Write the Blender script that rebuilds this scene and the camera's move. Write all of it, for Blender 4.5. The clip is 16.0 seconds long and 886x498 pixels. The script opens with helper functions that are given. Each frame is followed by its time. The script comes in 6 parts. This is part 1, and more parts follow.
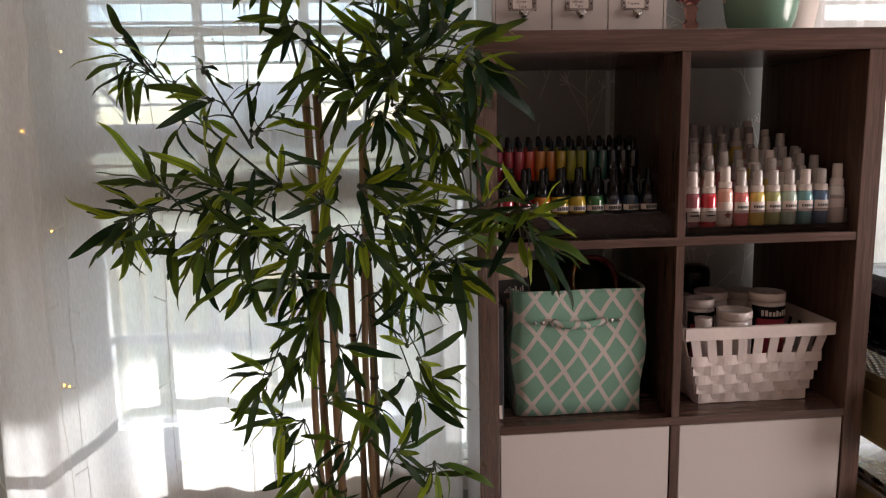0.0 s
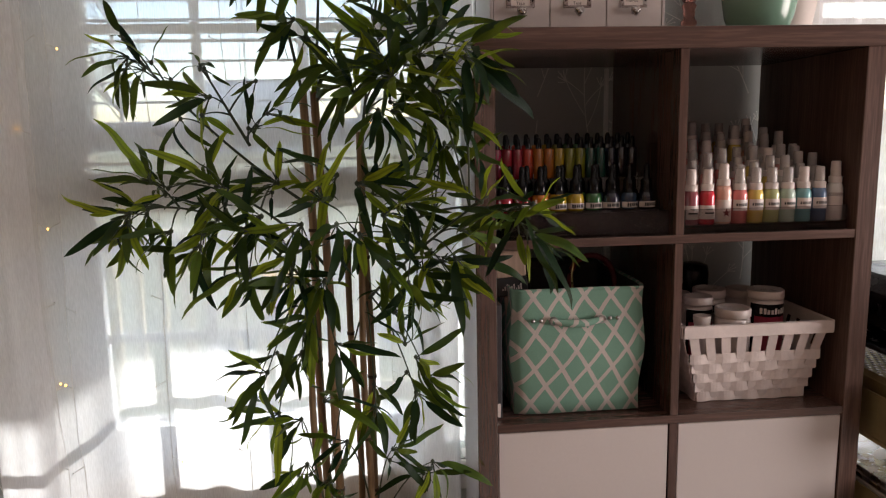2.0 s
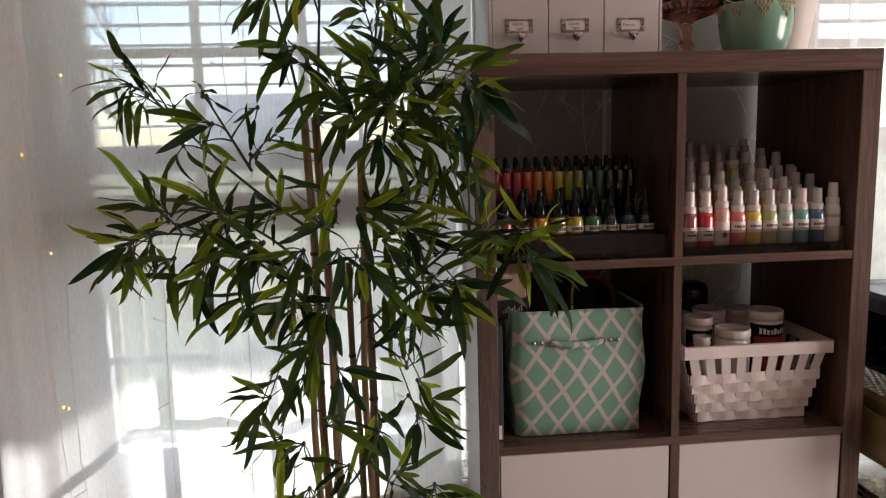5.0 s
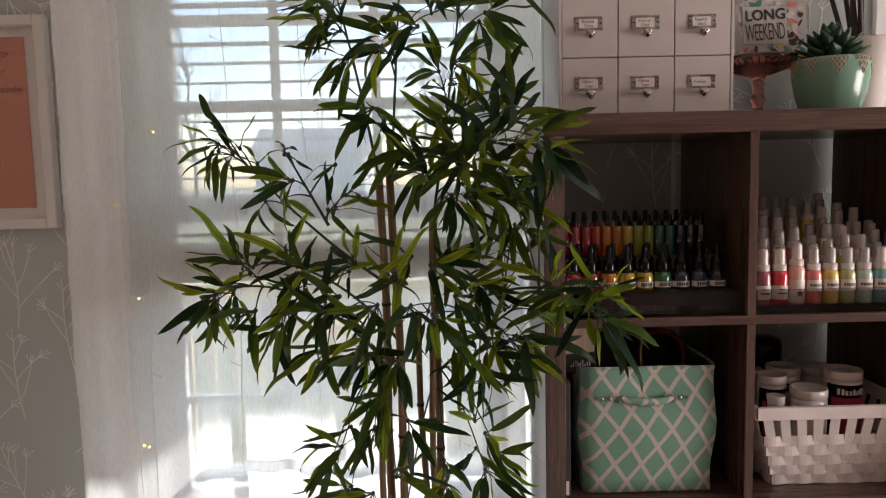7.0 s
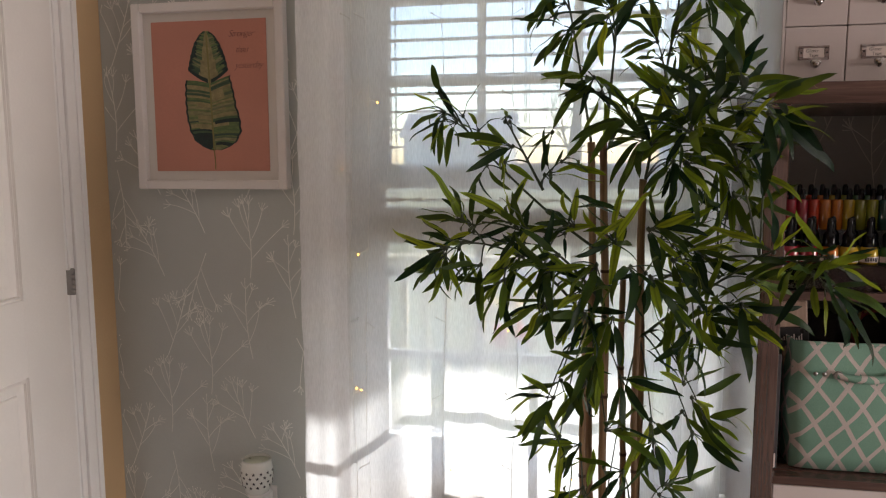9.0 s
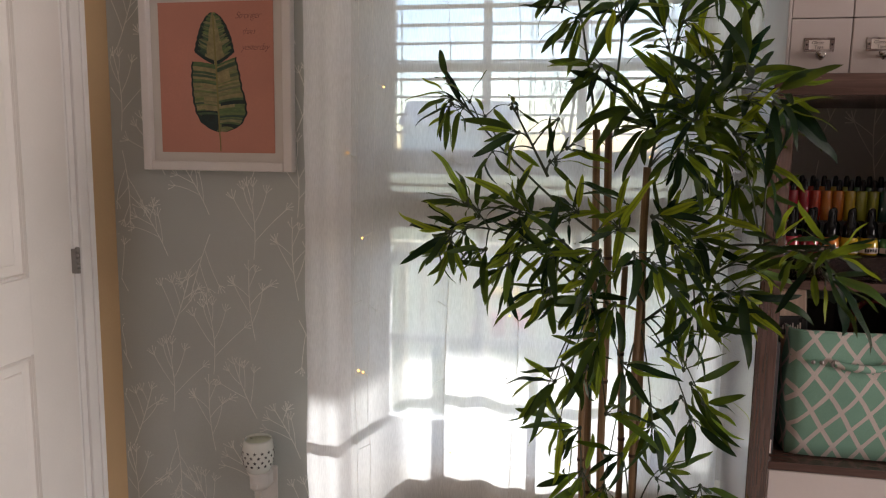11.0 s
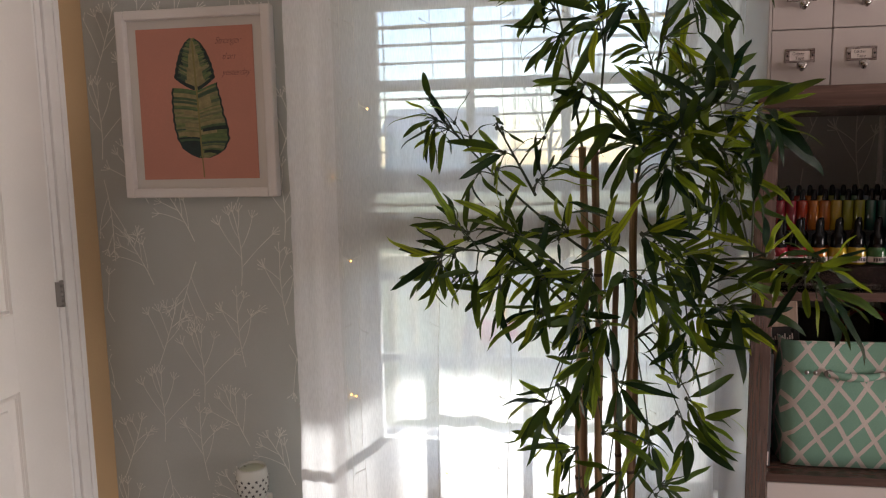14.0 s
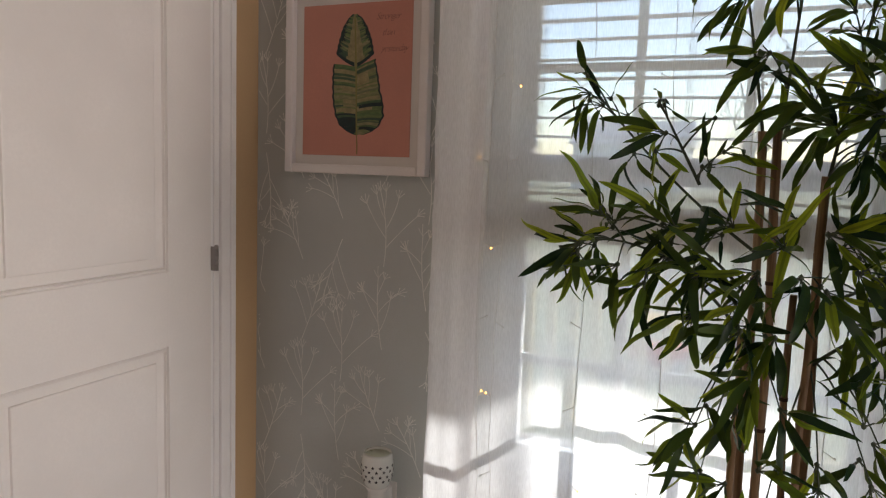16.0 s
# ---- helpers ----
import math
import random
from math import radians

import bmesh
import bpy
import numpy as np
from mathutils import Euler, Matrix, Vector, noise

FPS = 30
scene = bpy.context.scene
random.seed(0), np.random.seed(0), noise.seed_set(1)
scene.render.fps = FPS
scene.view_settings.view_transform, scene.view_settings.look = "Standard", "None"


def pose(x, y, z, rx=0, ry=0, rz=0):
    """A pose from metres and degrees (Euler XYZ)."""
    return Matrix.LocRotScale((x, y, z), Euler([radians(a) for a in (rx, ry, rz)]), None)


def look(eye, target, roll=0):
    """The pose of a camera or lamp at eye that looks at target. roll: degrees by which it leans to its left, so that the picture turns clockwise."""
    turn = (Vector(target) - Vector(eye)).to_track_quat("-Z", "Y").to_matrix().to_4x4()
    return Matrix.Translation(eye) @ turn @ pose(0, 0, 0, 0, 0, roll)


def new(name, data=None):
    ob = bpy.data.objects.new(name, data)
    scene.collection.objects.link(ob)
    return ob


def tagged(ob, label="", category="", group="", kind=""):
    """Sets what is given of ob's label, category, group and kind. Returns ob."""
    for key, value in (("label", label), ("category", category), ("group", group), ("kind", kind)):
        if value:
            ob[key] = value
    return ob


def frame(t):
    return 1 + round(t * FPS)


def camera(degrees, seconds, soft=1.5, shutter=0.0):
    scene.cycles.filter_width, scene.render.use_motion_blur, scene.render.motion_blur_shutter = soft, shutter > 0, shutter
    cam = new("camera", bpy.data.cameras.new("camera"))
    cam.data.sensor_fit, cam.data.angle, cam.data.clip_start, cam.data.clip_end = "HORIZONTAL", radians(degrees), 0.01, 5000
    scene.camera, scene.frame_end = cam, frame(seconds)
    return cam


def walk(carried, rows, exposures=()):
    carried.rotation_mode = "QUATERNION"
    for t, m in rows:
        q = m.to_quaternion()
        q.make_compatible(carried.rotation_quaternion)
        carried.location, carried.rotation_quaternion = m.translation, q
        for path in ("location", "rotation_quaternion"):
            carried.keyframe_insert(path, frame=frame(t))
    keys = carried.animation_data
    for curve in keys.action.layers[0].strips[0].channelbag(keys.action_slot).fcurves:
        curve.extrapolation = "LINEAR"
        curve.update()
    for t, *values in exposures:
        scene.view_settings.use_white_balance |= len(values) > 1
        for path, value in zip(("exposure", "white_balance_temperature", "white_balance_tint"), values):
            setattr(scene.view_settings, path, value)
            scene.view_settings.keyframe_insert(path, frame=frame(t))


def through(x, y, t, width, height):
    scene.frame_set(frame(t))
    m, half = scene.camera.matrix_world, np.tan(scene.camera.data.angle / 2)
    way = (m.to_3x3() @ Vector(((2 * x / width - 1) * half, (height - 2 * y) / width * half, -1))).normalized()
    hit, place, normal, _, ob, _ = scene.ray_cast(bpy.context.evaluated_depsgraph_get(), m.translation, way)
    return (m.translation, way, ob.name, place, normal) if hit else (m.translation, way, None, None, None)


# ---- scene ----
cam = camera(63.2, 16.0, soft=1.2)
PATH = [
    (0, (0.005, 0.027, 1.291), (0.173, 1.995, 0.973), -1.2),
    (0.5, (0.009, 0.032, 1.287), (0.186, 1.998, 0.966), -1.0),
    (1, (0.007, 0.034, 1.283), (0.199, 1.999, 0.966), -0.9),
    (1.5, (0.009, 0.036, 1.284), (0.196, 2.001, 0.965), -0.9),
    (2, (0.004, 0.031, 1.287), (0.179, 1.997, 0.968), -1.2),
    (2.5, (0.001, 0.03, 1.289), (0.169, 1.998, 0.975), -1.2),
    (3, (0.002, 0.03, 1.291), (0.164, 1.998, 0.974), -1.3),
    (5.3, (0.004, 0.022, 1.323), (0.181, 1.995, 1.047), -1.6),
    (5.5, (0.004, 0.017, 1.351), (0.177, 1.992, 1.088), -1.8),
    (6, (0.004, 0.016, 1.371), (0.153, 1.997, 1.141), -1.9),
    (6.5, (-0.002, 0.016, 1.366), (0.101, 2.003, 1.156), -1.7),
    (7, (-0.015, 0.004, 1.356), (-0.003, 1.995, 1.159), -1.3),
    (7.5, (-0.045, -0.019, 1.349), (-0.155, 1.967, 1.141), -0.8),
    (8, (-0.093, -0.051, 1.332), (-0.33, 1.923, 1.116), -0.5),
    (8.2, (-0.105, -0.067, 1.329), (-0.396, 1.899, 1.108), -0.5),
    (8.5, (-0.133, -0.072, 1.325), (-0.475, 1.885, 1.092), -0.5),
    (8.7, (-0.144, -0.077, 1.32), (-0.512, 1.875, 1.09), -0.4),
    (10.8, (-0.157, -0.102, 1.33), (-0.528, 1.848, 1.083), 0.6),
    (11, (-0.161, -0.102, 1.314), (-0.526, 1.846, 1.051), 0.8),
    (11.5, (-0.167, -0.1, 1.281), (-0.519, 1.844, 0.971), 1.1),
    (12, (-0.178, -0.099, 1.259), (-0.51, 1.844, 0.916), 1.4),
    (12.5, (-0.182, -0.102, 1.258), (-0.501, 1.842, 0.913), 1.1),
    (13, (-0.18, -0.1, 1.271), (-0.496, 1.849, 0.955), 0.3),
    (13.5, (-0.176, -0.092, 1.342), (-0.488, 1.864, 1.067), -0.5),
    (14, (-0.17, -0.09, 1.345), (-0.498, 1.868, 1.1), -1.1),
    (14.5, (-0.167, -0.084, 1.335), (-0.54, 1.868, 1.108), -1.1),
    (15, (-0.145, -0.069, 1.311), (-0.608, 1.864, 1.085), -0.4),
    (15.5, (-0.117, -0.022, 1.299), (-0.73, 1.868, 1.077), 0.6),
    (16, (-0.12, 0.045, 1.283), (-0.923, 1.864, 1.061), 2.0),
]
# the picture darkens a little as the pale door fills it
walk(cam, [(t, look(e, g, r)) for t, e, g, r in PATH], [(0, 2.15), (14.5, 2.15), (15.2, 2.07), (16, 1.97)])
FILL_WATTS = 17.0

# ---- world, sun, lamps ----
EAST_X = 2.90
world = bpy.data.worlds.new("sky")
scene.world = world
world.use_nodes = True
wn = world.node_tree
sky = wn.nodes.new("ShaderNodeTexSky")
sky.sky_type = "NISHITA"
sky.sun_disc = False
sky.dust_density = 0.9
SUN_DIR = Vector((-0.62, -1.0, -0.92)).normalized()      # the way the sunlight travels
sky.sun_elevation = math.asin(-SUN_DIR.z)
sky.sun_rotation = math.atan2(-SUN_DIR.x, -SUN_DIR.y)
wn.links.new(sky.outputs[0], wn.nodes["Background"].inputs[0])
wn.nodes["Background"].inputs[1].default_value = 0.098
sun = new("sun", bpy.data.lights.new("sun", "SUN"))
sun.data.energy, sun.data.angle, sun.data.color = 2.1, radians(0.55), (1.0, 0.97, 0.93)
sun.matrix_world = look((0, 0, 0), SUN_DIR) @ Matrix.Identity(4)


def fill_lamp(x, y, z, w, h, yaw, watts, colour=(0.95, 0.97, 1.0)):
    lamp = new("fill_light", bpy.data.lights.new("fill_light", "AREA"))
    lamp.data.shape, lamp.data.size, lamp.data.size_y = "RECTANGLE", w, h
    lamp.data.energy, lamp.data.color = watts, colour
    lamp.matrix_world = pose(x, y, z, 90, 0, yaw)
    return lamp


# added fill for the room; no source is seen on the east side
fill_lamp(EAST_X - 0.02, 0.35, 1.02, 1.3, 1.2, 90, FILL_WATTS, (1.0, 0.865, 0.825))

# ---- building helpers ----
ORIGIN = {}


def thing(name, at, label, category, group="", kind=""):
    ob = new(name)
    ob.empty_display_size = 0.05
    ob.location = at
    ORIGIN[ob] = Vector(at)
    return tagged(ob, label, category, group, kind)


def part(name, bm, material, parent=None, label="", smooth=False, mesh=None):
    """Links a bmesh, given in world places, as one mesh object under a thing or a part."""
    if mesh is None:
        mesh = bpy.data.meshes.new(name)
        if parent is not None:
            bmesh.ops.translate(bm, verts=bm.verts, vec=-ORIGIN[parent])
        bm.to_mesh(mesh)
        bm.free()
        mats = material if isinstance(material, (list, tuple)) else [material]
        for m in mats:
            mesh.materials.append(m)
        if smooth:
            mesh.shade_smooth()
    ob = new(name, mesh)
    ORIGIN[ob] = ORIGIN[parent] if parent is not None else Vector()
    if parent is not None:
        ob.parent = parent
    return tagged(ob, label)


def solid(name, bm, material, label="", category="", group="", kind="", smooth=False):
    """A thing that is a single mesh, with its origin at the middle of its base."""
    lo = Vector([min(v.co[i] for v in bm.verts) for i in range(3)])
    hi = Vector([max(v.co[i] for v in bm.verts) for i in range(3)])
    at = Vector(((lo.x + hi.x) / 2, (lo.y + hi.y) / 2, lo.z))
    bmesh.ops.translate(bm, verts=bm.verts, vec=-at)
    ob = part(name, bm, material, smooth=smooth)
    ob.location = at
    ORIGIN[ob] = at
    return tagged(ob, label, category, group, kind)


def block(bm, a, b, bevel=0.0, mi=0, m=None):
    """A box from corner a to corner b with softened edges."""
    vs = [bm.verts.new((x, y, z)) for x in (a[0], b[0]) for y in (a[1], b[1]) for z in (a[2], b[2])]
    fs = [bm.faces.new([vs[i] for i in f]) for f in ((0, 1, 3, 2), (4, 6, 7, 5), (0, 4, 5, 1), (2, 3, 7, 6), (0, 2, 6, 4), (1, 5, 7, 3))]
    for f in fs:
        f.material_index = mi
    bmesh.ops.recalc_face_normals(bm, faces=fs)
    if m is not None:
        bmesh.ops.transform(bm, matrix=m, verts=vs)
    if bevel > 0:
        edges = list({e for f in fs for e in f.edges})
        bmesh.ops.bevel(bm, geom=edges, offset=bevel, segments=1, affect="EDGES", material=mi)
    return bm


def boxed(a, b, bevel=0.0):
    return block(bmesh.new(), a, b, bevel)


def lathe(profile, at, segs=24, bm=None, mi=0, squash=1.0):
    """A turned shape from (radius, height) pairs round the upright through at."""
    bm = bm or bmesh.new()
    rings = []
    for r, h in profile:
        if r < 1e-5:
            rings.append([bm.verts.new((at[0], at[1], at[2] + h))])
        else:
            rings.append([bm.verts.new((at[0] + r * math.cos(2 * math.pi * i / segs), at[1] + squash * r * math.sin(2 * math.pi * i / segs), at[2] + h)) for i in range(segs)])
    for ra, rb in zip(rings, rings[1:]):
        for i in range(segs):
            j = (i + 1) % segs
            if len(ra) == 1 and len(rb) == 1:
                continue
            if len(ra) == 1:
                f = bm.faces.new((ra[0], rb[j], rb[i]))
            elif len(rb) == 1:
                f = bm.faces.new((ra[i], ra[j], rb[0]))
            else:
                f = bm.faces.new((ra[i], ra[j], rb[j], rb[i]))
            f.material_index = mi
            f.smooth = True
    return bm


def tube(points, radius, segs=6, bm=None, mi=0, taper=1.0, closed=False):
    """A round rod along points."""
    bm = bm or bmesh.new()
    pts = [Vector(p) for p in points]
    rings = []
    n = len(pts)
    for k, p in enumerate(pts):
        if closed:
            d = pts[(k + 1) % n] - pts[k - 1]
        else:
            d = pts[min(k + 1, n - 1)] - pts[max(k - 1, 0)]
        d = d.normalized() if d.length > 1e-9 else Vector((0, 0, 1))
        u = d.cross(Vector((0, 0, 1)) if abs(d.z) < 0.9 else Vector((1, 0, 0))).normalized()
        w = d.cross(u)
        r = radius * (1 + (taper - 1) * k / max(1, n - 1))
        rings.append([bm.verts.new(p + r * (math.cos(2 * math.pi * i / segs) * u + math.sin(2 * math.pi * i / segs) * w)) for i in range(segs)])
    pairs = list(zip(rings, rings[1:])) + ([(rings[-1], rings[0])] if closed else [])
    for ra, rb in pairs:
        for i in range(segs):
            j = (i + 1) % segs
            f = bm.faces.new((ra[i], ra[j], rb[j], rb[i]))
            f.material_index, f.smooth = mi, True
    if not closed:
        for ring in (rings[0], rings[-1]):
            bm.faces.new(ring).material_index = mi
    return bm


def bend(a, b, sag, n=8, side=(0, 0, 1)):
    """Points from a to b on a bow that leaves the straight by sag along side."""
    a, b, s = Vector(a), Vector(b), Vector(side)
    return [a.lerp(b, i / n) + s * (sag * 4 * (i / n) * (1 - i / n)) for i in range(n + 1)]


# ---- materials ----
def material(name):
    m = bpy.data.materials.new(name)
    m.use_nodes = True
    nt = m.node_tree
    return m, nt, nt.nodes["Principled BSDF"]


def rgb(c):
    return (*c, 1.0) if len(c) == 3 else c


def mixed(nt, fac, a, b, mode="MIX"):
    n = nt.nodes.new("ShaderNodeMix")
    n.data_type, n.blend_type = "RGBA", mode
    for socket, v in ((n.inputs["Factor"], fac), (n.inputs["A"], a), (n.inputs["B"], b)):
        if hasattr(v, "links"):
            nt.links.new(v, socket)
        elif isinstance(v, (int, float)):
            socket.default_value = v
        else:
            socket.default_value = rgb(v)
    return n.outputs["Result"]


def coords(nt, scale=(1, 1, 1)):
    c = nt.nodes.new("ShaderNodeTexCoord")
    m = nt.nodes.new("ShaderNodeMapping")
    m.inputs["Scale"].default_value = scale
    nt.links.new(c.outputs["Object"], m.inputs["Vector"])
    return m.outputs["Vector"]


def noisy(nt, vec, scale, detail=4.0, lo=0.35, hi=0.65):
    n = nt.nodes.new("ShaderNodeTexNoise")
    n.inputs["Scale"].default_value, n.inputs["Detail"].default_value = scale, detail
    nt.links.new(vec, n.inputs["Vector"])
    r = nt.nodes.new("ShaderNodeMapRange")
    r.inputs["From Min"].default_value, r.inputs["From Max"].default_value = lo, hi
    nt.links.new(n.outputs["Fac"], r.inputs["Value"])
    return r.outputs["Result"]


def bumped(nt, bsdf, height, strength=0.2, distance=0.001):
    b = nt.nodes.new("ShaderNodeBump")
    b.inputs["Strength"].default_value, b.inputs["Distance"].default_value = strength, distance
    nt.links.new(height, b.inputs["Height"])
    nt.links.new(b.outputs["Normal"], bsdf.inputs["Normal"])


def surface(name, colour, rough=0.5, vary=0.12, coarse=6.0, fine=120.0, bump=0.15, metal=0.0, stretch=(1, 1, 1), each=0.0, spec=0.5):
    """A plain painted, moulded or cut surface, mottled at two scales."""
    m, nt, bsdf = material(name)
    vec = coords(nt, stretch)
    big, small = noisy(nt, vec, coarse), noisy(nt, vec, fine, 3.0)
    dark = tuple(c * (1 - vary) for c in colour)
    light = tuple(min(1.0, c * (1 + vary * 0.6)) for c in colour)
    col = mixed(nt, big, dark, light)
    col = mixed(nt, small, col, mixed(nt, 0.5, col, dark))
    if each > 0:
        info = nt.nodes.new("ShaderNodeObjectInfo")
        col = mixed(nt, info.outputs["Random"], mixed(nt, each, col, (0, 0, 0)), col)
    nt.links.new(col, bsdf.inputs["Base Color"])
    r = nt.nodes.new("ShaderNodeMapRange")
    r.inputs["To Min"].default_value, r.inputs["To Max"].default_value = max(0.02, rough - 0.08), min(1, rough + 0.08)
    nt.links.new(big, r.inputs["Value"])
    nt.links.new(r.outputs["Result"], bsdf.inputs["Roughness"])
    bsdf.inputs["Metallic"].default_value = metal
    bsdf.inputs["Specular IOR Level"].default_value = spec
    bumped(nt, bsdf, small, bump, 0.0006)
    return m


def grained(name, dark, light, along, rough=0.5, fine=1.0):
    """Wood or wood foil with its grain along one axis (0, 1 or 2)."""
    m, nt, bsdf = material(name)
    sc = [60.0 * fine] * 3
    sc[along] = 2.2
    streak = noisy(nt, coords(nt, sc), 1.0, 6.0, 0.3, 0.7)
    sc2 = [9.0] * 3
    sc2[along] = 1.2
    broad = noisy(nt, coords(nt, sc2), 1.0, 3.0, 0.3, 0.7)
    sc3 = [260.0] * 3
    sc3[along] = 14.0
    pores = noisy(nt, coords(nt, sc3), 1.0, 2.0, 0.45, 0.6)
    col = mixed(nt, streak, dark, light)
    col = mixed(nt, mixed(nt, 0.5, broad, broad), mixed(nt, 0.35, col, dark), col)
    col = mixed(nt, pores, mixed(nt, 0.25, col, (0.01, 0.008, 0.006)), col)
    nt.links.new(col, bsdf.inputs["Base Color"])
    bsdf.inputs["Roughness"].default_value = rough
    bumped(nt, bsdf, streak, 0.12, 0.0005)
    return m


def clear(name, colour, rough=0.02, ior=1.45):
    m, nt, bsdf = material(name)
    bsdf.inputs["Base Color"].default_value = rgb(colour)
    bsdf.inputs["Roughness"].default_value = rough
    bsdf.inputs["IOR"].default_value = ior
    bsdf.inputs["Transmission Weight"].default_value = 1.0
    return m


def thin_clear(name, tint, gloss=0.08, rough=0.03):
    """A thin clear sheet: lets light straight through, with a faint gloss."""
    m, nt, bsdf = material(name)
    t = nt.nodes.new("ShaderNodeBsdfTransparent")
    t.inputs[0].default_value = rgb(tint)
    g = nt.nodes.new("ShaderNodeBsdfGlossy")
    g.inputs["Roughness"].default_value = rough
    mx = nt.nodes.new("ShaderNodeMixShader")
    fr = nt.nodes.new("ShaderNodeFresnel")
    fr.inputs["IOR"].default_value = 1.0 + gloss * 5
    nt.links.new(fr.outputs[0], mx.inputs[0])
    nt.links.new(t.outputs[0], mx.inputs[1])
    nt.links.new(g.outputs[0], mx.inputs[2])
    nt.links.new(mx.outputs[0], nt.nodes["Material Output"].inputs["Surface"])
    return m


def sheer_cloth(name, cover, colour, through=0.68):
    """Voile: open weave between threads that scatter light both ways."""
    m, nt, bsdf = material(name)
    vec = coords(nt)
    t = nt.nodes.new("ShaderNodeBsdfTransparent")
    d = nt.nodes.new("ShaderNodeBsdfDiffuse")
    d.inputs[0].default_value = rgb(colour)
    tr = nt.nodes.new("ShaderNodeBsdfTranslucent")
    tr.inputs[0].default_value = rgb(colour)
    cloth = nt.nodes.new("ShaderNodeMixShader")
    cloth.inputs[0].default_value = through
    nt.links.new(d.outputs[0], cloth.inputs[1])
    nt.links.new(tr.outputs[0], cloth.inputs[2])
    weave = noisy(nt, coords(nt, (420, 420, 60)), 1.0, 2.0, 0.2, 0.8)
    r = nt.nodes.new("ShaderNodeMapRange")
    r.inputs["To Min"].default_value, r.inputs["To Max"].default_value = cover - 0.08, cover + 0.08
    nt.links.new(weave, r.inputs["Value"])
    mx = nt.nodes.new("ShaderNodeMixShader")
    nt.links.new(r.outputs["Result"], mx.inputs[0])
    nt.links.new(t.outputs[0], mx.inputs[1])
    nt.links.new(cloth.outputs[0], mx.inputs[2])
    nt.links.new(mx.outputs[0], nt.nodes["Material Output"].inputs["Surface"])
    return m


def glowing(name, colour, strength):
    m, nt, bsdf = material(name)
    bsdf.inputs["Base Color"].default_value = rgb(colour)
    bsdf.inputs["Emission Color"].default_value = rgb(colour)
    bsdf.inputs["Emission Strength"].default_value = strength
    return m


M_PAPER = surface("sage_wallpaper", (0.50, 0.535, 0.52), 0.75, 0.07, 3.0, 260.0, 0.25)
M_PRINT = surface("white_print", (0.84, 0.85, 0.81), 0.6, 0.10, 20, 300, 0.1)
M_TAN = surface("tan_wall_paint", (0.52, 0.36, 0.20), 0.7, 0.06, 3.0, 180.0, 0.2)
M_WALL = surface("dusty_rose_wall_paint", (0.36, 0.265, 0.245), 0.75, 0.05, 3.0, 180.0, 0.2)
M_CEIL = surface("ceiling_paint", (0.80, 0.79, 0.76), 0.8, 0.04, 3.0, 90.0, 0.4)
M_FLOOR = surface("beige_carpet", (0.30, 0.275, 0.255), 0.95, 0.10, 4.0, 300.0, 0.5)
M_TRIM = surface("white_trim_paint", (0.84, 0.83, 0.81), 0.38, 0.04, 8.0, 200.0, 0.08)
M_DOOR = surface("white_door_paint", (0.78, 0.755, 0.72), 0.42, 0.04, 5.0, 150.0, 0.12)
M_VINYL = surface("white_vinyl", (0.86, 0.87, 0.88), 0.35, 0.03, 8.0, 200.0, 0.04)
M_GLASS = thin_clear("window_glass", (0.97, 0.98, 0.98))
# made-up translucent pane that brightens the curtain's east end
M_DIFFUSER, nt, bsdf = material("side_light_diffuser")
diffuser = nt.nodes.new("ShaderNodeBsdfTranslucent")
nt.links.new(mixed(nt, noisy(nt, coords(nt), 40.0), (0.74, 0.74, 0.73), (0.82, 0.82, 0.81)), diffuser.inputs[0])
nt.links.new(diffuser.outputs[0], nt.nodes["Material Output"].inputs["Surface"])
M_SLAT = surface("white_blind_slat", (0.87, 0.86, 0.83), 0.45, 0.04, 12.0, 150.0, 0.08)
nt = M_SLAT.node_tree
tl = nt.nodes.new("ShaderNodeBsdfTranslucent")
tl.inputs[0].default_value = (0.90, 0.89, 0.86, 1)
mx = nt.nodes.new("ShaderNodeMixShader")
mx.inputs[0].default_value = 0.76
nt.links.new(nt.nodes["Principled BSDF"].outputs[0], mx.inputs[1])
nt.links.new(tl.outputs[0], mx.inputs[2])
nt.links.new(mx.outputs[0], nt.nodes["Material Output"].inputs["Surface"])
M_SHEER = sheer_cloth("sheer_voile", 0.69, (0.965, 0.975, 0.985), 0.66)
M_HEM = sheer_cloth("gathered_voile", 0.82, (0.96, 0.975, 1.0), 0.42)
M_STEEL = surface("brushed_steel", (0.34, 0.33, 0.32), 0.38, 0.1, 30, 300, 0.1, 1.0)
M_FOILX = grained("grey_brown_foil_across", (0.072, 0.039, 0.031), (0.132, 0.080, 0.066), 0, 0.24)
M_FOILZ = grained("grey_brown_foil_upright", (0.072, 0.039, 0.031), (0.132, 0.080, 0.066), 2, 0.24)
M_GLOSS = grained("grey_brown_glossy_foil", (0.072, 0.039, 0.031), (0.132, 0.080, 0.066), 2, 0.10)
M_GLOSS.node_tree.nodes["Principled BSDF"].inputs["Coat Weight"].default_value = 1.0
M_GLOSS.node_tree.nodes["Principled BSDF"].inputs["Coat Roughness"].default_value = 0.06
M_GLOSS.node_tree.nodes["Principled BSDF"].inputs["Coat IOR"].default_value = 1.9
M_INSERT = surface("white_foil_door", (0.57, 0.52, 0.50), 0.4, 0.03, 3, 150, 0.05)

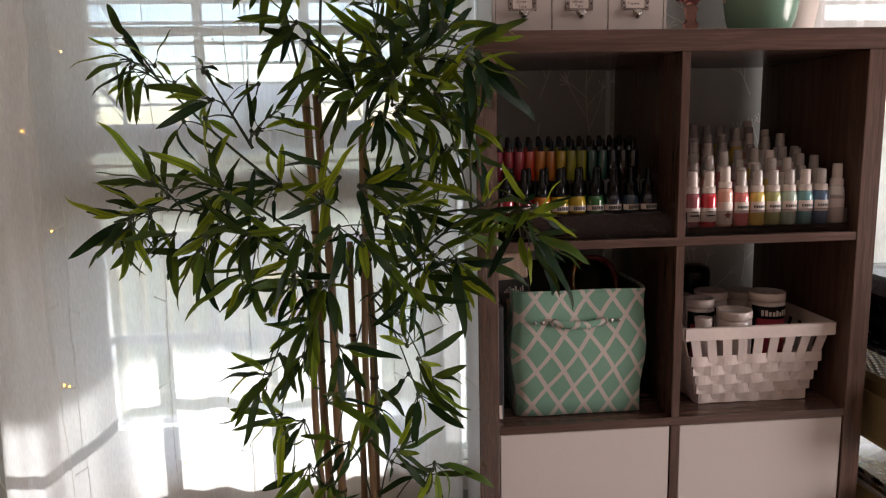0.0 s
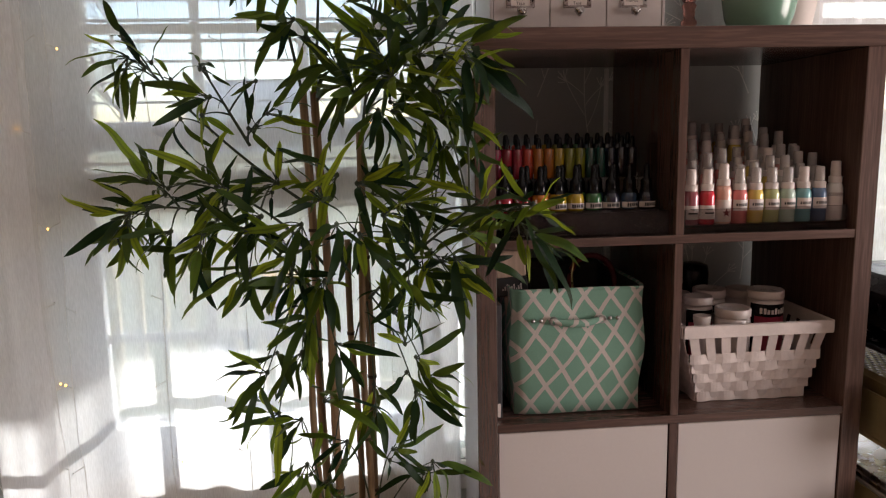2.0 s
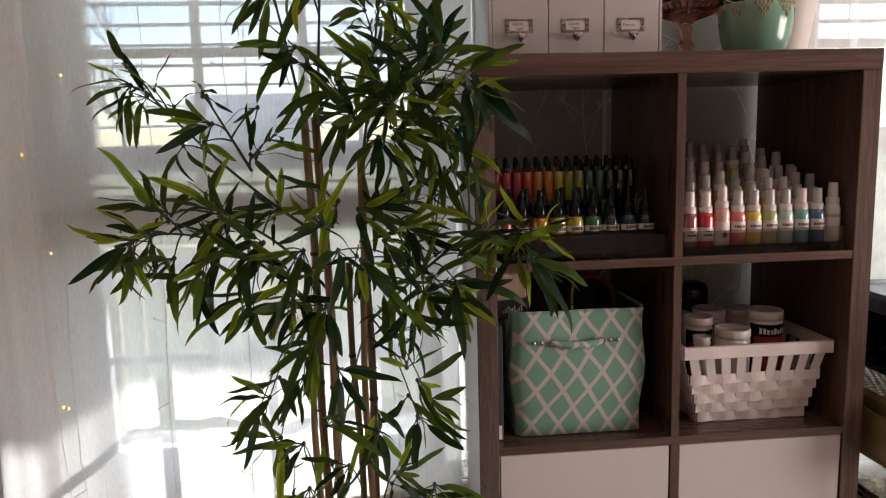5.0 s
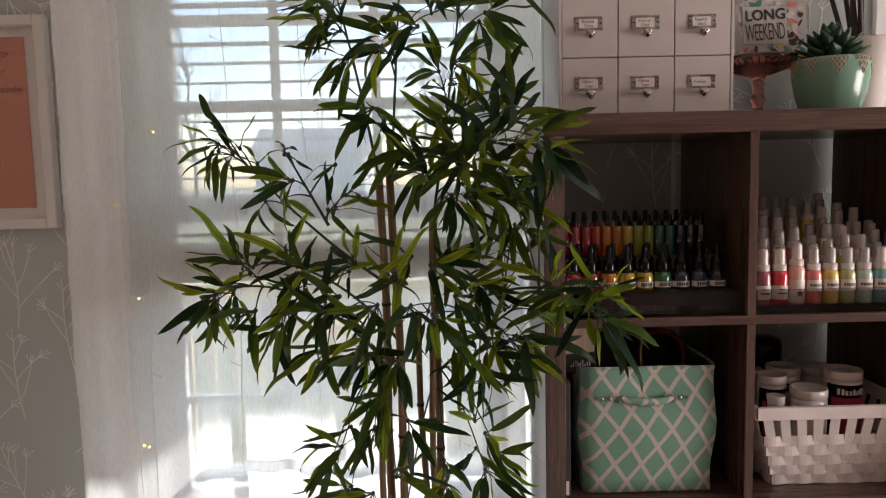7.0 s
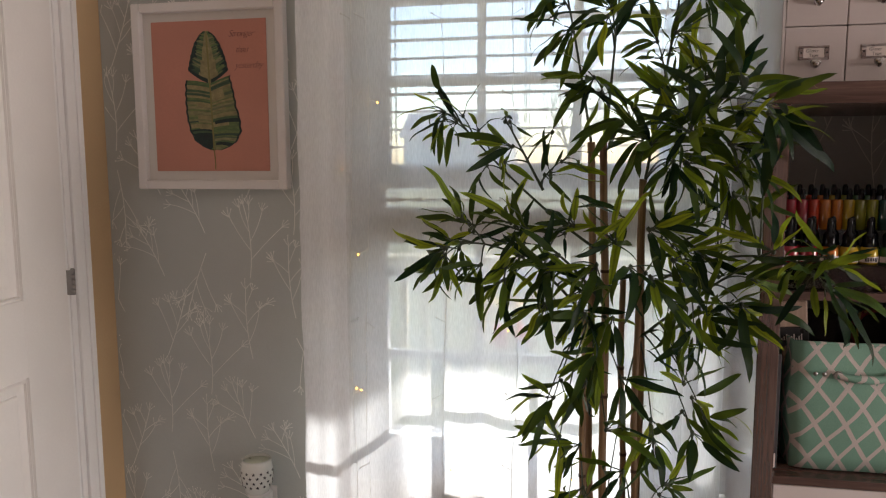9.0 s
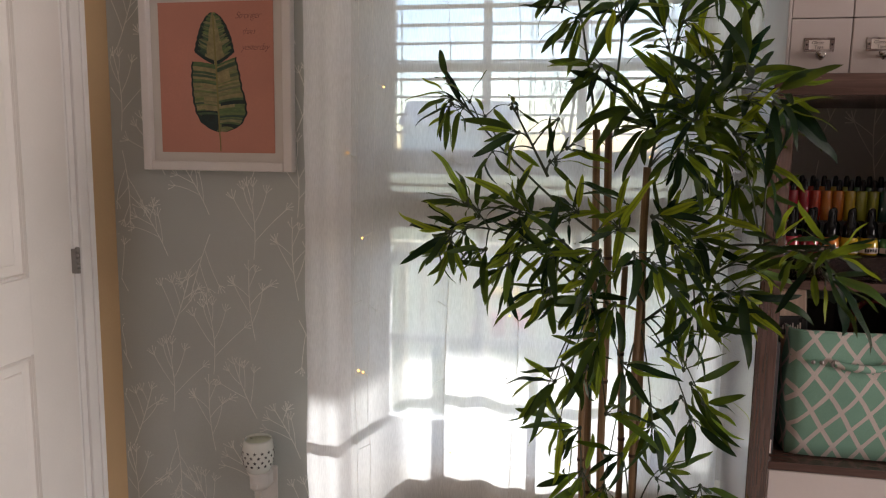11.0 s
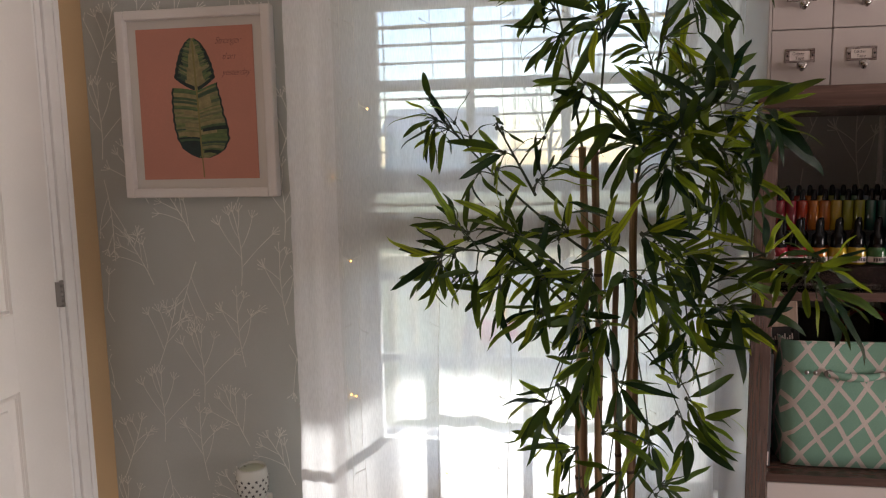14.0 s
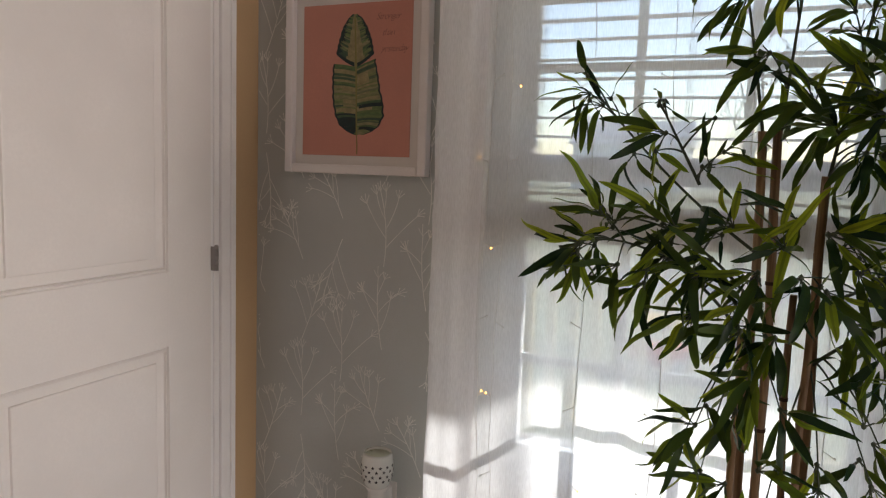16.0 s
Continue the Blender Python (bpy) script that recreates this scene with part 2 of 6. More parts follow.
# ---- the room ----
NORTH, WEST, EAST, SOUTH, TOP = 1.70, -1.43, 2.90, -2.50, 2.44
WIN = (-0.735, 0.160, 0.49, 2.06)         # west window: x from, x to, sill, head
SLOT_EDGE = 0.236                              # east edge of a slot added to light the curtain's end
WIN2 = (1.055, 1.950, 0.49, 2.06)


def structure(name, bm, material, label, category):
    return solid(name, bm, material, label, category, kind="structure")


structure("floor", boxed((WEST - 0.12, SOUTH - 0.12, -0.05), (EAST + 0.12, NORTH + 0.18, 0.0)), M_FLOOR, "beige carpeted floor of the craft room", "floor")
structure("ceiling", boxed((WEST - 0.12, SOUTH - 0.12, TOP), (EAST + 0.12, NORTH + 0.18, TOP + 0.08)), M_CEIL, "plain white painted ceiling", "ceiling")
bm = bmesh.new()
xs = [WEST - 0.12, WIN[0], SLOT_EDGE, WIN2[0], WIN2[1], EAST + 0.12]
for k in (0, 4):
    block(bm, (xs[k], NORTH, 0), (xs[k + 1], NORTH + 0.18, TOP))
# between the windows: a thin inner skin, cut back outside at the added light slot
block(bm, (SLOT_EDGE, NORTH, 0), (WIN2[0], NORTH + 0.03, TOP))
block(bm, (0.62, NORTH + 0.03, 0), (WIN2[0], NORTH + 0.18, TOP))
block(bm, (SLOT_EDGE, NORTH + 0.03, 0), (0.62, NORTH + 0.18, WIN[2]))
block(bm, (SLOT_EDGE, NORTH + 0.03, WIN[3]), (0.62, NORTH + 0.18, TOP))
for w, e in ((WIN, SLOT_EDGE), (WIN2, WIN2[1])):
    block(bm, (w[0], NORTH, 0), (e, NORTH + 0.18, w[2]))
    block(bm, (w[0], NORTH, w[3]), (e, NORTH + 0.18, TOP))
structure("wall_north", bm, M_PAPER, "sage grey wallpapered wall with white twig print", "wall")
DOOR_Y = (0.757, 1.487)
bm = bmesh.new()
block(bm, (WEST - 0.12, SOUTH, 0), (WEST, DOOR_Y[0] - 0.005, TOP))
block(bm, (WEST - 0.12, DOOR_Y[1] + 0.005, 0), (WEST, NORTH - 0.001, TOP))
block(bm, (WEST - 0.12, DOOR_Y[0] - 0.005, 2.045), (WEST, DOOR_Y[1] + 0.005, TOP))
structure("wall_west", bm, M_TAN, "tan painted wall beside the white door", "wall")
# wall out of view, its opening added to hold the fill lamp
bm = bmesh.new()
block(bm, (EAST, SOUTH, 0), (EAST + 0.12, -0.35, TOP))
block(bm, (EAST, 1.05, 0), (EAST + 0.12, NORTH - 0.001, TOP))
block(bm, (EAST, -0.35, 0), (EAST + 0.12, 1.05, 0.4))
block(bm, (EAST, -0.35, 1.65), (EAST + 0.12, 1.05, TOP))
structure("wall_east", bm, M_WALL, "plain unseen dusty rose wall with an opening added for the fill lamp", "wall")
structure("wall_south", boxed((WEST, SOUTH - 0.12, 0), (EAST, SOUTH, TOP)), M_WALL, "plain dusty rose wall behind the room", "wall")


# door with two raised panels, its casing and hinges
FACE = -1.408
door = thing("door_1", (FACE, 1.12, 0.01), "closed white panelled door with moulded panels and steel hinges", "door", kind="structure")
PANELS = ((0.903, 1.340, 0.20, 0.832), (0.903, 1.340, 1.014, 1.90))
bm = bmesh.new()
y0, y1 = DOOR_Y
block(bm, (FACE - 0.035, y0, 0.01), (FACE, 0.903, 2.04), 0.0015)
block(bm, (FACE - 0.035, 1.340, 0.01), (FACE, y1, 2.04), 0.0015)
block(bm, (FACE - 0.035, 0.903, 0.01), (FACE, 1.340, 0.20))
block(bm, (FACE - 0.035, 0.903, 0.832), (FACE, 1.340, 1.014))
block(bm, (FACE - 0.035, 0.903, 1.90), (FACE, 1.340, 2.04))
part("slab", bm, M_DOOR, door)
for a, b, c, d in PANELS:
    bm = bmesh.new()
    # sunken bed, then the raised field with sloping borders
    rings = ((0.0, 0.0), (0.0015, -0.006), (0.0040, -0.007), (0.0075, -0.001), (0.0105, 0.001), (0.0125, -0.005), (0.034, -0.009), (0.0355, -0.004), (0.038, -0.003))
    loops = [[bm.verts.new((FACE + h, y, z)) for y, z in ((a + i, c + i), (b - i, c + i), (b - i, d - i), (a + i, d - i))] for i, h in rings]
    for la, lb in zip(loops, loops[1:]):
        for k in range(4):
            bm.faces.new((la[k], la[(k + 1) % 4], lb[(k + 1) % 4], lb[k]))
    bm.faces.new(loops[-1])
    bmesh.ops.recalc_face_normals(bm, faces=bm.faces)
    part("panel", bm, M_DOOR, door)
for z in (0.25, 1.0015, 1.80):
    bm = bmesh.new()
    hx, hy = FACE + 0.014, y1 + 0.003
    for k in range(5):
        lathe([(0, 0), (0.0055, 0.0), (0.0055, 0.0118), (0, 0.0118)], (hx, hy, z + k * 0.0125), 10, bm)
    lathe([(0, 0), (0.0065, 0), (0.004, 0.004), (0, 0.005)], (hx, hy, z + 0.0625), 10, bm)
    block(bm, (FACE + 0.0005, hy - 0.006, z), (hx, hy - 0.003, z + 0.0622))
    part("hinge", bm, M_STEEL, door, "worn steel hinge")
bm = bmesh.new()
lathe([(0, 0), (0.027, 0), (0.027, 0.006), (0.012, 0.012), (0.012, 0.03), (0.026, 0.042), (0.027, 0.056), (0.018, 0.066), (0, 0.068)], (0, 0, 0), 20, bm)
bmesh.ops.transform(bm, matrix=pose(FACE, 0.815, 0.92, 0, 90, 0), verts=bm.verts)
part("knob", bm, M_STEEL, door, "satin steel round knob")
bm = bmesh.new()
for ya, yb in ((DOOR_Y[1] + 0.006, DOOR_Y[1] + 0.098), (DOOR_Y[0] - 0.098, DOOR_Y[0] - 0.006)):
    inner = ya if ya > 1.2 else yb
    s = 1 if ya > 1.2 else -1
    # stepped profile, thicker away from the opening
    for o0, o1, t in ((0.0, 0.016, 0.010), (0.016, 0.034, 0.013), (0.034, 0.040, 0.009), (0.040, 0.074, 0.017), (0.074, 0.092, 0.021)):
        a, b = sorted((inner + s * o0, inner + s * o1))
        block(bm, (WEST, a, 0), (WEST + t, b, 2.14), 0.002)
for o0, o1, t in ((0.0, 0.016, 0.010), (0.016, 0.034, 0.013), (0.034, 0.040, 0.009), (0.040, 0.074, 0.017), (0.074, 0.092, 0.021)):
    block(bm, (WEST + 0.0005, DOOR_Y[0] - 0.006, 2.05 + o0), (WEST + t + 0.0005, DOOR_Y[1] + 0.006, 2.05 + o1), 0.002)
structure("door_casing_trim", bm, M_TRIM, "white moulded casing round the door", "trim")
bm = bmesh.new()
block(bm, (WEST - 0.12, DOOR_Y[1] + 0.003, 0), (WEST - 0.002, DOOR_Y[1] + 0.005, 2.045))
block(bm, (WEST - 0.12, DOOR_Y[0] - 0.005, 0), (WEST - 0.002, DOOR_Y[0] - 0.003, 2.045))
block(bm, (WEST - 0.14, DOOR_Y[0] - 0.1, 0), (WEST - 0.121, DOOR_Y[1] + 0.1, 2.2))
structure("door_jamb_trim", bm, M_TRIM, "white jamb behind the closed door", "trim")

# ---- windows ----
GLASS_Y = 1.80


def sash(parent, name, x0, x1, z0, z1, y, rows, stile=0.038, rail=0.05, low=0.06):
    frame_bm = bmesh.new()
    block(frame_bm, (x0, y - 0.018, z0), (x0 + stile, y + 0.018, z1), 0.003)
    block(frame_bm, (x1 - stile, y - 0.018, z0), (x1, y + 0.018, z1), 0.003)
    block(frame_bm, (x0 + stile, y - 0.018, z0), (x1 - stile, y + 0.018, z0 + low), 0.003)
    block(frame_bm, (x0 + stile, y - 0.018, z1 - rail), (x1 - stile, y + 0.018, z1), 0.003)
    s = part(name, frame_bm, M_VINYL, parent)
    gx0, gx1, gz0, gz1 = x0 + stile, x1 - stile, z0 + low, z1 - rail
    for i in (1, 2):
        x = gx0 + (gx1 - gx0) * i / 3
        part("muntin", boxed((x - 0.0115, y - 0.006, gz0), (x + 0.0115, y + 0.006, gz1), 0.002), M_VINYL, s)
    for j in range(1, rows):
        z = gz0 + (gz1 - gz0) * j / rows
        part("muntin", boxed((gx0, y - 0.0052, z - 0.0115), (gx1, y + 0.0052, z + 0.0115), 0.002), M_VINYL, s)
    g = part("pane", boxed((gx0, y - 0.0015, gz0), (gx1, y + 0.0015, gz1)), M_GLASS, s)
    g.visible_shadow = False
    return s


def window(name, w, side=None):
    x0, x1, z0, z1 = w
    win = thing(name, ((x0 + x1) / 2, NORTH + 0.1, z0), "white vinyl sash window with grid bars, in daylight", "window", kind="structure")
    bm = bmesh.new()
    f = 0.035
    block(bm, (x0, NORTH + 0.05, z0), (x0 + f, NORTH + 0.16, z1), 0.003)
    block(bm, (x1 - f, NORTH + 0.05, z0), (x1 - (0.012 if side else 0), NORTH + (0.11 if side else 0.16), z1), 0.003)
    block(bm, (x0 + f, NORTH + 0.05, z0), (x1 - f, NORTH + 0.16, z0 + 0.03), 0.003)
    block(bm, (x0 + f, NORTH + 0.05, z1 - f), (x1 - f, NORTH + 0.16, z1), 0.003)
    part("window_frame", bm, M_VINYL, win)
    mid = 1.31
    sash(win, "lower_sash", x0 + f, x1 - f, z0 + 0.03, mid, GLASS_Y, 3)
    sash(win, "upper_sash", x0 + f, x1 - f, mid - 0.045, z1 - f, GLASS_Y + 0.040, 3)
    bm = bmesh.new()
    block(bm, (x0 - 0.09, NORTH - 0.022, z0 - 0.022), (x1 + 0.09, NORTH - 0.0005, z0), 0.005)
    block(bm, (x0 + 0.001, NORTH - 0.0005, z0 - 0.0), (x1 - 0.001, NORTH + 0.05, z0 + 0.004))
    part("window_sill", bm, M_TRIM, win)
    part("apron", boxed((x0 - 0.07, NORTH - 0.014, z0 - 0.075), (x1 + 0.07, NORTH - 0.0005, z0 - 0.0225), 0.003), M_TRIM, win)
    for a, b in ((x0 - 0.062, x0 - 0.002), (x1 + 0.002, x1 + 0.062))[:1 if side else 2]:
        part("casing", boxed((a, NORTH - 0.016, z0 + 0.001), (b, NORTH - 0.0005, z1 + 0.002), 0.004), M_TRIM, win)
    part("head_casing", boxed((x0 - 0.062, NORTH - 0.0165, z1 + 0.0025), (x1 + 0.062, NORTH - 0.0005, z1 + 0.065), 0.004), M_TRIM, win)
    # diffusing pane added behind the curtain's end, no part of the sash window
    if side:
        part("pane", boxed((x1 - 0.0115, GLASS_Y - 0.0015, z0 + 0.001), (0.615, GLASS_Y + 0.0015, z1 - 0.001)), M_DIFFUSER, win)
    return win


window("window_1", WIN, SLOT_EDGE)
window("window_2", WIN2)


def blind(w, bottom, stacked, tilt, label):
    """A raised or lowered slatted blind with ladder cords and a bottom rail."""
    x0, x1, z1 = w[0] + 0.008, w[1] - 0.008, w[3]
    y = NORTH + 0.022
    b = thing("window_blind", ((x0 + x1) / 2, y, bottom), label, "window blind", "slatted blinds in the windows")
    part("headrail", boxed((x0, y - 0.022, z1 - 0.05), (x1, y + 0.026, z1 - 0.003), 0.002), M_SLAT, b)
    part("bottom_rail", boxed((x0, y - 0.026, bottom), (x1, y + 0.024, bottom + 0.016), 0.004), M_SLAT, b)
    z = bottom + 0.0165
    base = bmesh.new()
    # a slat with a slight crown
    prof = [(-0.025, -0.0015), (-0.012, 0.0005), (0.0, 0.0013), (0.012, 0.0005), (0.025, -0.0015)]
    top = [(p, q + 0.0028) for p, q in prof]
    outline = prof + top[::-1]
    ends = [[base.verts.new((x, p, q)) for p, q in outline] for x in (x0 - ORIGIN[b].x, x1 - ORIGIN[b].x)]
    n = len(outline)
    for i in range(n):
        base.faces.new((ends[0][i], ends[0][(i + 1) % n], ends[1][(i + 1) % n], ends[1][i]))
    base.faces.new(ends[0])
    base.faces.new(ends[1][::-1])
    bmesh.ops.recalc_face_normals(base, faces=base.faces)
    mesh = bpy.data.meshes.new("slat")
    base.to_mesh(mesh)
    base.free()
    mesh.materials.append(M_SLAT)
    rnd = random.Random(5)
    for k in range(stacked):
        s = part("slat", None, None, b, mesh=mesh)
        s.matrix_local = pose(rnd.uniform(-0.001, 0.001), rnd.uniform(-0.002, 0.002), z + 0.0025 - bottom, rnd.uniform(-1, 1), 0, 0)
        z += 0.0052
    z += 0.02
    while z < z1 - 0.06:
        s = part("slat", None, None, b, mesh=mesh)
        s.matrix_local = pose(0, 0, z - bottom, tilt + rnd.uniform(-1.5, 1.5), rnd.uniform(-0.08, 0.08), 0)
        z += 0.0444
    for i in (0.12, 0.5, 0.88):
        x = x0 + (x1 - x0) * i
        for yy in (y - 0.0285, y + 0.0265):
            part("ladder_cord", tube([(x, yy, bottom + 0.005), (x, yy, z1 - 0.045)], 0.0009, 5), M_SLAT, b)
        part("lift_cord", tube([(x + 0.012, y - 0.0295, bottom + 0.005), (x + 0.012, y - 0.0295, z1 - 0.045)], 0.0008, 5), M_SLAT, b)
    return b


blind(WIN, 1.123, 14, 3, "white slatted blind, half raised, its slats open")
blind(WIN2, 0.52, 0, 3, "white slatted blind, lowered, its slats open")

# ---- outdoors ----
M_GRASS = surface("spring_grass", (0.26, 0.27, 0.17), 0.9, 0.4, 1.5, 60.0, 0.5)
M_DECK = grained("weathered_deck", (0.50, 0.47, 0.45), (0.64, 0.61, 0.58), 0, 0.8)
M_RAIL = surface("cream_railing_paint", (0.72, 0.62, 0.42), 0.6, 0.08, 6.0, 90.0, 0.2)
M_SIDING = surface("pale_house_siding", (0.82, 0.81, 0.82), 0.8, 0.08, 2.0, 30.0, 0.2)
M_ROOF = surface("grey_shingle", (0.55, 0.55, 0.57), 0.9, 0.2, 4.0, 40.0, 0.4)
M_BARK = surface("grey_bark", (0.17, 0.14, 0.12), 0.9, 0.3, 9.0, 60.0, 0.5)
M_TOYRED = surface("red_plastic", (0.55, 0.06, 0.05), 0.4, 0.06, 6, 60, 0.05)
M_TOYYEL = surface("yellow_plastic", (0.75, 0.48, 0.06), 0.4, 0.06, 6, 60, 0.05)

bm = bmesh.new()
bmesh.ops.create_grid(bm, x_segments=40, y_segments=40, size=120)
bmesh.ops.translate(bm, verts=bm.verts, vec=(0, 122.0, -0.45))
for v in bm.verts:
    v.co.z += 0.25 * noise.noise(v.co * 0.05) * min(1.0, max(0.0, (v.co.y - 8) / 20))
structure("ground", bm, M_GRASS, "spring lawn behind the house", "lawn")
deck = thing("deck", (0.3, 2.8, -0.45), "weathered wooden deck outside the windows", "deck", kind="structure")
bm = boxed((-3.2, 1.98, -0.45), (4.2, 3.78, -0.19))
part("frame", bm, M_DECK, deck)
mesh = bpy.data.meshes.new("board")
bm = boxed((-3.5, -0.0675, -0.0125), (3.9, 0.0675, 0.0125), 0.003)
bm.to_mesh(mesh)
bm.free()
mesh.materials.append(M_DECK)
for k in range(13):
    b = part("board", None, None, deck, mesh=mesh)
    b.location = (0, -0.74 + k * 0.14, 0.274)
rail = thing("deck_railing", (0.3, 3.7, -0.16), "cream painted deck railing with upright balusters", "railing")
part("top_rail", boxed((-3.2, 3.64, 0.80), (4.2, 3.76, 0.838), 0.006), M_RAIL, rail)
part("upper_rail", boxed((-3.2, 3.68, 0.71), (4.2, 3.72, 0.80), 0.004), M_RAIL, rail)
part("lower_rail", boxed((-3.2, 3.68, -0.09), (4.2, 3.72, 0.0), 0.004), M_RAIL, rail)
mesh = bpy.data.meshes.new("baluster")
bm = boxed((-0.02, -0.02, 0.0), (0.02, 0.02, 0.71), 0.003)
bm.to_mesh(mesh)
bm.free()
mesh.materials.append(M_RAIL)
for k in range(62):
    b = part("baluster", None, None, rail, mesh=mesh)
    b.location = (-3.4 + k * 0.118, 0, 0.16)
for x in (-3.15, -1.75, 1.2, 4.1):
    part("post", boxed((x - 0.045, 3.655, -0.16), (x + 0.045, 3.745, 0.92), 0.005), M_RAIL, rail)
# unseen roof, assumed from the soft shade line it leaves on the curtain
porch = thing("porch_roof", (0.3, 4.0, -0.45), "assumed cream porch roof on posts over the deck, out of view", "porch", kind="structure")
part("beam", boxed((-6.0, 3.94, 3.16), (9.0, 4.24, 3.24), 0.01), M_RAIL, porch)
bm = boxed((-6.0, 0.0, 0.0), (9.0, 2.42, 0.05), 0.005)
bmesh.ops.transform(bm, matrix=pose(0, 1.89, 3.84, -14, 0, 0), verts=bm.verts)
part("soffit", bm, M_TRIM, porch, "white painted soffit")
for x in (-5.8, 8.8):
    part("post", boxed((x - 0.06, 3.98, -0.45), (x + 0.06, 4.10, 3.159), 0.006), M_RAIL, porch)


def house(x, y, w, d, h, ridge, label):
    hs = thing("house", (x, y, -0.45), label, "house")
    part("wall", boxed((x - w / 2, y, -0.45), (x + w / 2, y + d, h)), M_SIDING, hs)
    bm = bmesh.new()
    e = 0.5
    pts = [(x - w / 2 - e, y - e, h - 0.1), (x + w / 2 + e, y - e, h - 0.1), (x + w / 2 + e, y + d / 2, ridge), (x - w / 2 - e, y + d / 2, ridge), (x - w / 2 - e, y + d + e, h - 0.1), (x + w / 2 + e, y + d + e, h - 0.1)]
    vs = [bm.verts.new(p) for p in pts]
    for f in ((0, 1, 2, 3), (3, 2, 5, 4), (0, 3, 4), (1, 5, 2), (0, 4, 5, 1)):
        bm.faces.new([vs[i] for i in f])
    part("roof", bm, M_ROOF, hs)
    for i in (0.2, 0.5, 0.8):
        for z in (0.6, 3.2):
            xx = x - w / 2 + w * i
            wf = part("window", boxed((xx - 0.55, y - 0.03, z), (xx + 0.55, y + 0.02, z + 1.4), 0.02), M_VINYL, hs)
            part("pane", boxed((xx - 0.47, y - 0.04, z + 0.08), (xx + 0.47, y - 0.031, z + 1.32)), M_ROOF, wf)


house(-14.0, 80.0, 12.0, 9.0, 4.6, 7.4, "pale two-storey house beyond the lawn")
house(16.0, 88.0, 13.0, 9.0, 4.8, 7.6, "pale two-storey house behind bare trees")


def bare_tree(x, y, h, seed):
    rnd = random.Random(seed)
    t = thing("tree", (x, y, -0.5), "bare spring tree with thin branches", "tree", "bare trees beyond the lawn")
    bm = bmesh.new()

    def grow(p, d, length, r, level):
        n = 4
        pts = [p]
        for _ in range(n):
            d = (d + Vector((rnd.uniform(-.18, .18), rnd.uniform(-.18, .18), rnd.uniform(-.05, .12)))).normalized()
            pts.append(pts[-1] + d * length / n)
        tube(pts, r, 5, bm, taper=0.55)
        if level < 4:
            for k in range(4 if level < 3 else 5):
                i = rnd.randint(1, n)
                nd = (d + Vector((rnd.uniform(-1, 1), rnd.uniform(-1, 1), rnd.uniform(-0.1, 0.7))) * 0.8).normalized()
                grow(pts[i], nd, length * rnd.uniform(0.5, 0.72), r * 0.55, level + 1)
    grow(Vector((x, y, -0.5)), Vector((0, 0, 1)), h * 0.42, h * 0.011, 0)
    part("trunk", bm, M_BARK, t, smooth=True)


for k, (x, y, h) in enumerate(((-22.0, 66, 20), (-1.5, 80, 22), (11.5, 72, 19), (30.0, 76, 20), (-34, 74, 20))):
    bare_tree(x, y, h, 40 + k)

toy = thing("ride_on_toy", (-0.85, 6.6, -0.45), "red and yellow plastic ride-on toy on the lawn", "toy car")
bm = boxed((-1.10, 6.4, -0.38), (-0.55, 6.75, -0.20), 0.05)
part("body", bm, M_TOYRED, toy)
bm = bmesh.new()
for x in (-1.02, -0.72):
    for y in (6.43, 6.72):
        lathe([(0.022, 0), (0.018, 0.24), (0, 0.24)], (x, y, -0.22), 8, bm)
part("pillars", bm, M_TOYYEL, toy)
part("roof", boxed((-1.08, 6.4, 0.0), (-0.68, 6.75, 0.05), 0.02), M_TOYYEL, toy)
for x in (-1.0, -0.66):
    for y in (6.37, 6.75):
        bm = lathe([(0, 0), (0.09, 0), (0.09, 0.05), (0, 0.05)], (0, 0, 0), 16)
        bmesh.ops.transform(bm, matrix=pose(x, y, -0.36, 90, 0, 0), verts=bm.verts)
        part("wheel", bm, M_ROOF, toy)


# ---- curtains ----
def curtain_run(x0, x1):
    """Plan of a voile panel: its west edge stands off the wall, the rest hangs close to the window."""
    pts = []
    n = 420

    def ease(q):
        q = min(1.0, max(0.0, q))
        return q * q * (3 - 2 * q)
    for i in range(n + 1):
        x = x0 + (x1 - x0) * i / n
        u = x - x0
        y = 1.657 - 0.098 * ease((0.255 - u) / 0.20) - 0.075 * ease((u - (x1 - x0) + 0.10) / 0.10)
        y += 0.006 * math.sin(15.0 * u + 2.2) * ease(u / 0.2) + 0.0028 * math.sin(62 * u) + 0.0022 * math.sin(115 * u + 1.0) * ease((0.16 - u) / 0.1)
        pts.append((x, y))
    return pts


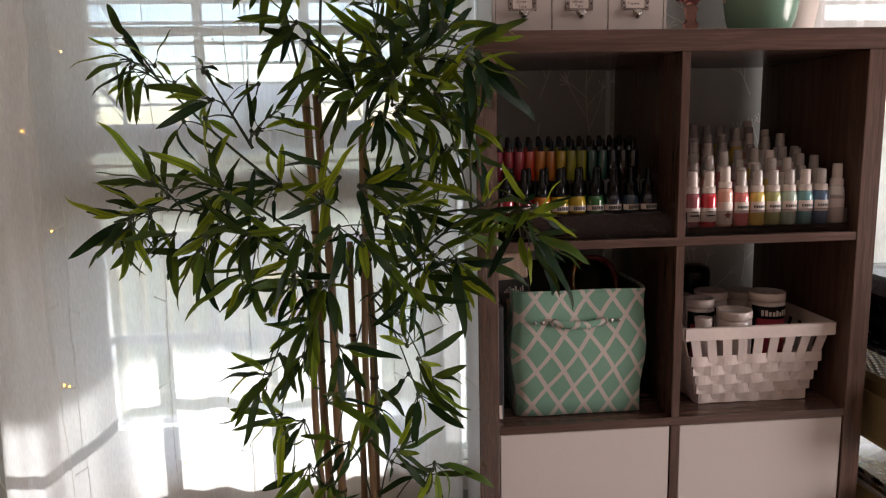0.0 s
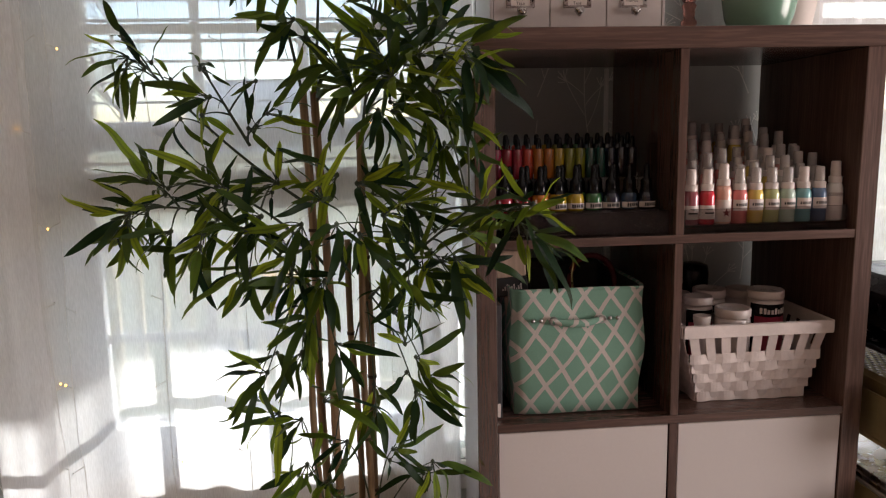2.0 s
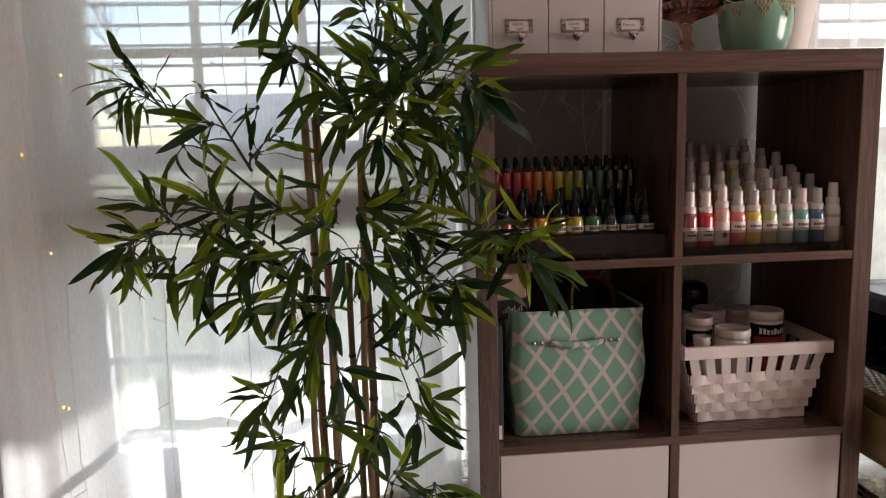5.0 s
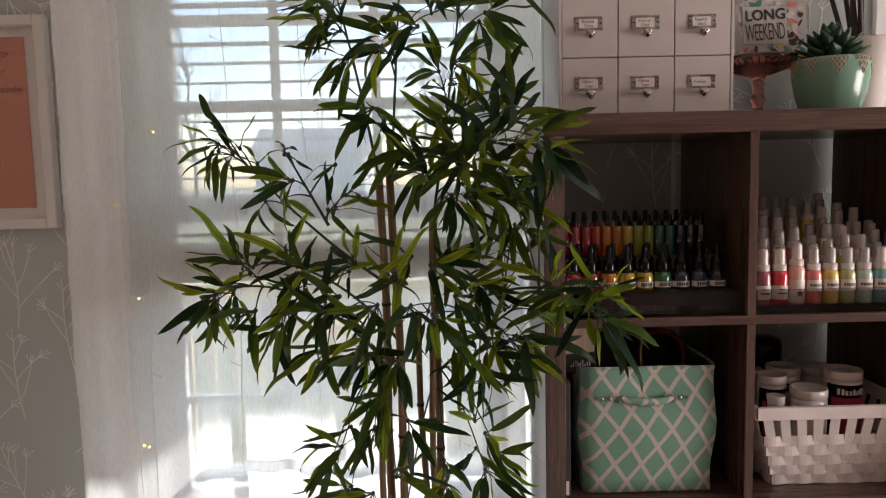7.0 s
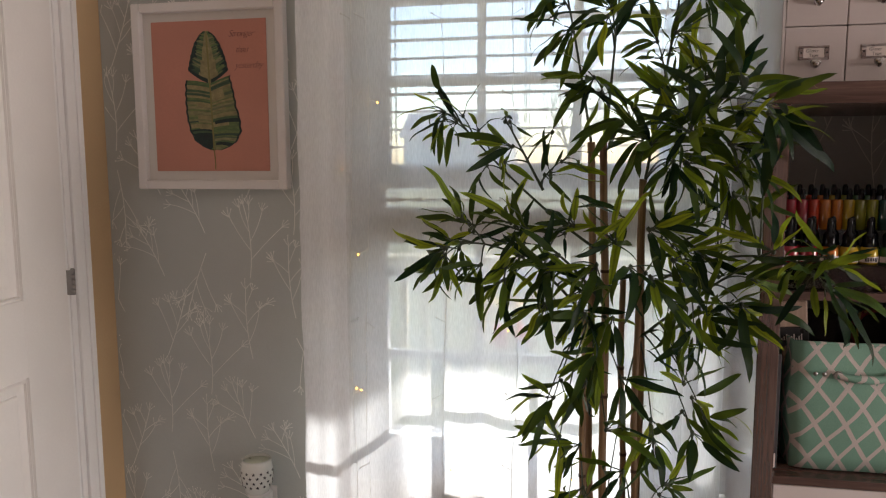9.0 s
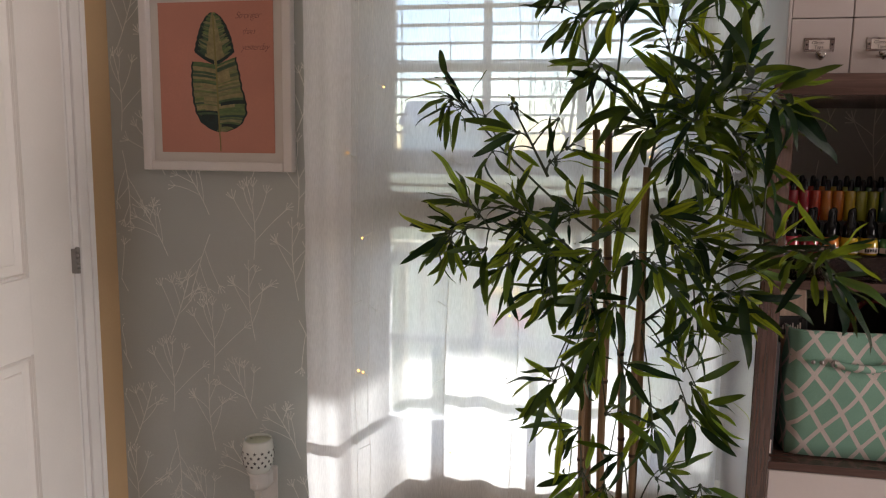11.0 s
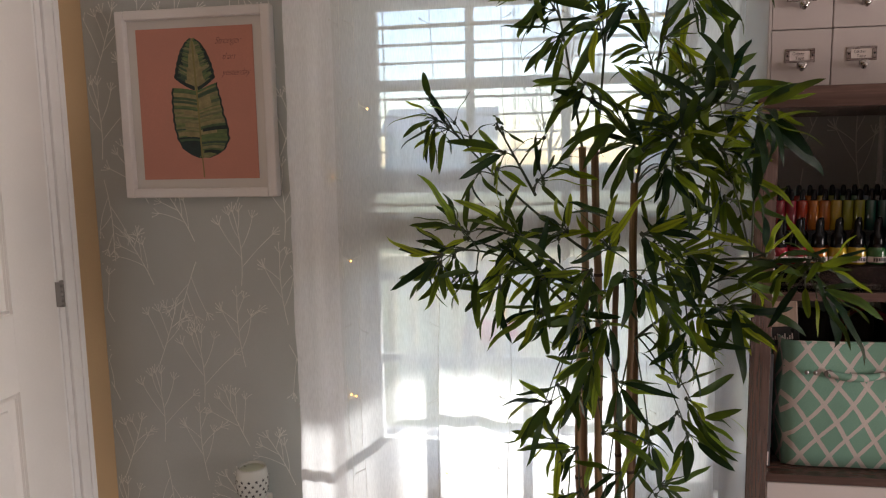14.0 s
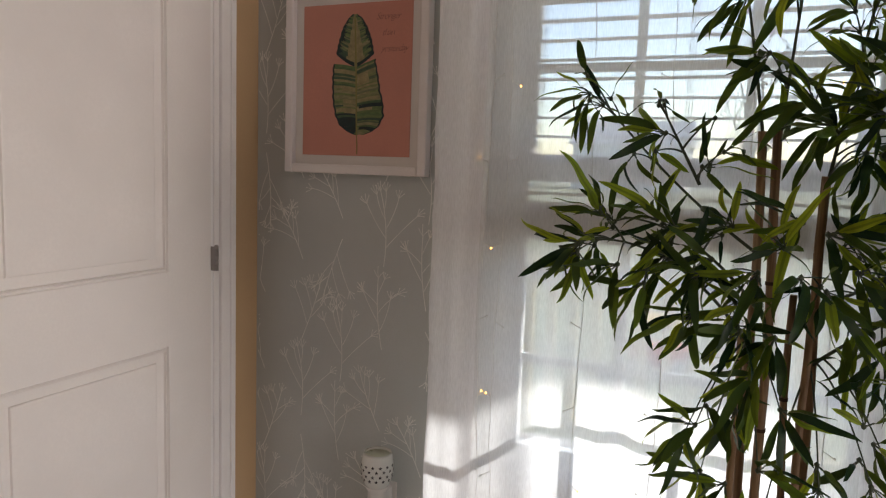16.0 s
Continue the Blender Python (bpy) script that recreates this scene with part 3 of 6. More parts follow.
def curtain(x0, x1, label):
    c = thing("sheer_curtain", ((x0 + x1) / 2, 1.64, 0.03), label, "curtain", "sheer curtains at the windows")
    run = curtain_run(x0, x1)
    bm = bmesh.new()
    zs = [0.03 + (2.20 - 0.03) * j / 36 for j in range(37)]
    grid = []
    for z in zs:
        row = []
        flare = 1.0 + 0.25 * (1 - z / 2.2)
        for i, (x, y) in enumerate(run):
            wob = 0.006 * noise.noise(Vector((x * 4, z * 3.1, 0.3))) * (1.6 - 0.5 * z)
            edge = max(0.0, 1 - i / 30.0)
            xx = x + edge * (0.007 * noise.noise(Vector((0.2, z * 9, 1.7))) + 0.012 * (1.1 - z) * 0.4)
            over = max(0.0, 1 - (len(run) - 1 - i) / 45.0) * min(1.0, max(0.0, (z - 1.40) / 0.06))
            xx += 0.042 * over
            row.append(bm.verts.new((xx, 1.65 + (y - 1.65) * flare * (0.75 if z > 2.1 else 1.0) + wob, z)))
        grid.append(row)
    for ra, rb in zip(grid, grid[1:]):
        for i in range(len(run) - 1):
            f = bm.faces.new((ra[i], ra[i + 1], rb[i + 1], rb[i]))
            f.smooth = True
            f.material_index = 1 if run[i][0] < x0 + 0.108 or run[i][0] > x1 - 0.075 else 0
    part("cloth", bm, [M_SHEER, M_HEM], c)
    return c


curtain(-0.812, 0.170, "white sheer voile curtain, gathered at its sides")
curtain(0.962, 1.990, "white sheer voile curtain, gathered at its sides")
bm = tube([(-0.95, 1.65, 2.215), (2.15, 1.65, 2.215)], 0.008, 10)
for x in (-0.9, 0.55, 2.1):
    block(bm, (x - 0.01, 1.64, 2.205), (x + 0.01, NORTH - 0.001, 2.225))
solid("curtain_rod", bm, M_STEEL, "thin steel curtain rod above the windows", "curtain rod")

# ---- cube shelf ----
SX, SF, SB = 0.176, 1.300, 1.674
shelf = thing("cube_shelf", (0.557, 1.49, 0.0), "grey-brown wood-look cube shelf with white doors below", "shelf")
XI, XD0, XD1, XJ, XE = 0.214, 0.5485, 0.5645, 0.8995, 0.9375
part("top_board", boxed((SX, SF, 1.426), (XE, SB, 1.464), 0.0015), M_FOILX, shelf)
part("bottom_board", boxed((SX, SF, 0.0), (XE, SB, 0.038), 0.0015), M_FOILX, shelf)
part("side_board", boxed((SX, SF + 0.0008, 0.0382), (XI, SB, 1.4258), 0.0012), M_GLOSS, shelf)
part("side_board", boxed((XJ, SF + 0.0008, 0.0382), (XE, SB, 1.4258), 0.0012), M_FOILZ, shelf)
for a, b in ((0.373, 0.389), (0.724, 0.740), (1.075, 1.091)):
    part("shelf_board", boxed((XI, SF + 0.002, a), (XJ, SB, b), 0.0008), M_FOILX, shelf)
for a, b in ((0.0382, 0.373), (0.389, 0.724), (0.740, 1.075), (1.091, 1.4258)):
    part("divider", boxed((XD0, SF + 0.0025, a), (XD1, SB, b), 0.0008), M_FOILZ, shelf)
for x0, x1 in ((XI, XD0), (XD1, XJ)):
    for z0, z1 in ((0.0382, 0.373), (0.389, 0.724)):
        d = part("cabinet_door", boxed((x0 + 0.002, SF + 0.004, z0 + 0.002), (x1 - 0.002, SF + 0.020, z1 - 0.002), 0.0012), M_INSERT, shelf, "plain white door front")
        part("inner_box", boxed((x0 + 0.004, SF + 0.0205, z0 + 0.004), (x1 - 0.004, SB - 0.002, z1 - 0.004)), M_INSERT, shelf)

# ---- twig print on the wallpaper ----
def ribbon(bm, pts, w, y):
    """A flat line of print on the north wall, each line a hair above the last."""
    y -= 0.00001 * (len(bm.faces) % 60)
    left, right = [], []
    for k, (x, z) in enumerate(pts):
        a, b = pts[max(0, k - 1)], pts[min(len(pts) - 1, k + 1)]
        dx, dz = b[0] - a[0], b[1] - a[1]
        n = math.hypot(dx, dz) or 1.0
        left.append(bm.verts.new((x - dz / n * w / 2, y, z + dx / n * w / 2)))
        right.append(bm.verts.new((x + dz / n * w / 2, y, z - dx / n * w / 2)))
    for k in range(len(pts) - 1):
        bm.faces.new((left[k], left[k + 1], right[k + 1], right[k]))


def umbel(bm, x, z, ang, rnd, y, size=0.022):
    """Little forks with a thickened tip each, at the end of a shoot."""
    n = rnd.choice((3, 4, 4))
    for k in range(n):
        a = ang + radians(-38 + 76 * k / (n - 1) + rnd.uniform(-6, 6))
        r = size * rnd.uniform(0.75, 1.2)
        mid = (x + r * 0.5 * math.cos(a + 0.1), z + r * 0.5 * math.sin(a + 0.1))
        tip = (x + r * math.cos(a), z + r * math.sin(a))
        ribbon(bm, [(x, z), mid, tip], 0.0018, y)
        ribbon(bm, [(tip[0] - 0.0016 * math.cos(a), tip[1] - 0.0016 * math.sin(a)), (tip[0] + 0.0016 * math.cos(a), tip[1] + 0.0016 * math.sin(a))], 0.0030, y)


def twig(bm, x, z, ang, length, rnd, y, level=0):
    """A bending stem with side shoots that end in little forks."""
    curl = rnd.uniform(-0.45, 0.45)
    pts, a, ways = [(x, z)], ang, [ang]
    n = 8
    for k in range(n):
        a += curl / n
        ways.append(a)
        pts.append((pts[-1][0] + length / n * math.cos(a), pts[-1][1] + length / n * math.sin(a)))
    ribbon(bm, pts, 0.0024 if level == 0 else 0.0019, y)
    if level == 0:
        side = rnd.choice((-1, 1))
        for k in (2, 3, 4, 5, 6):
            side = -side
            l2 = length * (0.70 - 0.075 * k) * rnd.uniform(0.8, 1.15)
            twig(bm, *pts[k], ways[k] + side * radians(rnd.uniform(24, 44)), l2, rnd, y, 1)
    umbel(bm, *pts[-1], a, rnd, y, 0.027 if level == 0 else 0.022)


bm = bmesh.new()
rnd = random.Random(21)
SHAPES = [rnd.randint(0, 9999) for _ in range(5)]
col = 0
x = WEST + 0.03
while x < EAST - 0.05:
    row, z = 0, 0.02 + (0.105 if col % 2 else 0.0)
    while z < TOP - 0.2:
        over = any(w[0] - 0.14 < x < w[1] + 0.14 and w[2] - 0.30 < z < w[3] + 0.1 for w in (WIN, WIN2))
        if not over and WEST + 0.01 < x:
            k = (col * 2 + row * 3) % 5
            lean = (14, -24, 30, -10, 22)[k]
            flip = 180 if (col + 2 * row) % 7 == 3 else 0
            zz = z + (0.17 if flip else 0.0)
            twig(bm, x, zz, radians(90 + lean + flip), (0.195, 0.175, 0.165, 0.20, 0.15)[k], random.Random(SHAPES[k]), NORTH - 0.0009 - 0.00002 * k)
        z += 0.224
        row += 1
    x += 0.127
    col += 1
bm2 = [v for v in bm.verts if v.co.x < WEST + 0.002 or v.co.x > EAST - 0.002]
bmesh.ops.delete(bm, geom=bm2, context="VERTS")
solid("twig_print", bm, M_PRINT, "white line-drawn twigs printed on the wallpaper", "wallpaper print", kind="structure")


# ---- writing ----
def words(body, size, place, shear=0.0, spacing=1.0, bm=None, m=None, thick=0.0):
    """Lettering as mesh, upright and facing the room, its left foot at place."""
    c = bpy.data.curves.new("lettering", "FONT")
    c.body, c.size, c.shear, c.space_character, c.offset, c.resolution_u = body, size, shear, spacing, thick, 3
    o = bpy.data.objects.new("lettering", c)
    scene.collection.objects.link(o)
    me = bpy.data.meshes.new_from_object(o.evaluated_get(bpy.context.evaluated_depsgraph_get()))
    bpy.data.objects.remove(o)
    bpy.data.curves.remove(c)
    bm = bm or bmesh.new()
    old = set(bm.verts)
    bm.from_mesh(me)
    bpy.data.meshes.remove(me)
    fresh = [v for v in bm.verts if v not in old]
    bmesh.ops.transform(bm, matrix=Matrix.Translation(place) @ (m or pose(0, 0, 0, 90, 0, 0)), verts=fresh)
    return bm


# ---- framed leaf picture ----
M_FRAME = surface("white_frame", (0.76, 0.73, 0.71), 0.4, 0.04, 10, 200, 0.05)
M_MAT = surface("off_white_card", (0.68, 0.65, 0.61), 0.8, 0.03, 12, 300, 0.1)
M_PINK = surface("dusty_pink_paper", (0.55, 0.245, 0.185), 0.7, 0.07, 7, 200, 0.08)
M_INK = surface("dark_brown_ink", (0.13, 0.06, 0.05), 0.7, 0.1, 30, 300, 0.05)
M_RIB = surface("olive_midrib", (0.22, 0.20, 0.07), 0.7, 0.15, 40, 300, 0.05)
m, nt, bsdf = material("painted_leaf")
geo = nt.nodes.new("ShaderNodeNewGeometry")
ramp = nt.nodes.new("ShaderNodeValToRGB")
stops = ((0.0, (0.05, 0.09, 0.065)), (0.2, (0.085, 0.145, 0.065)), (0.42, (0.13, 0.20, 0.075)), (0.62, (0.20, 0.24, 0.09)), (0.82, (0.30, 0.27, 0.14)), (1.0, (0.09, 0.14, 0.075)))
while len(ramp.color_ramp.elements) < len(stops):
    ramp.color_ramp.elements.new(0.5)
for e, (p, c) in zip(ramp.color_ramp.elements, stops):
    e.position, e.color = p, rgb(c)
nt.links.new(geo.outputs["Random Per Island"], ramp.inputs[0])
wash = noisy(nt, coords(nt, (60, 60, 160)), 1.0, 4.0, 0.3, 0.7)
nt.links.new(mixed(nt, wash, mixed(nt, 0.45, ramp.outputs[0], (0.01, 0.03, 0.03)), ramp.outputs[0]), bsdf.inputs["Base Color"])
bsdf.inputs["Roughness"].default_value = 0.75
M_LEAFART = m

FX0, FX1, FZ0, FZ1 = -1.318, -0.894, 1.260, 1.742
pic = thing("picture_frame", ((FX0 + FX1) / 2, NORTH - 0.012, FZ0), "white wooden frame with a painted leaf on pink paper", "picture frame")
fw, fy = 0.024, NORTH - 0.030
for nm, a, b in (("frame_side", (FX0, fy, FZ0), (FX0 + fw, NORTH - 0.001, FZ1)), ("frame_side", (FX1 - fw, fy, FZ0), (FX1, NORTH - 0.001, FZ1)),
                 ("frame_rail", (FX0 + fw, fy + 0.0004, FZ0), (FX1 - fw, NORTH - 0.001, FZ0 + fw)), ("frame_rail", (FX0 + fw, fy + 0.0004, FZ1 - fw), (FX1 - fw, NORTH - 0.001, FZ1))):
    part(nm, boxed(a, b, 0.0025), M_FRAME, pic)
part("mat_board", boxed((FX0 + fw, NORTH - 0.012, FZ0 + fw), (FX1 - fw, NORTH - 0.006, FZ1 - fw)), M_MAT, pic)
AX0, AX1, AZ0, AZ1 = -1.270, -0.947, 1.308, 1.696
art = part("paper", boxed((AX0, NORTH - 0.0135, AZ0), (AX1, NORTH - 0.0125, AZ1)), M_PINK, pic, "dusty pink paper")
ay = NORTH - 0.0140
cx, lz0, lz1 = -1.108, 1.362, 1.672


def between(table, q):
    for (a, wa), (b, wb) in zip(table, table[1:]):
        if q <= b:
            return wa + (wb - wa) * max(0.0, q - a) / (b - a)
    return table[-1][1]


# half breadth against height, for the upper lobe and the lower one, west and east of the rib
UPPER = {-1: ((0.60, 0.044), (0.66, 0.060), (0.70, 0.058), (0.79, 0.049), (0.89, 0.036), (0.96, 0.019), (1.0, 0.002)),
         1: ((0.58, 0.040), (0.62, 0.053), (0.70, 0.052), (0.79, 0.047), (0.89, 0.036), (0.96, 0.022), (1.0, 0.002))}
LOWER = {-1: ((0.0, 0.010), (0.03, 0.034), (0.08, 0.055), (0.16, 0.067), (0.28, 0.074), (0.44, 0.074), (0.57, 0.070), (0.62, 0.066)),
         1: ((0.0, 0.016), (0.03, 0.044), (0.08, 0.066), (0.16, 0.079), (0.28, 0.077), (0.37, 0.069), (0.44, 0.067), (0.53, 0.062), (0.60, 0.058))}
M_LEAFEDGE = surface("painted_leaf_edge", (0.020, 0.040, 0.040), 0.75, 0.4, 60, 300, 0.03)
M_LEAFPALE = surface("painted_leaf_heart", (0.30, 0.26, 0.13), 0.75, 0.3, 50, 300, 0.03)
bm = bmesh.new()
rnd = random.Random(8)
tall = lz1 - lz0
for side in (-1, 1):
    q = 0.0
    while q < 0.985:
        upper = q >= 0.56
        dq = rnd.uniform(0.006, 0.014) if upper else rnd.uniform(0.008, 0.024)
        dq = min(dq, (1.0 if upper else 0.56) - q)
        shift = 0.00006 * rnd.random()
        blue = rnd.random() < 0.65 and not upper and (q < 0.17 and side < 0 or q < 0.06 or side > 0 and 0.20 < q < 0.255)
        pale = rnd.choice((0, 0, 0, 0.55, 0.9)) if 0.17 < q < 0.56 else 0
        split = 0.80 * rnd.uniform(0.8, 1.15)
        cols = []
        n = 14
        for u in range(n + 1):
            f = u / n
            pair_ = []
            for qq in (q, min(q + dq, 0.9999)):
                if upper:
                    rise = 0.105 * (1 - (qq - 0.56) / 0.44)
                else:
                    rise = (0.050 if side < 0 else 0.085) * min(1.0, qq / 0.45) - 0.02
                qo = min(1.0, max(0.0, qq + rise))
                w = between(UPPER[side] if upper else LOWER[side], qo) * (1 + 0.02 * math.sin(qq * 90 + side))
                arch = rise * (f ** 1.4) + (0.010 if not upper else 0.0) * math.sin(math.pi * f)
                pair_.append((cx + 0.009 - 0.016 * qq + side * w * f, lz0 + tall * min(1.0, max(0.0, qq + arch))))
            cols.append(pair_)
        left, last = None, -1
        for u in range(n):
            f = (u + 0.5) / n
            kind = 0
            if f > 0.955 or blue and f > 0.10 or upper and (f > split or q < 0.585 and f > 0.1):
                kind = 1
            elif upper and f < 0.50 - 0.62 * (q - 0.56) or not upper and f < pale:
                kind = 2
            if kind != last:
                left = [bm.verts.new((cols[u][k][0], ay - shift, cols[u][k][1])) for k in (0, 1)]
            right = [bm.verts.new((cols[u + 1][k][0], ay - shift, cols[u + 1][k][1])) for k in (0, 1)]
            bm.faces.new((left[0], right[0], right[1], left[1])).material_index = kind
            left, last = right, kind
        q += dq
part("leaf_painting", bm, [M_LEAFART, M_LEAFEDGE, M_LEAFPALE], art)
bm = bmesh.new()
for ra, rb in (((cx + 0.008, AZ0 + 0.004), (cx + 0.006, lz0)), ((cx + 0.006, lz0), (cx - 0.005, lz1 - 0.01))):
    ribbon(bm, [ra, ((ra[0] + rb[0]) / 2 + 0.001, (ra[1] + rb[1]) / 2), rb], 0.0045 if ra[1] > 1.35 else 0.0032, ay - 0.0006)
part("midrib", bm, M_RIB, art)
for s, px, pz in (("Stronger", -1.052, 1.652), ("than", -1.034, 1.612), ("yesterday", -1.036, 1.572)):
    part("word", words(s, 0.0245, (px, ay - 0.0004, pz), 0.40, 0.82, None, None, -0.0005), M_INK, art, "thin dark script lettering")

# ---- wax warmer on its wall socket ----
M_PLASTIC = surface("white_plastic", (0.76, 0.74, 0.71), 0.35, 0.03, 20, 200, 0.04)
M_CERAMIC = surface("white_glazed_ceramic", (0.72, 0.74, 0.70), 0.15, 0.05, 15, 100, 0.03)
M_NEARBLACK = surface("near_black_matt", (0.03, 0.03, 0.035), 0.8, 0.1, 20, 100, 0.05)
M_WAX = surface("pale_wax", (0.62, 0.66, 0.52), 0.35, 0.08, 20, 100, 0.1)
sock = thing("wall_socket", (-0.995, NORTH - 0.004, 0.328), "white wall socket plate on the wallpaper", "wall socket")
part("plate", boxed((-1.030, NORTH - 0.007, 0.328), (-0.960, NORTH - 0.0008, 0.443), 0.002), M_PLASTIC, sock)
for z in (0.353, 0.398):
    s = part("outlet", lathe([(0, 0), (0.016, 0), (0.015, 0.003), (0, 0.0035)], (0, 0, 0), 18), M_PLASTIC, sock)
    s.matrix_local = pose(0, -0.003, z - 0.318 + 0.0, 90, 0, 0)
warm = thing("wax_warmer", (-0.990, 1.645, 0.40), "white ceramic plug-in wax warmer with star cut-outs", "wax warmer")
wc = (-0.990, 1.640, 0.0)
part("shade", lathe([(0.030, 0.452), (0.036, 0.462), (0.043, 0.490), (0.043, 0.515), (0.039, 0.537), (0.036, 0.543), (0.033, 0.540), (0.038, 0.515), (0.038, 0.49), (0.026, 0.456)], wc, 28), M_CERAMIC, warm)
part("wax_dish", lathe([(0, 0.530), (0.0335, 0.531), (0.0338, 0.536), (0, 0.536)], wc, 24), M_WAX, warm, "pale green melted wax")
part("base", lathe([(0, 0.40), (0.020, 0.40), (0.024, 0.415), (0.024, 0.438), (0.031, 0.450), (0.029, 0.4515), (0, 0.4515)], wc, 22), M_PLASTIC, warm)
part("plug_body", boxed((-1.012, 1.640, 0.395), (-0.968, NORTH - 0.0105, 0.437), 0.005), M_PLASTIC, warm)
part("switch", boxed((-1.003, 1.612, 0.408), (-0.983, 1.622, 0.421), 0.002), M_PLASTIC, warm)


def star(bm, r, place, m):
    vs = [bm.verts.new(Matrix.Translation(place) @ m @ Vector((math.sin(math.pi * i / 5) * (r if i % 2 == 0 else r * 0.42), 0, math.cos(math.pi * i / 5) * (r if i % 2 == 0 else r * 0.42)))) for i in range(10)]
    c = bm.verts.new(Matrix.Translation(place) @ m @ Vector((0, 0, 0)))
    for i in range(10):
        bm.faces.new((c, vs[i], vs[(i + 1) % 10]))


# flat dark stars on the ceramic paint the shaded insides of its cut-outs
bm = bmesh.new()
for j, z in enumerate((0.476, 0.489, 0.502, 0.514)):
    r = (0.0405, 0.0436, 0.0438, 0.0438)[j]
    for k in range(14):
        a = 2 * math.pi * (k + 0.5 * (j % 2)) / 14
        star(bm, 0.0054, (wc[0] + r * math.sin(a), wc[1] - r * math.cos(a), z), pose(0, 0, 0, 0, 0, math.degrees(a)))
part("star_cutouts", bm, M_NEARBLACK, warm, "little flat dark stars painted as the shade inside cut-outs")
cord = tube(bend((-0.993, 1.655, 0.393), (-0.972, 1.668, 0.012), -0.016, 12, (0, 1, 0)) + [Vector((-0.90, 1.66, 0.006))], 0.0038, 8)
solid("power_cord", cord, M_PLASTIC, "white power cord hanging from the socket", "power cord", smooth=True)

# ---- string lights on the curtain ----
M_WIRE = surface("clear_wire", (0.80, 0.80, 0.78), 0.25, 0.08, 40, 200, 0.05)
M_BULB = glowing("warm_bulb", (1.0, 0.48, 0.08), 1.6)
lights = thing("string_lights", (-0.3, 1.63, 0.05), "curtain of fairy lights on clear wires, some glowing warm", "string lights")
rnd = random.Random(4)
for k, (x, y) in enumerate(((-0.690, 1.600), (-0.655, 1.612), (-0.470, 1.636), (-0.300, 1.632), (-0.145, 1.634), (0.02, 1.626))):
    pts = [Vector((x + 0.008 * math.sin(z * 5 + k) + rnd.uniform(-0.003, 0.003), y - 0.03 + rnd.uniform(-0.002, 0.002), z)) for z in [0.10 + 0.06 * i for i in range(35)]]
    s = part("wire", tube(pts, 0.0008, 5), M_WIRE, lights)
    for j in range(2, 35, 3):
        p = pts[j]
        d = Vector((rnd.choice((-1, 1)) * 0.022, -0.004, 0.012 * rnd.choice((-1, 1))))
        part("lead", tube([p, p + d * 0.55, p + d], 0.0008, 5), M_WIRE, s)
        part("bulb", lathe([(0, -0.0030), (0.0019, -0.0013), (0.0021, 0.001), (0.0, 0.0030)], p + d, 8), M_BULB if rnd.random() < 0.5 else M_WIRE, s)

# ---- bamboo plant ----
M_CANE = grained("brown_cane", (0.19, 0.11, 0.052), (0.39, 0.25, 0.125), 2, 0.55)
M_NODE = surface("dark_cane_joint", (0.07, 0.035, 0.018), 0.6, 0.2, 30, 200, 0.2)
M_STEM = surface("dark_green_stem", (0.035, 0.05, 0.022), 0.5, 0.2, 40, 200, 0.1)
M_WICKER = surface("water_hyacinth_rope", (0.29, 0.15, 0.062), 0.75, 0.35, 25, 220, 0.5, each=0.35)
M_SOIL = surface("dark_moss", (0.035, 0.03, 0.02), 0.95, 0.4, 25, 150, 0.6)

m, nt, bsdf = material("bamboo_leaf")
info, geo = nt.nodes.new("ShaderNodeObjectInfo"), nt.nodes.new("ShaderNodeNewGeometry")
add = nt.nodes.new("ShaderNodeMath")
add.operation = "ADD"
nt.links.new(info.outputs["Random"], add.inputs[0])
nt.links.new(geo.outputs["Random Per Island"], add.inputs[1])
fr = nt.nodes.new("ShaderNodeMath")
fr.operation = "FRACT"
nt.links.new(add.outputs[0], fr.inputs[0])
ramp = nt.nodes.new("ShaderNodeValToRGB")
stops = ((0.0, (0.004, 0.016, 0.009)), (0.50, (0.007, 0.028, 0.012)), (0.74, (0.016, 0.055, 0.016)), (0.80, (0.10, 0.18, 0.012)), (1.0, (0.27, 0.32, 0.018)))
while len(ramp.color_ramp.elements) < len(stops):
    ramp.color_ramp.elements.new(0.5)
for e, (p, c) in zip(ramp.color_ramp.elements, stops):
    e.position, e.color = p, rgb(c)
nt.links.new(fr.outputs[0], ramp.inputs[0])
uv = nt.nodes.new("ShaderNodeUVMap")
sep = nt.nodes.new("ShaderNodeSeparateXYZ")
nt.links.new(uv.outputs[0], sep.inputs[0])
veins = nt.nodes.new("ShaderNodeMath")
veins.operation = "SINE"
mul = nt.nodes.new("ShaderNodeMath")
mul.operation = "MULTIPLY"
mul.inputs[1].default_value = 75.0
nt.links.new(sep.outputs["X"], mul.inputs[0])
nt.links.new(mul.outputs[0], veins.inputs[0])
dist = nt.nodes.new("ShaderNodeMath")
dist.operation = "COMPARE"
dist.inputs[1].default_value, dist.inputs[2].default_value = 0.5, 0.13
nt.links.new(sep.outputs["X"], dist.inputs[0])
mot = noisy(nt, coords(nt), 45.0, 3.0, 0.3, 0.7)
c1 = mixed(nt, mot, mixed(nt, 0.35, ramp.outputs[0], (0.008, 0.02, 0.01)), ramp.outputs[0])
c2 = mixed(nt, dist.outputs[0], c1, mixed(nt, 0.60, c1, (0.010, 0.030, 0.010)))
nt.links.new(c2, bsdf.inputs["Base Color"])
bsdf.inputs["Roughness"].default_value = 0.36
bsdf.inputs["Specular IOR Level"].default_value = 0.16
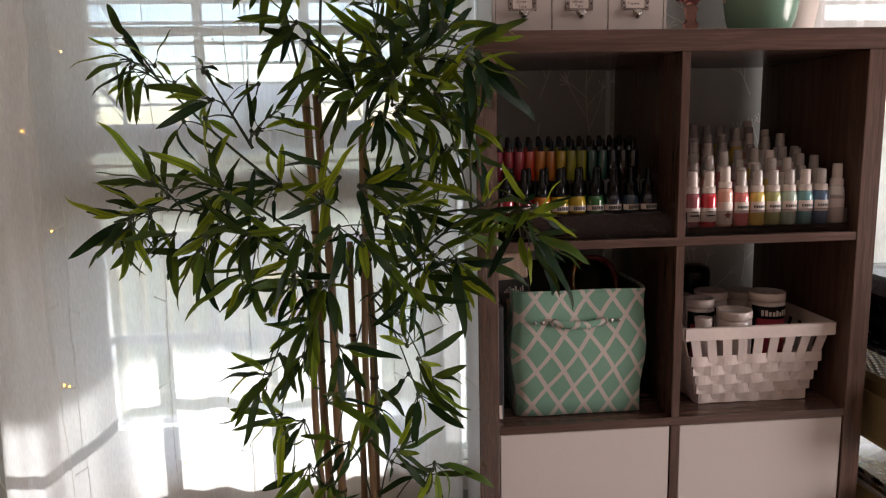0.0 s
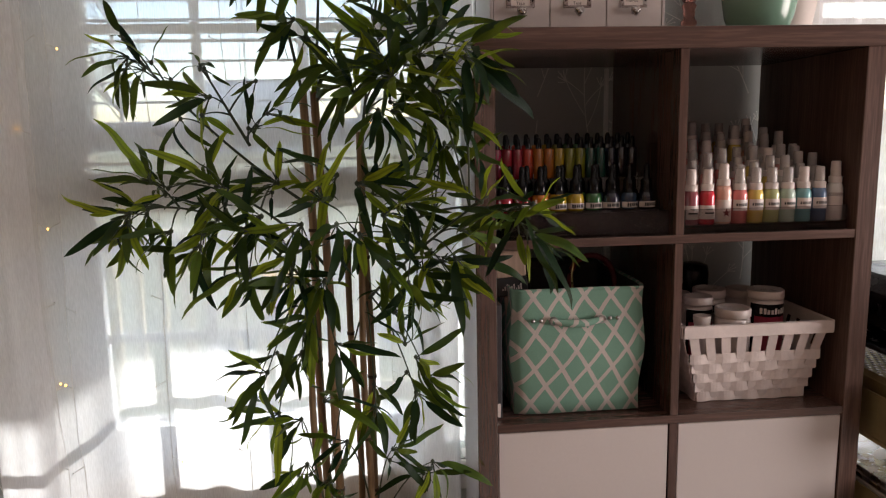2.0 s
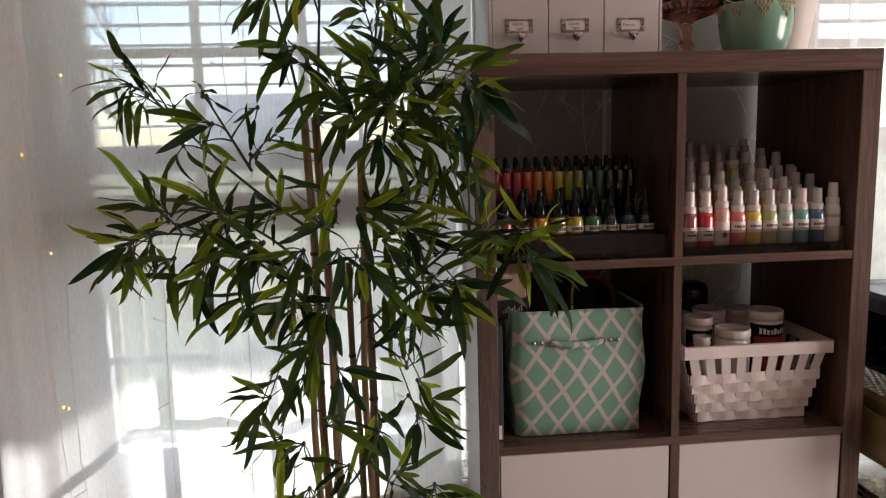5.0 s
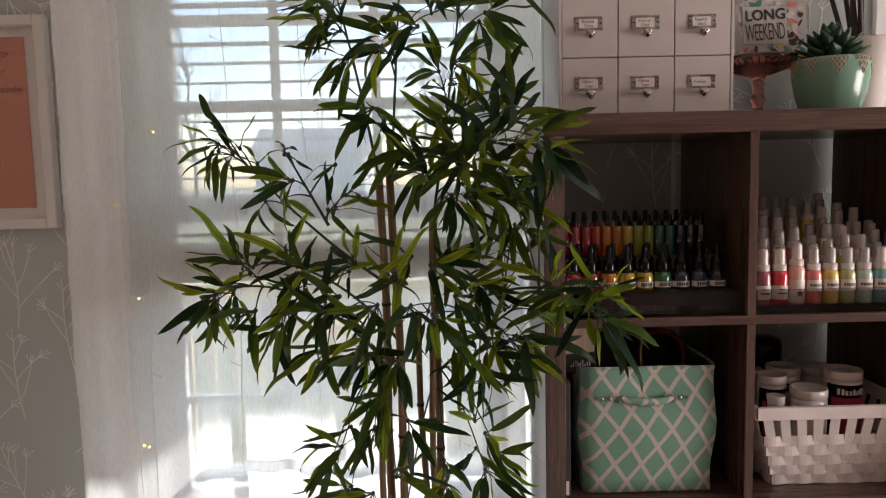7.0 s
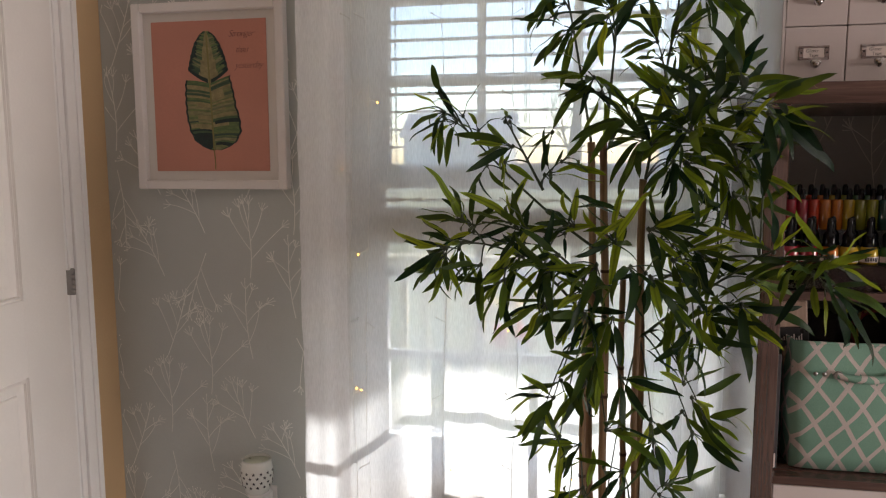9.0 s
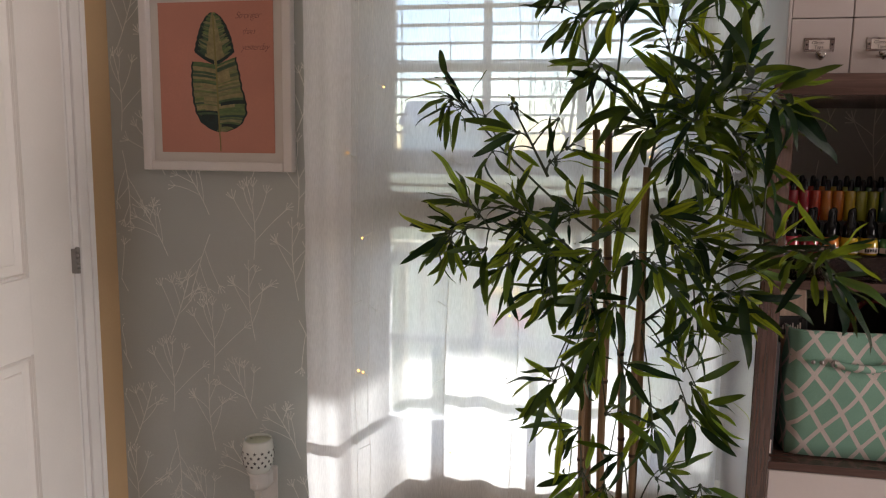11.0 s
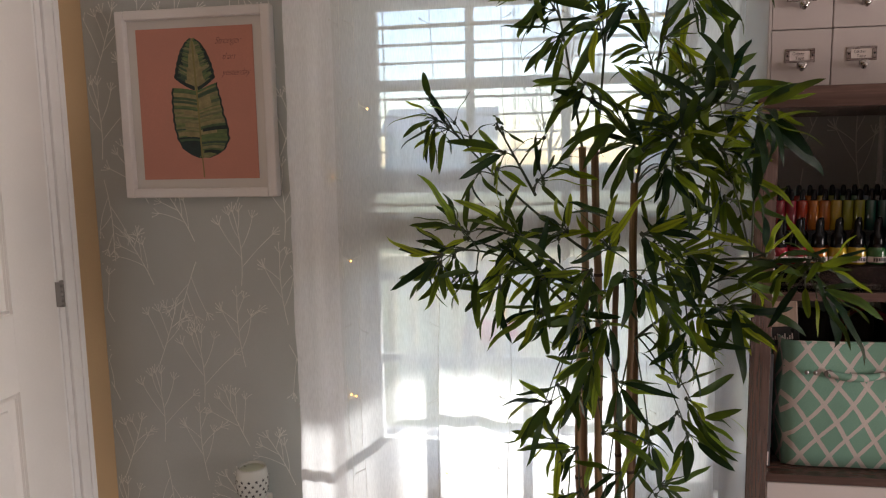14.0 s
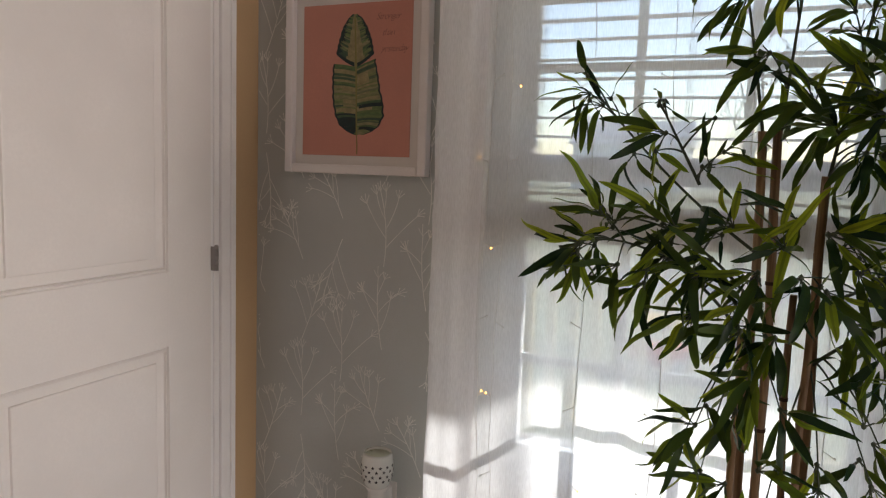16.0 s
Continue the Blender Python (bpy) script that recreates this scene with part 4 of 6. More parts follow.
bumped(nt, bsdf, veins.outputs[0], 0.25, 0.0006)
tl = nt.nodes.new("ShaderNodeBsdfTranslucent")
nt.links.new(mixed(nt, 0.5, c2, mixed(nt, fr.outputs[0], (0.010, 0.055, 0.010), (0.64, 0.74, 0.03))), tl.inputs[0])
mx = nt.nodes.new("ShaderNodeMixShader")
mx.inputs[0].default_value = 0.36
nt.links.new(bsdf.outputs[0], mx.inputs[1])
nt.links.new(tl.outputs[0], mx.inputs[2])
nt.links.new(mx.outputs[0], nt.nodes["Material Output"].inputs["Surface"])
M_LEAF = m


def leaf_mesh(length, width, droop, twist, wave):
    """A long pointed blade, folded along its rib, arching and twisting to its tip."""
    bm = bmesh.new()
    uvl = bm.loops.layers.uv.new("UVMap")
    n = 9
    p, a = Vector((0, 0, 0)), 0.0
    rows = []
    for k in range(n + 1):
        q = k / n
        w = 1.12 * width * (math.sin(math.pi * min(1.0, q * 0.86 + 0.06)) ** 0.75) * (1 - 0.35 * q)
        if k == n:
            w = 0.0004
        if k == 0:
            w = 0.0016
        tw = radians(twist) * q
        side = Vector((math.cos(tw), 0, math.sin(tw)))
        fold = Vector((-math.sin(tw) * math.cos(a), math.sin(a) * 0.0, math.cos(tw))) * (0.10 * w)
        s = Vector((wave * math.sin(q * 5.2) * length, 0, 0.012 * math.sin(q * 9.0 + twist) * length * 2))
        rows.append([bm.verts.new(p + s - side * w / 2 + fold), bm.verts.new(p + s), bm.verts.new(p + s + side * w / 2 + fold)])
        a -= radians(droop) / n
        p = p + Vector((0, math.cos(a), math.sin(a))) * length / n
    for k in range(n):
        for j in (0, 1):
            f = bm.faces.new((rows[k][j], rows[k][j + 1], rows[k + 1][j + 1], rows[k + 1][j]))
            f.smooth = True
            for lp, (u, v) in zip(f.loops, ((j / 2, k / n), ((j + 1) / 2, k / n), ((j + 1) / 2, (k + 1) / n), (j / 2, (k + 1) / n))):
                lp[uvl].uv = (u, v)
    me = bpy.data.meshes.new("leaf")
    bm.to_mesh(me)
    bm.free()
    me.materials.append(M_LEAF)
    return me


LEAVES = [leaf_mesh(*a) for a in ((0.130, 0.0215, 22, 12, 0.01), (0.142, 0.0225, 45, -18, -0.02), (0.104, 0.021, 10, 8, 0.015), (0.150, 0.0215, 62, 25, 0.02), (0.112, 0.023, 34, -10, -0.015), (0.092, 0.016, 18, 30, 0.03), (0.125, 0.0165, 90, 50, -0.04))]
plant = thing("bamboo_plant", (-0.065, 1.42, 0.0), "tall artificial bamboo plant with brown canes and green leaves", "potted plant")
CANES = ((-0.128, 1.435, 1.367, -0.118), (-0.104, 1.405, 1.367, -0.086), (-0.025, 1.430, 1.292, -0.020), (-0.061, 1.45, 1.082, -0.045), (-0.034, 1.385, 1.071, -0.030), (-0.14, 1.40, 1.02, -0.128))
for k, (x, y, z, xb) in enumerate(CANES):
    base = Vector((xb, 1.42 + (y - 1.42) * 1.2, 0.32))
    pts = [base.lerp(Vector((x, y, z)), i / 8) + Vector((0.003 * math.sin(i * 1.3 + k), 0, 0)) for i in range(9)]
    c = part("cane", tube(pts, 0.0088 if k < 3 else 0.0072, 10, taper=0.9), M_CANE, plant)
    for i in (2, 4, 6):
        d = (pts[i + 1] - pts[i - 1]).normalized()
        part("joint", tube([pts[i] - d * 0.003, pts[i] + d * 0.003], 0.0098 if k < 3 else 0.008, 10), M_NODE, c)

blades = []
stems = bmesh.new()
rnd = random.Random(77)


def whorl(p, d, count, size=1.0, open_=62):
    """A sprig: leaves fan out from one knot round the way d that the stem goes."""
    d = d.normalized()
    u = d.cross(Vector((0, 0, 1))) if abs(d.z) < 0.95 else d.cross(Vector((1, 0, 0)))
    u.normalize()
    w = d.cross(u)
    lathe([(0, -0.005), (0.0035, -0.002), (0.004, 0.002), (0, 0.006)], p, 6, stems)
    a0 = rnd.uniform(0, 6.28)
    for k in range(count):
        a = a0 + 2 * math.pi * k / count + rnd.uniform(-0.35, 0.35)
        o = radians(open_ * rnd.uniform(0.45, 1.3))
        way = d * math.cos(o) + (u * math.cos(a) + w * math.sin(a)) * math.sin(o)
        way.z -= 0.10
        way.normalize()
        short = rnd.uniform(0.008, 0.022)
        q = p + way * short
        tube([p, q], 0.0012, 4, stems)
        # blade: y along way, z as upright as can be
        side = way.cross(Vector((0, -0.65, 0.76)))
        side = side.normalized() if side.length > 0.05 else Vector((1, 0, 0))
        up = side.cross(way)
        m = Matrix((side, way, up)).transposed().to_4x4()
        m = Matrix.Translation(q) @ m @ Matrix.Rotation(rnd.gauss(0, 0.7), 4, "Y") @ Matrix.Scale(size * rnd.uniform(0.78, 1.15), 4)
        blades.append((m, rnd.randrange(len(LEAVES))))


# the leaders above the cane tops, and the long shoots that fork from the canes
LEADERS = [(Vector((CANES[k][0], CANES[k][1], CANES[k][2] - 0.02)), Vector(tip), sag) for k, tip, sag in ((0, (-0.196, 1.370, 1.706), 0.02), (1, (-0.075, 1.390, 1.749), 0.0), (2, (0.042, 1.380, 1.735), -0.01))]
LEADERS += [(Vector(a), Vector(b), sag) for a, b, sag in (
    ((-0.123, 1.410, 1.154), (-0.431, 1.400, 1.449), -0.02), ((-0.224, 1.380, 1.270), (-0.302, 1.370, 1.417), 0.0), ((-0.130, 1.400, 1.000), (-0.380, 1.240, 1.174), 0.05),
    ((-0.103, 1.430, 1.036), (-0.337, 1.300, 1.211), 0.04), ((-0.025, 1.430, 0.962), (0.186, 1.220, 1.180), 0.01), ((-0.000, 1.420, 1.079), (0.248, 1.170, 1.147), 0.04))]
RUNS = [bend(a, b, sag, 24) for a, b, sag in LEADERS]
for run in RUNS:
    tube(run, 0.0034, 6, stems, taper=0.5)


def foot_of(cane, tip):
    """Where a stem leaves its cane, or the leader or long shoot nearest to its tip."""
    x, y, top, xb = CANES[cane]
    far = (Vector((tip.x, tip.y)) - Vector((x, y))).length
    z = min(top - 0.01, max(0.36, tip.z - 0.08 - 0.75 * far))
    q = (z - 0.32) / (top - 0.32)
    best = Vector((xb + (x - xb) * q, 1.42 + (y - 1.42) * (1.2 - 0.2 * q), z))
    for run in RUNS:
        k = min(range(25), key=lambda n: (run[n] - tip).length)
        k = max(0, k - 3)
        if (run[k] - tip).length < (best - tip).length:
            best = run[k]
    return best


def shoot(cane, tip, way, count, size=1.0):
    """A thin stem that climbs to one fan of leaves at its tip, pointing along way."""
    tip, way = Vector(tip), Vector(way)
    foot = foot_of(cane, tip)
    tube(bend(foot, tip, 0.10 * (tip - foot).length, 8), 0.0021, 5, stems, taper=0.5)
    whorl(tip, way, count + (2 if count > 3 else 0), size * 0.78, 50)
    if count > 4 and rnd.random() < 0.62:
        d = (tip - foot).normalized() * 0.6 + way.normalized() * 0.5 + Vector((rnd.uniform(-.5, .5), rnd.uniform(-.4, .2), rnd.uniform(-.5, .3)))
        whorl(tip.lerp(foot, min(0.5, 0.045 / (tip - foot).length)), d, count - 1, size * 0.70, 64)


# crown above the cane tops
shoot(0, (-0.198, 1.36, 1.645), (-0.97, -0.2, -0.26), 7, 0.99)
shoot(0, (-0.170, 1.34, 1.577), (-0.79, -0.2, -0.62), 6, 0.935)
shoot(0, (-0.129, 1.33, 1.484), (-0.98, -0.3, -0.17), 7, 0.935)
shoot(1, (-0.097, 1.38, 1.617), (-0.34, -0.4, 0.94), 7, 1.04)
shoot(1, (-0.106, 1.30, 1.589), (-0.94, -0.5, -0.34), 6, 0.99)
shoot(2, (-0.018, 1.40, 1.665), (0.34, -0.2, 0.94), 7, 0.99)
shoot(1, (-0.044, 1.36, 1.633), (-0.94, -0.3, 0.34), 6, 0.935)
shoot(2, (0.080, 1.36, 1.655), (0.91, -0.3, -0.42), 6, 1.1)
shoot(2, (0.020, 1.36, 1.566), (0.99, -0.3, 0.14), 6, 0.935)
shoot(2, (-0.007, 1.42, 1.560), (-0.77, -0.2, 0.64), 6, 0.88)
shoot(2, (0.070, 1.38, 1.644), (-0.09, -0.3, -1.00), 4, 0.99)
shoot(0, (-0.147, 1.38, 1.718), (-0.50, -0.2, 0.87), 7, 0.99)
shoot(1, (-0.067, 1.40, 1.732), (0.17, -0.3, 0.98), 7, 0.99)
shoot(2, (0.026, 1.38, 1.720), (0.50, -0.3, 0.87), 7, 0.99)
shoot(0, (-0.216, 1.36, 1.689), (-0.98, -0.3, 0.17), 6, 0.99)
shoot(2, (0.115, 1.34, 1.694), (0.87, -0.3, 0.50), 6, 0.99)
# dense head towards the shelf
shoot(2, (-0.028, 1.26, 1.355), (-0.17, -0.6, 0.98), 8, 1.08)
shoot(1, (-0.038, 1.30, 1.369), (-1.00, -0.3, -0.05), 7, 1.03)
shoot(2, (0.015, 1.34, 1.454), (-0.26, -0.4, 0.97), 7, 1.03)
shoot(2, (0.071, 1.32, 1.476), (0.09, -0.4, 1.00), 8, 1.08)
shoot(2, (0.081, 1.27, 1.414), (0.64, -0.5, 0.77), 8, 1.08)
shoot(2, (0.147, 1.20, 1.420), (0.99, -0.3, -0.14), 6, 1.21)
shoot(2, (0.149, 1.19, 1.404), (0.50, -0.4, -0.87), 5, 1.14)
shoot(2, (0.122, 1.27, 1.461), (0.34, -0.3, 0.94), 6, 1.03)
shoot(2, (0.033, 1.26, 1.323), (1.00, -0.5, -0.09), 8, 1.03)
shoot(2, (0.101, 1.24, 1.355), (0.97, -0.4, 0.26), 8, 1.08)
shoot(2, (0.009, 1.24, 1.325), (0.09, -0.6, -1.00), 6, 0.915)
shoot(2, (0.034, 1.22, 1.376), (-0.50, -0.8, 0.87), 7, 1.03)
shoot(1, (-0.058, 1.32, 1.405), (-0.87, -0.3, 0.50), 6, 1.03)
shoot(2, (0.088, 1.28, 1.316), (0.87, -0.3, -0.50), 7, 0.968)
shoot(2, (0.123, 1.30, 1.268), (0.34, -0.2, -0.94), 7, 0.968)
shoot(2, (0.062, 1.34, 1.355), (0.94, 0, 0.34), 7, 1.03)
shoot(2, (0.023, 1.28, 1.411), (-0.94, -0.4, 0.34), 7, 1.03)
# long shoots to the west
shoot(5, (-0.437, 1.40, 1.463), (-0.47, 0, 0.88), 2, 0.85)
shoot(5, (-0.389, 1.39, 1.420), (-0.17, 0, 0.98), 3, 0.65)
shoot(5, (-0.426, 1.38, 1.428), (-0.95, -0.1, -0.31), 6, 0.9)
shoot(5, (-0.421, 1.36, 1.414), (-0.03, -0.2, -1.00), 2, 0.8)
shoot(5, (-0.357, 1.39, 1.390), (-0.09, 0, 1.00), 3, 0.5)
shoot(5, (-0.301, 1.37, 1.406), (-0.09, 0, 1.00), 2, 0.75)
shoot(5, (-0.289, 1.35, 1.405), (1.00, -0.2, 0.00), 1, 0.65)
shoot(5, (-0.283, 1.35, 1.357), (-0.96, -0.2, -0.28), 7, 0.95)
shoot(5, (-0.297, 1.34, 1.325), (0.82, -0.2, -0.57), 1, 0.8)
shoot(5, (-0.333, 1.34, 1.320), (-0.34, -0.2, -0.94), 3, 0.75)
shoot(1, (-0.207, 1.38, 1.385), (-0.57, -0.1, -0.82), 3, 0.8)
shoot(1, (-0.188, 1.37, 1.327), (0.94, -0.2, 0.34), 5, 0.8)
shoot(1, (-0.220, 1.35, 1.301), (1.00, -0.2, 0.00), 2, 1.1)
# the broad tier
shoot(5, (-0.392, 1.22, 1.170), (-0.85, -0.2, -0.53), 6, 0.95)
shoot(5, (-0.393, 1.21, 1.156), (-0.26, -0.3, -0.97), 5, 0.95)
shoot(5, (-0.384, 1.24, 1.179), (-1.00, -0.1, 0.09), 4, 0.9)
shoot(5, (-0.369, 1.26, 1.218), (-0.71, -0.1, 0.71), 6, 0.9)
shoot(5, (-0.352, 1.30, 1.202), (-0.17, 0, 0.98), 4, 0.85)
shoot(5, (-0.325, 1.20, 1.141), (-0.91, -0.3, -0.42), 6, 0.9)
shoot(5, (-0.279, 1.28, 1.211), (-0.47, -0.1, 0.88), 6, 0.85)
shoot(5, (-0.243, 1.24, 1.201), (-0.97, -0.4, 0.26), 6, 0.85)
shoot(4, (-0.282, 1.20, 1.115), (-0.45, -0.3, -0.89), 6, 0.95)
shoot(4, (-0.205, 1.19, 1.075), (-0.74, -0.3, -0.67), 7, 0.95)
shoot(4, (-0.186, 1.22, 1.158), (-0.91, -0.5, -0.42), 7, 0.9)
shoot(5, (-0.161, 1.26, 1.209), (-0.87, -0.3, 0.50), 6, 0.85)
shoot(4, (-0.120, 1.20, 1.145), (-0.50, -0.6, -0.87), 6, 0.9)
shoot(4, (-0.200, 1.18, 1.139), (-0.98, -0.5, -0.17), 6, 0.9)
shoot(4, (-0.260, 1.26, 1.155), (-0.97, -0.2, -0.26), 6, 0.9)
shoot(4, (-0.063, 1.26, 1.220), (-1.00, -0.3, -0.09), 7, 0.9)
shoot(4, (-0.030, 1.24, 1.206), (1.00, -0.5, -0.09), 7, 0.9)
shoot(4, (0.011, 1.22, 1.154), (0.94, -0.4, -0.34), 7, 0.9)
shoot(4, (-0.063, 1.18, 1.146), (-0.26, -0.6, -0.97), 6, 0.9)
shoot(4, (-0.134, 1.18, 1.098), (-0.97, -0.5, -0.26), 6, 0.9)
shoot(4, (-0.028, 1.20, 1.126), (0.50, -0.6, -0.87), 6, 0.9)
shoot(3, (0.052, 1.26, 1.170), (0.82, -0.3, -0.57), 6, 0.85)
shoot(4, (-0.087, 1.22, 1.183), (-0.64, -0.6, 0.77), 6, 0.85)
shoot(3, (0.004, 1.30, 1.196), (0.34, -0.2, 0.94), 5, 0.8)
# shoots towards the shelf
shoot(3, (0.103, 1.30, 1.114), (-0.09, -0.1, 1.00), 4, 0.977)
shoot(3, (0.145, 1.26, 1.120), (1.00, -0.2, 0.09), 5, 0.977)
shoot(3, (0.108, 1.26, 1.066), (1.00, -0.3, -0.09), 7, 1.03)
shoot(3, (0.132, 1.24, 1.075), (0.64, -0.3, -0.77), 6, 1.09)
shoot(3, (0.078, 1.26, 1.047), (0.87, -0.3, 0.50), 5, 0.977)
shoot(3, (0.050, 1.22, 1.039), (0.34, -0.4, -0.94), 6, 1.03)
shoot(3, (0.176, 1.22, 1.171), (-0.34, -0.2, 0.94), 4, 0.92)
shoot(3, (0.129, 1.28, 1.194), (-0.34, -0.1, 0.94), 3, 0.977)
shoot(3, (0.253, 1.17, 1.170), (-0.98, -0.2, 0.17), 5, 0.805)
shoot(3, (0.255, 1.16, 1.158), (0.94, -0.2, 0.34), 4, 0.805)
shoot(3, (0.240, 1.16, 1.126), (0.82, -0.3, -0.57), 6, 1.09)
shoot(3, (0.204, 1.19, 1.155), (-0.98, -0.2, -0.17), 4, 0.862)
shoot(3, (0.009, 1.24, 1.076), (0.87, -0.3, -0.50), 5, 0.977)
# lower shoots
shoot(4, (-0.089, 1.22, 1.047), (-0.57, -0.4, -0.82), 5, 0.9)
shoot(4, (-0.109, 1.20, 0.995), (-0.64, -0.4, -0.77), 6, 0.95)
shoot(4, (-0.137, 1.19, 1.057), (-0.82, -0.4, -0.57), 6, 0.9)
shoot(2, (0.025, 1.26, 0.978), (0.34, -0.3, 0.94), 5, 0.9)
shoot(1, (-0.135, 1.24, 0.920), (-0.62, -0.3, -0.79), 5, 0.9)
shoot(4, (-0.074, 1.20, 0.944), (0.87, -0.4, -0.50), 4, 0.95)
shoot(5, (-0.192, 1.22, 0.893), (-0.98, -0.2, -0.21), 5, 0.95)
shoot(5, (-0.206, 1.21, 0.883), (-0.26, -0.3, -0.97), 4, 0.9)
shoot(2, (0.043, 1.26, 0.920), (-0.14, -0.2, 0.99), 4, 0.9)
shoot(2, (0.081, 1.26, 0.859), (0.97, -0.2, -0.26), 6, 0.95)
shoot(2, (0.059, 1.25, 0.833), (0.26, -0.3, -0.97), 5, 0.9)
shoot(4, (-0.012, 1.22, 0.825), (-0.17, -0.3, -0.98), 5, 0.9)
shoot(5, (-0.142, 1.24, 0.799), (-0.82, -0.3, -0.57), 6, 0.9)
shoot(1, (-0.097, 1.20, 0.845), (0.77, -0.4, 0.64), 4, 0.85)
shoot(0, (-0.135, 1.23, 0.720), (-0.50, -0.3, -0.87), 6, 0.9)
shoot(0, (-0.095, 1.20, 0.707), (-0.09, -0.4, -1.00), 5, 0.9)
shoot(2, (0.015, 1.26, 0.725), (0.94, -0.3, 0.34), 5, 0.85)
shoot(2, (0.087, 1.27, 0.692), (0.50, -0.2, -0.87), 5, 0.9)
shoot(4, (-0.064, 1.22, 0.762), (-0.94, -0.4, -0.34), 4, 0.9)
shoot(5, (-0.180, 1.24, 0.812), (-0.71, -0.3, -0.71), 4, 0.9)
tagged(part("twig_work", stems, M_STEM, plant), kind="stuff")
blades.sort(key=lambda e: e[0].translation.y)
for m, k in blades[:300]:
    lf = part("leaf", None, None, plant, mesh=LEAVES[k])
    lf.matrix_local = Matrix.Translation(-ORIGIN[plant]) @ m
bm = bmesh.new()
for m, k in blades[300:]:
    n0 = len(bm.verts)
    bm.from_mesh(LEAVES[k])
    bm.verts.ensure_lookup_table()
    bmesh.ops.transform(bm, matrix=m, verts=bm.verts[n0:])
if len(bm.verts):
    tagged(part("inner_leaves", bm, M_LEAF, plant), kind="stuff")
# woven basket pot
pot = thing("woven_basket_planter", (-0.072, 1.42, 0.0), "brown woven rope basket holding the bamboo plant", "basket")
part("inner_pot", lathe([(0, 0.02), (0.12, 0.02), (0.135, 0.36), (0.13, 0.36), (0.115, 0.03), (0, 0.03)], (-0.072, 1.42, 0), 28), M_NEARBLACK, pot)
part("moss", lathe([(0, 0.335), (0.09, 0.335), (0.131, 0.325)], (-0.072, 1.42, 0), 24), M_SOIL, pot)
for k in range(16):
    z = 0.014 + k * 0.0275
    r = 0.128 + 0.018 * math.sin(math.pi * k / 17)
    bm = bmesh.new()
    for ph in (0, math.pi):
        pts = []
        for i in range(96):
            a = 2 * math.pi * i / 96
            tw = a * 11 + ph + k
            pts.append((-0.072 + (r + 0.007 * math.cos(tw)) * math.cos(a), 1.42 + (r + 0.007 * math.cos(tw)) * math.sin(a), z + 0.007 * math.sin(tw)))
        tube(pts, 0.0078, 5, bm, closed=True)
    part("rope_coil", bm, M_WICKER, pot)

# ---- shelf contents: inks ----
M_ACRYL = thin_clear("clear_acrylic", (0.92, 0.91, 0.91), gloss=0.07, rough=0.04)
M_BLACK = surface("black_plastic", (0.005, 0.005, 0.006), 0.20, 0.2, 30, 200, 0.04, spec=0.25)
M_LABEL = surface("white_paper_label", (0.66, 0.58, 0.545), 0.6, 0.05, 40, 300, 0.05)
M_WHITE = surface("white_cap", (0.62, 0.545, 0.515), 0.3, 0.04, 30, 200, 0.03)
M_SHELL = surface("frosted_clear_cap", (0.70, 0.655, 0.635), 0.10, 0.10, 60, 300, 0.02, spec=0.8)
M_SHELL.node_tree.nodes["Principled BSDF"].inputs["Transmission Weight"].default_value = 0.45
M_DARKINK = surface("black_print", (0.02, 0.02, 0.022), 0.6, 0.1, 40, 300, 0.03)


def liquid(name, c):
    m = surface(name, c, 0.12, 0.10, 30, 200, 0.02)
    m.node_tree.nodes["Principled BSDF"].inputs["Coat Weight"].default_value = 0.6
    return m


def tray(x0, x1, y0, y1, z, h, label):
    t = thing("acrylic_tray", ((x0 + x1) / 2, (y0 + y1) / 2, z), label, "tray", "clear trays on the shelf")
    part("floor_plate", boxed((x0, y0, z), (x1, y1, z + 0.003)), M_ACRYL, t)
    part("front_wall", boxed((x0, y0, z + 0.0031), (x1, y0 + 0.003, z + h), 0.0008), M_ACRYL, t)
    part("back_wall", boxed((x0, y1 - 0.003, z + 0.0031), (x1, y1, z + h), 0.0008), M_ACRYL, t)
    part("side_wall", boxed((x0, y0 + 0.0031, z + 0.0031), (x0 + 0.003, y1 - 0.0031, z + h)), M_ACRYL, t)
    part("side_wall", boxed((x1 - 0.003, y0 + 0.0031, z + 0.0031), (x1, y1 - 0.0031, z + h)), M_ACRYL, t)
    return t


Z1 = 1.0915
tray(0.222, 0.543, 1.318, 1.62, Z1, 0.044, "clear acrylic tray holding small ink bottles")
tray(0.572, 0.893, 1.318, 1.66, Z1, 0.044, "clear acrylic tray holding spray bottles")


def riser(x0, x1, steps, label):
    r = thing("step_riser", ((x0 + x1) / 2, steps[0][0], Z1 + 0.0035), label, "riser", "clear step risers in the trays")
    for y0, y1, h in steps:
        part("step", boxed((x0, y0, Z1 + 0.0035), (x1, y1, Z1 + 0.0035 + h), 0.0006), M_ACRYL, r)


riser(0.228, 0.537, ((1.352, 1.430, 0.040), (1.432, 1.470, 0.097), (1.472, 1.512, 0.104)), "clear acrylic steps under the ink bottles")
SPRAY_ROWS = [(1.341 + 0.0365 * k, 0.010 + 0.0135 * k) for k in range(8)]
riser(0.578, 0.887, [(y - 0.017, y + 0.0165, h) for y, h in SPRAY_ROWS], "clear stepped riser under the spray bottles")


